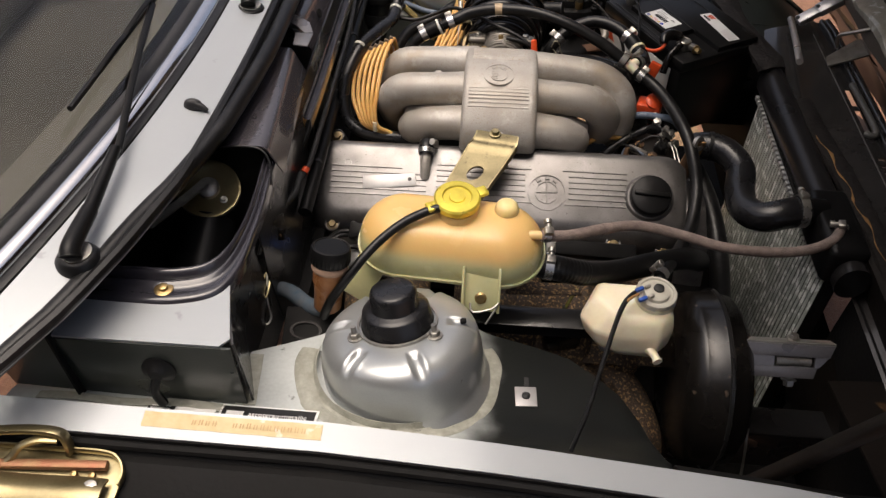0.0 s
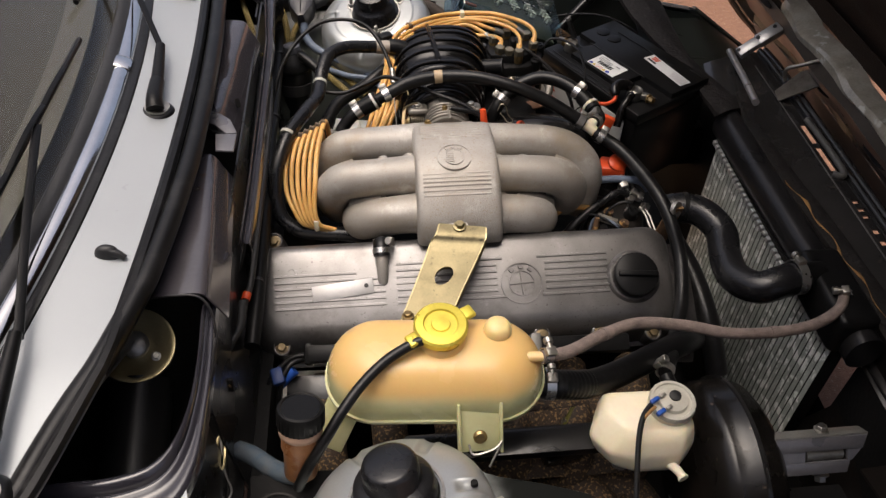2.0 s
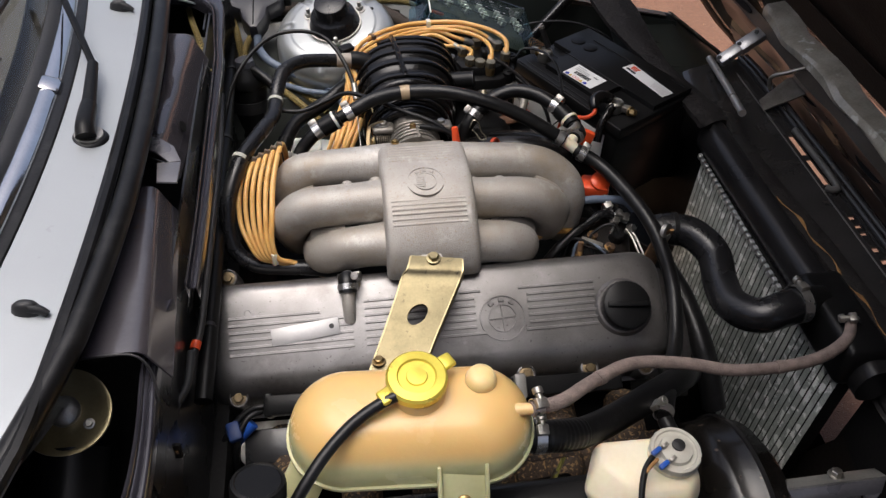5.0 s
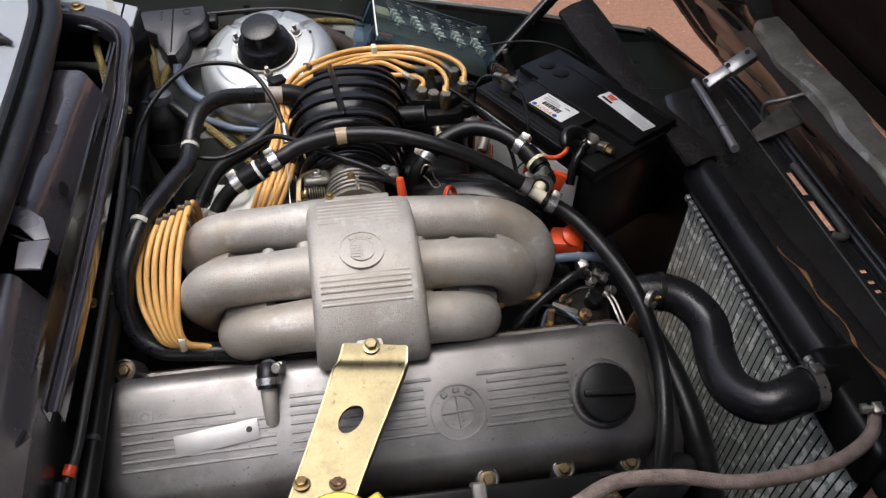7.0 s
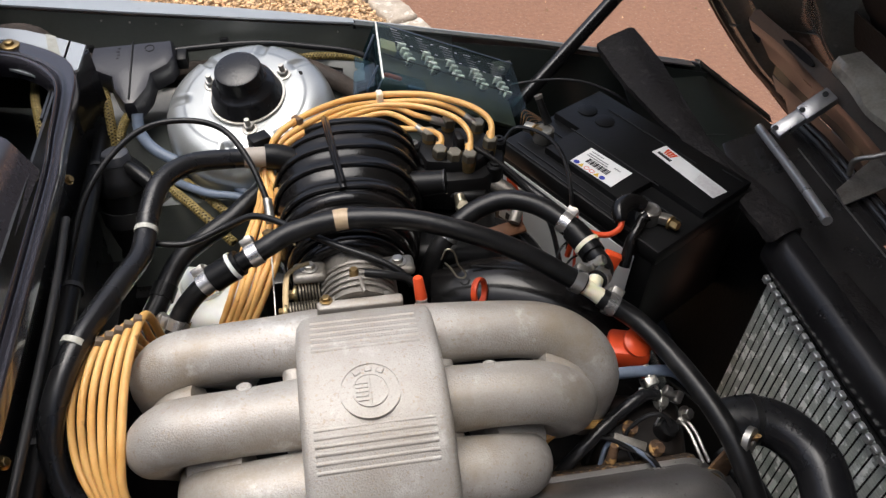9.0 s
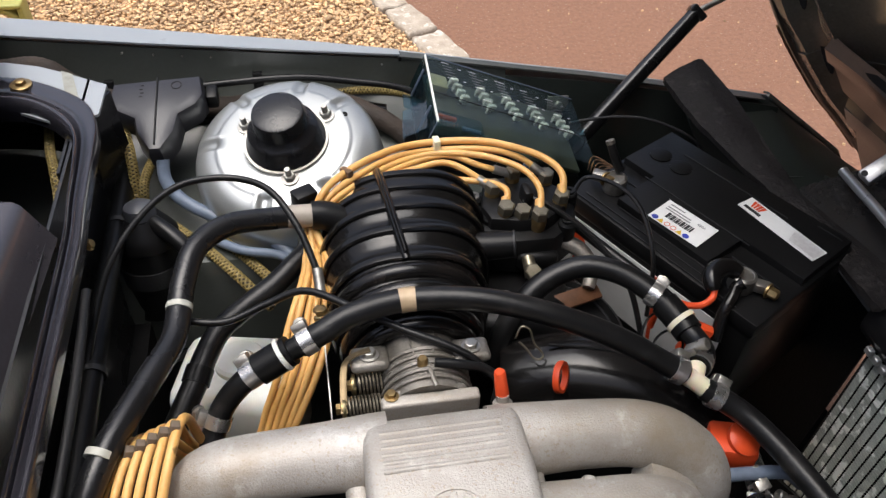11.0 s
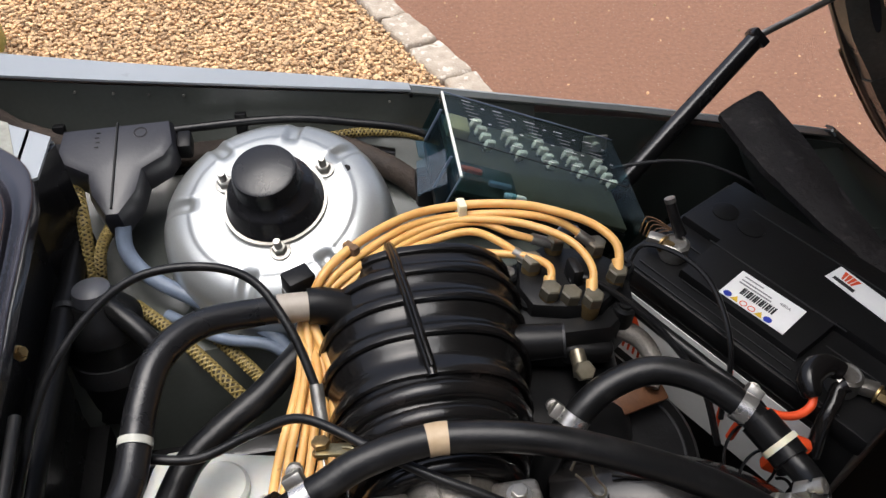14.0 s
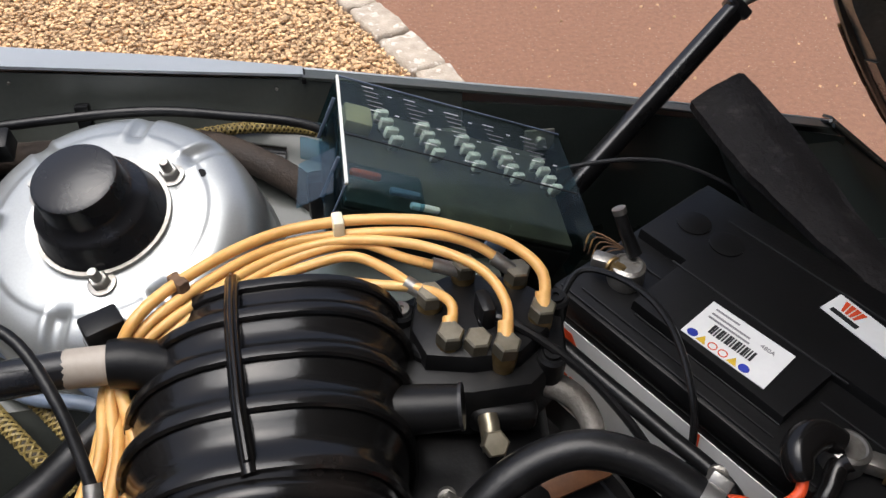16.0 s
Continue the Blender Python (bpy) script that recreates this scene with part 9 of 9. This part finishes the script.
solo("orange_sleeve", rbox((0.022, 0.012, 0.045), basis((0.470, 0.228, 0.757), (1, -0.4, 0), (0.3, 0, 1)), 0.003), RED, "orange-red plastic sleeve below the battery", "sleeve")
rb = thing("red_plug", (0.452, 0.098, 0.765), "orange-red plastic plug block by the runners", "plug")
part("block", rbox((0.045, 0.036, 0.030), basis((0.450, 0.100, 0.762), (1, -0.3, 0), (0, 0, 1)), 0.006), RED, rb)
part("ring", lathe([(0.015, 0), (0.016, 0.006), (0.010, 0.010), (0, 0.010)], along((0.455, 0.096, 0.777), (0.2, -0.4, 1)), 22), RED, rb)

# ---------------------------------------------------------------- things at the near side
bo = thing("brake_booster", (0.51, -0.40, 0.50), "large black steel brake booster drum with pitted paint", "brake booster")
m = along((0.446, -0.402, 0.622), (1, 0, 0))
part("drum", lathe([(0, 0.0), (0.05, 0.0), (0.090, 0.006), (0.118, 0.016), (0.129, 0.027), (0.1315, 0.034), (0.1325, 0.058), (0.136, 0.061), (0.136, 0.068), (0.131, 0.071), (0.128, 0.088), (0.114, 0.100), (0.06, 0.106), (0, 0.106)], m, 64), BOOSTER, bo, sharp=50)
part("band_lip", lathe([(0.1365, 0.061), (0.1385, 0.062), (0.1385, 0.066), (0.1365, 0.067)], m, 64), BLACK_PAINT, bo)
part("stud", hexbolt((0.552, -0.455, 0.668), (1, -0.3, 0), 0.007, 0.010), BRASS, bo)
part("edge_pipe", sweep([(0.562, -0.43, 0.66), (0.560, -0.50, 0.60), (0.556, -0.55, 0.52), (0.552, -0.58, 0.42)], 0.0022, 6, 5), ZINC, bo)
mc = thing("brake_reservoir", (0.37, -0.40, 0.69), "ivory plastic brake fluid reservoir with ribbed cap", "reservoir")
levels = [(0.700, [(0.334, -0.398), (0.346, -0.420), (0.366, -0.428), (0.406, -0.430), (0.424, -0.412), (0.426, -0.372), (0.345, -0.362)]),
          (0.716, [(0.312, -0.398), (0.330, -0.424), (0.356, -0.436), (0.412, -0.436), (0.433, -0.416), (0.434, -0.356), (0.332, -0.350)]),
          (0.744, [(0.302, -0.394), (0.322, -0.424), (0.356, -0.434), (0.414, -0.434), (0.436, -0.414), (0.437, -0.352), (0.326, -0.346)]),
          (0.766, [(0.318, -0.382), (0.340, -0.412), (0.362, -0.424), (0.414, -0.425), (0.433, -0.406), (0.434, -0.352), (0.328, -0.349)]),
          (0.773, [(0.326, -0.380), (0.345, -0.405), (0.365, -0.415), (0.412, -0.416), (0.426, -0.402), (0.427, -0.357), (0.334, -0.355)])]
bm = ring_loft(bmesh.new(), [[Vector((x, y, z)) for x, y in ring] for z, ring in levels])
bmesh.ops.bevel(bm, geom=list(bm.edges), offset=0.005, segments=3, profile=0.5, affect="EDGES")
part("body", bm, IVORY, mc, sharp=60)
part("cap_collar", lathe([(0.029, -0.012), (0.029, 0.006), (0.026, 0.008), (0, 0.008)], along((0.407, -0.381, 0.776), (0, -0.05, 1)), 32), IVORY, mc)
cbm = bmesh.new()
cm = along((0.406, -0.382, 0.780), (0, -0.05, 1)) @ Matrix.Scale(0.85, 4)
rings = []
for r, h in ((0.032, 0.0), (0.0345, 0.003), (0.0345, 0.010), (0.0330, 0.0125), (0.029, 0.013), (0.0275, 0.010), (0.0225, 0.010), (0.021, 0.0155), (0.013, 0.018), (0.0, 0.018)):
    rings.append([cm @ Vector(((max(r, 1e-5) - (0.001 if (i // 2) % 2 and r > 0.033 else 0)) * math.cos(2 * math.pi * i / 72), (max(r, 1e-5) - (0.001 if (i // 2) % 2 and r > 0.033 else 0)) * math.sin(2 * math.pi * i / 72), h)) for i in range(72)])
ring_loft(cbm, rings)
rc = part("cap", cbm, mat("pale_grey_plastic", (0.50, 0.49, 0.43), 0.42, 0.0, (0.40, 0.38, 0.32), 20, 200, 0.06), mc, "pale grey ribbed cap")
part("cap_button", lathe([(0.009, 0), (0.0085, 0.003), (0.004, 0.004), (0, 0.004)], cm @ Matrix.Translation((0.003, 0.003, 0.018)), 18), INK, rc)
for dx, dy in ((-0.016, 0.004), (-0.012, -0.016)):
    lug = part("terminal", rbox((0.010, 0.005, 0.007), cm @ Matrix.Translation((dx, dy, 0.020)) @ Matrix.Rotation(radians(30), 4, "Z"), 0.001), ZINC, rc)
    part("blue_sleeve", rbox((0.016, 0.007, 0.007), cm @ Matrix.Translation((dx - 0.014, dy - 0.007, 0.0205)) @ Matrix.Rotation(radians(28), 4, "Z"), 0.002), BLUE, lug)
part("nozzle", sweep([(0.402, -0.432, 0.722), (0.408, -0.444, 0.726), (0.412, -0.456, 0.726)], lambda t: 0.0065 - 0.0015 * t + 0.002 * (t > 0.8), 12, 4), IVORY, mc)
part("outlet", sweep([(0.41, -0.375, 0.71), (0.43, -0.35, 0.735), (0.427, -0.315, 0.745)], 0.010, 12, 4), BLACK_SATIN, mc)
part("wire", sweep([(0.374, -0.392, 0.797), (0.360, -0.408, 0.796), (0.346, -0.440, 0.795), (0.322, -0.515, 0.80), (0.296, -0.60, 0.815), (0.270, -0.672, 0.842)], lambda t: 0.0040 - 0.0014 * t, 10, 6), RUBBER, mc, "black sensor wire")
part("wire_tail", sweep([(0.378, -0.396, 0.799), (0.367, -0.404, 0.799), (0.360, -0.410, 0.797)], 0.0022, 8, 3), TORN, mc)
bx = thing("slotted_bracket", (0.59, -0.42, 0.70), "grey-black slotted steel bracket with a bolt through it", "bracket")
bm_ = basis((0.592, -0.436, 0.724), (1, 0.01, 0), (0, -0.80, 0.60)) @ Matrix.Scale(0.74, 4, (0, 1, 0))
part("upper_web", slab([(-0.066, 0.008), (0.060, 0.008), (0.066, 0.032), (-0.066, 0.032)], 0.004, bm_, 0.001), LAVENDER, bx)
part("lower_web", slab([(-0.056, -0.034), (0.040, -0.034), (0.044, -0.012), (-0.060, -0.012)], 0.004, bm_, 0.001), LAVENDER, bx)
part("side_web", slab([(-0.0655, -0.0118), (-0.016, -0.0118), (-0.016, 0.0078), (-0.0655, 0.0078)], 0.004, bm_), LAVENDER, bx)
part("side_web", slab([(0.040, -0.0118), (0.046, -0.0118), (0.058, 0.0078), (0.040, 0.0078)], 0.004, bm_), LAVENDER, bx)
part("top_flange", rbox((0.134, 0.004, 0.022), bm_ @ Matrix.Translation((0, 0.034, -0.008)), 0.001), FRAME_GREY, bx)
part("through_bolt", sweep([bm_ @ Vector((0.012, 0.040, -0.014)), bm_ @ Vector((0.012, -0.045, -0.014))], 0.007, 16, 1), ZINC, bx)
part("roller", sweep([bm_ @ Vector((-0.012, -0.002, -0.006)), bm_ @ Vector((0.036, -0.002, -0.006))], 0.0085, 14, 1), ZINC, bx)
part("bolt_head", hexbolt(bm_ @ Vector((0.012, 0.038, -0.010)), (0, 0.3, 1), 0.0065, 0.008), ZINC, bx)
part("nut", hexbolt(bm_ @ Vector((0.012, -0.042, -0.010)), (0, -0.5, -0.6), 0.0075, 0.010), ZINC, bx)
ps = thing("steering_reservoir", (-0.05, -0.44, 0.77), "amber fluid reservoir with a ribbed black screw cap", "reservoir")
m = along((-0.046, -0.420, 0.852), (0.10, 0.30, 1))
part("jar", lathe([(0.015, -0.075), (0.019, -0.07), (0.020, -0.035), (0.0225, -0.028), (0.0225, 0.002), (0, 0.002)], m, 26), mat("stained_amber_jar", (0.42, 0.20, 0.085), 0.3, 0.0, (0.22, 0.09, 0.035), 30, 200, 0.06, sss=0.15), ps)
part("collar", lathe([(0.0235, -0.010), (0.025, -0.008), (0.025, 0.000), (0.0235, 0.002)], m, 26), mat("salmon_plastic", (0.48, 0.31, 0.22), 0.45, 0.0, None, 20, 200, 0.05), ps)
rings = []
for r, h in ((0.0262, 0.002), (0.0272, 0.004), (0.0272, 0.022), (0.0255, 0.0255), (0.0225, 0.0265), (0.0215, 0.0255), (0.0, 0.0255)):
    rings.append([m @ Vector(((max(r, 1e-5) - (0.0011 if i % 2 and r > 0.026 else 0)) * math.cos(2 * math.pi * i / 64), (max(r, 1e-5) - (0.0011 if i % 2 and r > 0.026 else 0)) * math.sin(2 * math.pi * i / 64), h)) for i in range(64)])
part("screw_cap", ring_loft(bmesh.new(), rings), BLACK_SATIN, ps, "black ribbed screw cap")
solo("blue_hose", sweep([(-0.055, -0.44, 0.775), (-0.085, -0.425, 0.765), (-0.115, -0.40, 0.76), (-0.135, -0.385, 0.75)], 0.0115, 14, 5), DULL_BLUE, "short faded blue-grey hose at the reservoir's foot", "hose")
nb_ = thing("steering_bracket", (-0.06, -0.45, 0.72), "black bracket with an oval hole near the tower", "bracket")
part("plate", rbox((0.11, 0.07, 0.008), basis((-0.06, -0.462, 0.752), (1, 0, 0), (0, -0.4, 1)), 0.003), BLACK_DEEP, nb_)
part("hole_rim", lathe([(0.011, 0), (0.0135, 0), (0.0135, 0.002), (0.011, 0.002), (0.011, 0)], basis((-0.082, -0.464, 0.7565), (1, 0, 0), (0, -0.4, 1)) @ Matrix.Scale(1.7, 4, (1, 0, 0)), 24), RUST_PANEL, nb_)

# pipes and small parts along the firewall
fwp = thing("firewall_pipe", (-0.13, 0.0, 0.80), "black pipe clipped along the firewall", "pipe", "firewall pipes")
part("pipe", sweep([(-0.128, 0.30, 0.845), (-0.122, 0.18, 0.842), (-0.123, 0.02, 0.832), (-0.126, -0.10, 0.822), (-0.131, -0.182, 0.812), (-0.150, -0.225, 0.802), (-0.155, -0.27, 0.795), (-0.153, -0.36, 0.78), (-0.15, -0.42, 0.74)], 0.0045, 10, 6), RUBBER_GREY, fwp)
part("red_mark", sweep([(-0.132, -0.182, 0.813), (-0.1345, -0.192, 0.811)], 0.0062, 12, 1), RED, fwp, "red band")
fw2 = thing("firewall_pipe", (-0.14, -0.1, 0.80), "black pipe clipped along the firewall", "pipe", "firewall pipes")
part("pipe", sweep([(-0.140, 0.28, 0.87), (-0.139, 0.10, 0.86), (-0.141, -0.08, 0.835), (-0.146, -0.15, 0.825), (-0.166, -0.19, 0.815), (-0.170, -0.26, 0.805), (-0.168, -0.36, 0.79)], 0.0045, 10, 6), BLACK_SATIN, fw2)
fw3 = thing("firewall_harness", (-0.11, 0.1, 0.79), "black taped harness along the firewall", "wiring harness")
part("tape", sweep([(-0.128, 0.52, 0.80), (-0.128, 0.34, 0.80), (-0.126, 0.12, 0.795), (-0.124, -0.10, 0.79), (-0.128, -0.24, 0.77)], 0.011, 12, 6), BLACK_SATIN, fw3)
for y, z in ((0.44, 0.80), (0.24, 0.7975), (0.05, 0.794), (-0.14, 0.786)):
    part("tie_band", lathe([(0.011, -0.003), (0.0125, -0.003), (0.0125, 0.003), (0.011, 0.003), (0.011, -0.003)], along((-0.1265, y, z), (0, 1, 0.02)), 14), RUBBER_GREY, fw3)
for x, y, z in ((-0.138, 0.017, 0.828), (-0.128, 0.345, 0.862), (-0.162, -0.343, 0.815)):
    s = thing("firewall_screw", (x, y, z), "brassy hex screw in the firewall", "screw", "firewall screws")
    part("screw_head", hexbolt((x, y, z), (1, -0.1, 0.6), 0.0044, 0.005), BRASS, s)
solo("wire_clip", sweep([(-0.150, -0.375, 0.80), (-0.149, -0.395, 0.785), (-0.146, -0.42, 0.765), (-0.14, -0.435, 0.745), (-0.146, -0.445, 0.74), (-0.152, -0.432, 0.748)], 0.0014, 6, 5), ZINC, "bent steel wire clip below the firewall", "wire clip")
solo("blue_plug", rbox((0.018, 0.026, 0.016), basis((-0.105, -0.235, 0.690), (1, 0.3, 0), (0, -0.3, 1)), 0.004), DEEP_BLUE, "blue plastic plug below the valve cover", "plug")
hs = solo("heat_plate", rbox((0.15, 0.045, 0.004), basis((-0.02, -0.245, 0.665), (1, 0.0, 0), (0, -0.5, 1)), 0.0015), BLACK_PAINT, "dull black plate below the valve cover", "plate")
lk = thing("throttle_linkage", (-0.15, -0.33, 0.78), "steel throttle rod with rusty nut and clevis below the firewall", "linkage")
part("sleeve", sweep([(-0.135, -0.205, 0.822), (-0.136, -0.248, 0.818), (-0.146, -0.272, 0.815), (-0.149, -0.300, 0.812), (-0.150, -0.318, 0.806)], 0.0052, 12, 5), RUBBER_GREY, lk)
part("bracket", rbox((0.030, 0.005, 0.020), basis((-0.153, -0.322, 0.803), (1, -0.2, 0), (0, 0.2, 1)), 0.001), RUST_PANEL, lk)
part("nut", hexbolt((-0.151, -0.325, 0.800), (0, -1, -0.25), 0.0078, 0.010), RUST, lk)
part("rod", sweep([(-0.151, -0.33, 0.798), (-0.150, -0.36, 0.790), (-0.150, -0.392, 0.782)], 0.0017, 8, 2), ZINC, lk)
part("clevis", sweep([(-0.1455, -0.390, 0.783), (-0.145, -0.418, 0.775), (-0.150, -0.424, 0.773), (-0.155, -0.418, 0.775), (-0.1545, -0.390, 0.783), (-0.150, -0.386, 0.784)], 0.0020, 6, 3, closed=True), GOLD, lk)
# distributor cluster ahead of the plenum
dcl = thing("thermostat_housing", (0.45, 0.02, 0.70), "stained alloy housing with wires and clamps", "housing")
part("body", rbox((0.10, 0.08, 0.09), basis((0.445, 0.035, 0.69), (1, -0.2, 0), (0, -0.3, 1)), 0.022, 3), RUST_PANEL, dcl)
gm = along((0.466, 0.020, 0.722), (0.1, -0.35, 1))
part("green_body", lathe([(0.026, -0.02), (0.026, 0.002), (0.02, 0.004), (0, 0.004)], gm, 24), DARK_GREEN, dcl)
part("rust_ring", lathe([(0.013, -0.008), (0.0185, -0.008), (0.0195, -0.003), (0.0185, 0.003), (0.012, 0.006)], gm, 24), mat("orange_rust", (0.30, 0.105, 0.035), 0.6, 0.0, (0.13, 0.05, 0.02), 60, 200, 0.3), dcl, "orange-brown ring")
part("sender_plug", lathe([(0.012, 0.004), (0.012, 0.013), (0.0095, 0.017), (0.0095, 0.024), (0.007, 0.027), (0, 0.027)], gm, 20), BLACK_SATIN, dcl)
part("sender_wire", sweep([gm @ Vector((0, 0, 0.025)), gm @ Vector((-0.008, 0.010, 0.034)), gm @ Vector((-0.026, 0.012, 0.028)), gm @ Vector((-0.044, -0.002, 0.010)), gm @ Vector((-0.036, -0.035, 0.004))], 0.0022, 8, 6), RUBBER, dcl)
part("coil_guard", sweep([Vector((0.432 + 0.0007 * i, -0.030 - 0.0001 * i, 0.735)) + Vector((0, 0.006 * math.cos(i * 0.9), 0.006 * math.sin(i * 0.9))) for i in range(40)], 0.0008, 5, 1), ZINC, dcl)
part("pipe_stub", sweep([(0.402, -0.004, 0.70), (0.404, -0.004, 0.725), (0.405, 0.000, 0.745)], lambda t: 0.007 - 0.003 * t, 12, 3), RUST, dcl)
part("white_clip", rbox((0.024, 0.007, 0.004), basis((0.460, 0.051, 0.752), (1, -0.25, 0), (0, -0.3, 1)), 0.0015), WHITE_PL, dcl, "white plastic clip")
part("clip_tail", sweep([(0.464, 0.050, 0.752), (0.467, 0.040, 0.748), (0.464, 0.028, 0.742), (0.457, 0.020, 0.738)], 0.0014, 6, 6), STEEL, dcl, "bright wire tail")
for k in range(2):
    part("spring_clip", sweep([(0.478 + 0.006 * k, 0.022, 0.735), (0.482 + 0.006 * k, 0.014, 0.745), (0.486 + 0.006 * k, 0.002, 0.744), (0.488 + 0.006 * k, -0.014, 0.740), (0.491 + 0.006 * k, -0.026, 0.734)], 0.0019, 8, 6), ZINC, dcl)
part("clip_head", rbox((0.010, 0.007, 0.007), basis((0.484, 0.018, 0.744), (1, -0.5, 0), (0, 0, 1)), 0.003), ZINC, dcl)
for x, y, z in ((0.470, 0.044, 0.742), (0.494, 0.030, 0.735), (0.430, 0.022, 0.735), (0.452, 0.000, 0.728)):
    part("hex_union", hexbolt((x, y, z), (0.3, -0.5, 0.8), 0.0060, 0.009), RUST if x < 0.46 else ZINC, dcl)
part("bracket_leaf", rbox((0.034, 0.014, 0.003), basis((0.424, 0.004, 0.736), (1, -0.5, 0), (0, -0.4, 1)), 0.001), CAST_OLD, dcl)
band_clamp(Vector((0.486, 0.048, 0.742)), (0.5, 0.6, 0.4), 0.008, 0.008, (0.3, -0.4, 1))
band_clamp(Vector((0.462, 0.060, 0.752)), (1, 0.2, 0.2), 0.010, 0.010, (0, -0.3, 1))
solo("narrow_hose", sweep([(0.412, 0.074, 0.758), (0.428, 0.068, 0.768), (0.456, 0.066, 0.769), (0.488, 0.064, 0.764), (0.505, 0.058, 0.75)], 0.0062, 12, 6), BLUE_WIRE, "blue-grey rubber hose below the orange cap", "hose")
solo("coolant_pipe_hose", sweep([(0.466, 0.048, 0.750), (0.448, 0.044, 0.758), (0.425, 0.034, 0.752), (0.398, 0.020, 0.744), (0.372, 0.006, 0.730), (0.352, 0.000, 0.700), (0.345, 0.004, 0.66)], 0.0068, 12, 6), HOSE_SHEEN, "shiny black hose by the runner ends", "hose")
for k in range(3):
    solo("engine_wire", sweep([(0.384 + 0.012 * k, 0.006 - 0.006 * k, 0.71), (0.395 + 0.010 * k, 0.012 - 0.004 * k, 0.742 - 0.004 * k), (0.425 + 0.006 * k, -0.008 - 0.004 * k, 0.742), (0.45, -0.022 - 0.006 * k, 0.725)], 0.0024, 8, 6), RUBBER if k != 1 else BLUE_WIRE, "thin wire by the runner ends", "wire", "engine wires")
solo("amber_pipe", sweep([(0.325, 0.016, 0.728), (0.352, 0.024, 0.745), (0.372, 0.026, 0.747), (0.394, 0.027, 0.744), (0.412, 0.036, 0.73)], 0.0046, 8, 5), FUEL_LINE, "amber line below the runners", "pipe")
solo("belt_cover", sweep([(0.520, -0.03, 0.70), (0.523, -0.09, 0.695), (0.520, -0.15, 0.66), (0.515, -0.19, 0.60)], 1.0, res=5, shape=oval(0.012, 0.05, 14, 3), up=(1, 0, 0)), CAST_DARK, "grey alloy belt cover edge at the engine's front", "cover")
solo("black_hose", sweep([(0.535, 0.0, 0.70), (0.55, -0.08, 0.69), (0.56, -0.16, 0.66), (0.57, -0.22, 0.60)], 0.017, 14, 6), RUBBER, "black hose behind the radiator", "hose")
solo("fan_shroud", sheet(lambda u, v: (0.60 + 0.05 * v, 0.22 - 0.44 * u, 0.52 + 0.10 * math.sin(math.pi * u) - 0.30 * v), steps(0, 1, 14), steps(0, 1, 3), 0.004), BLACK_DEEP, "black fan shroud in front of the engine", "shroud")
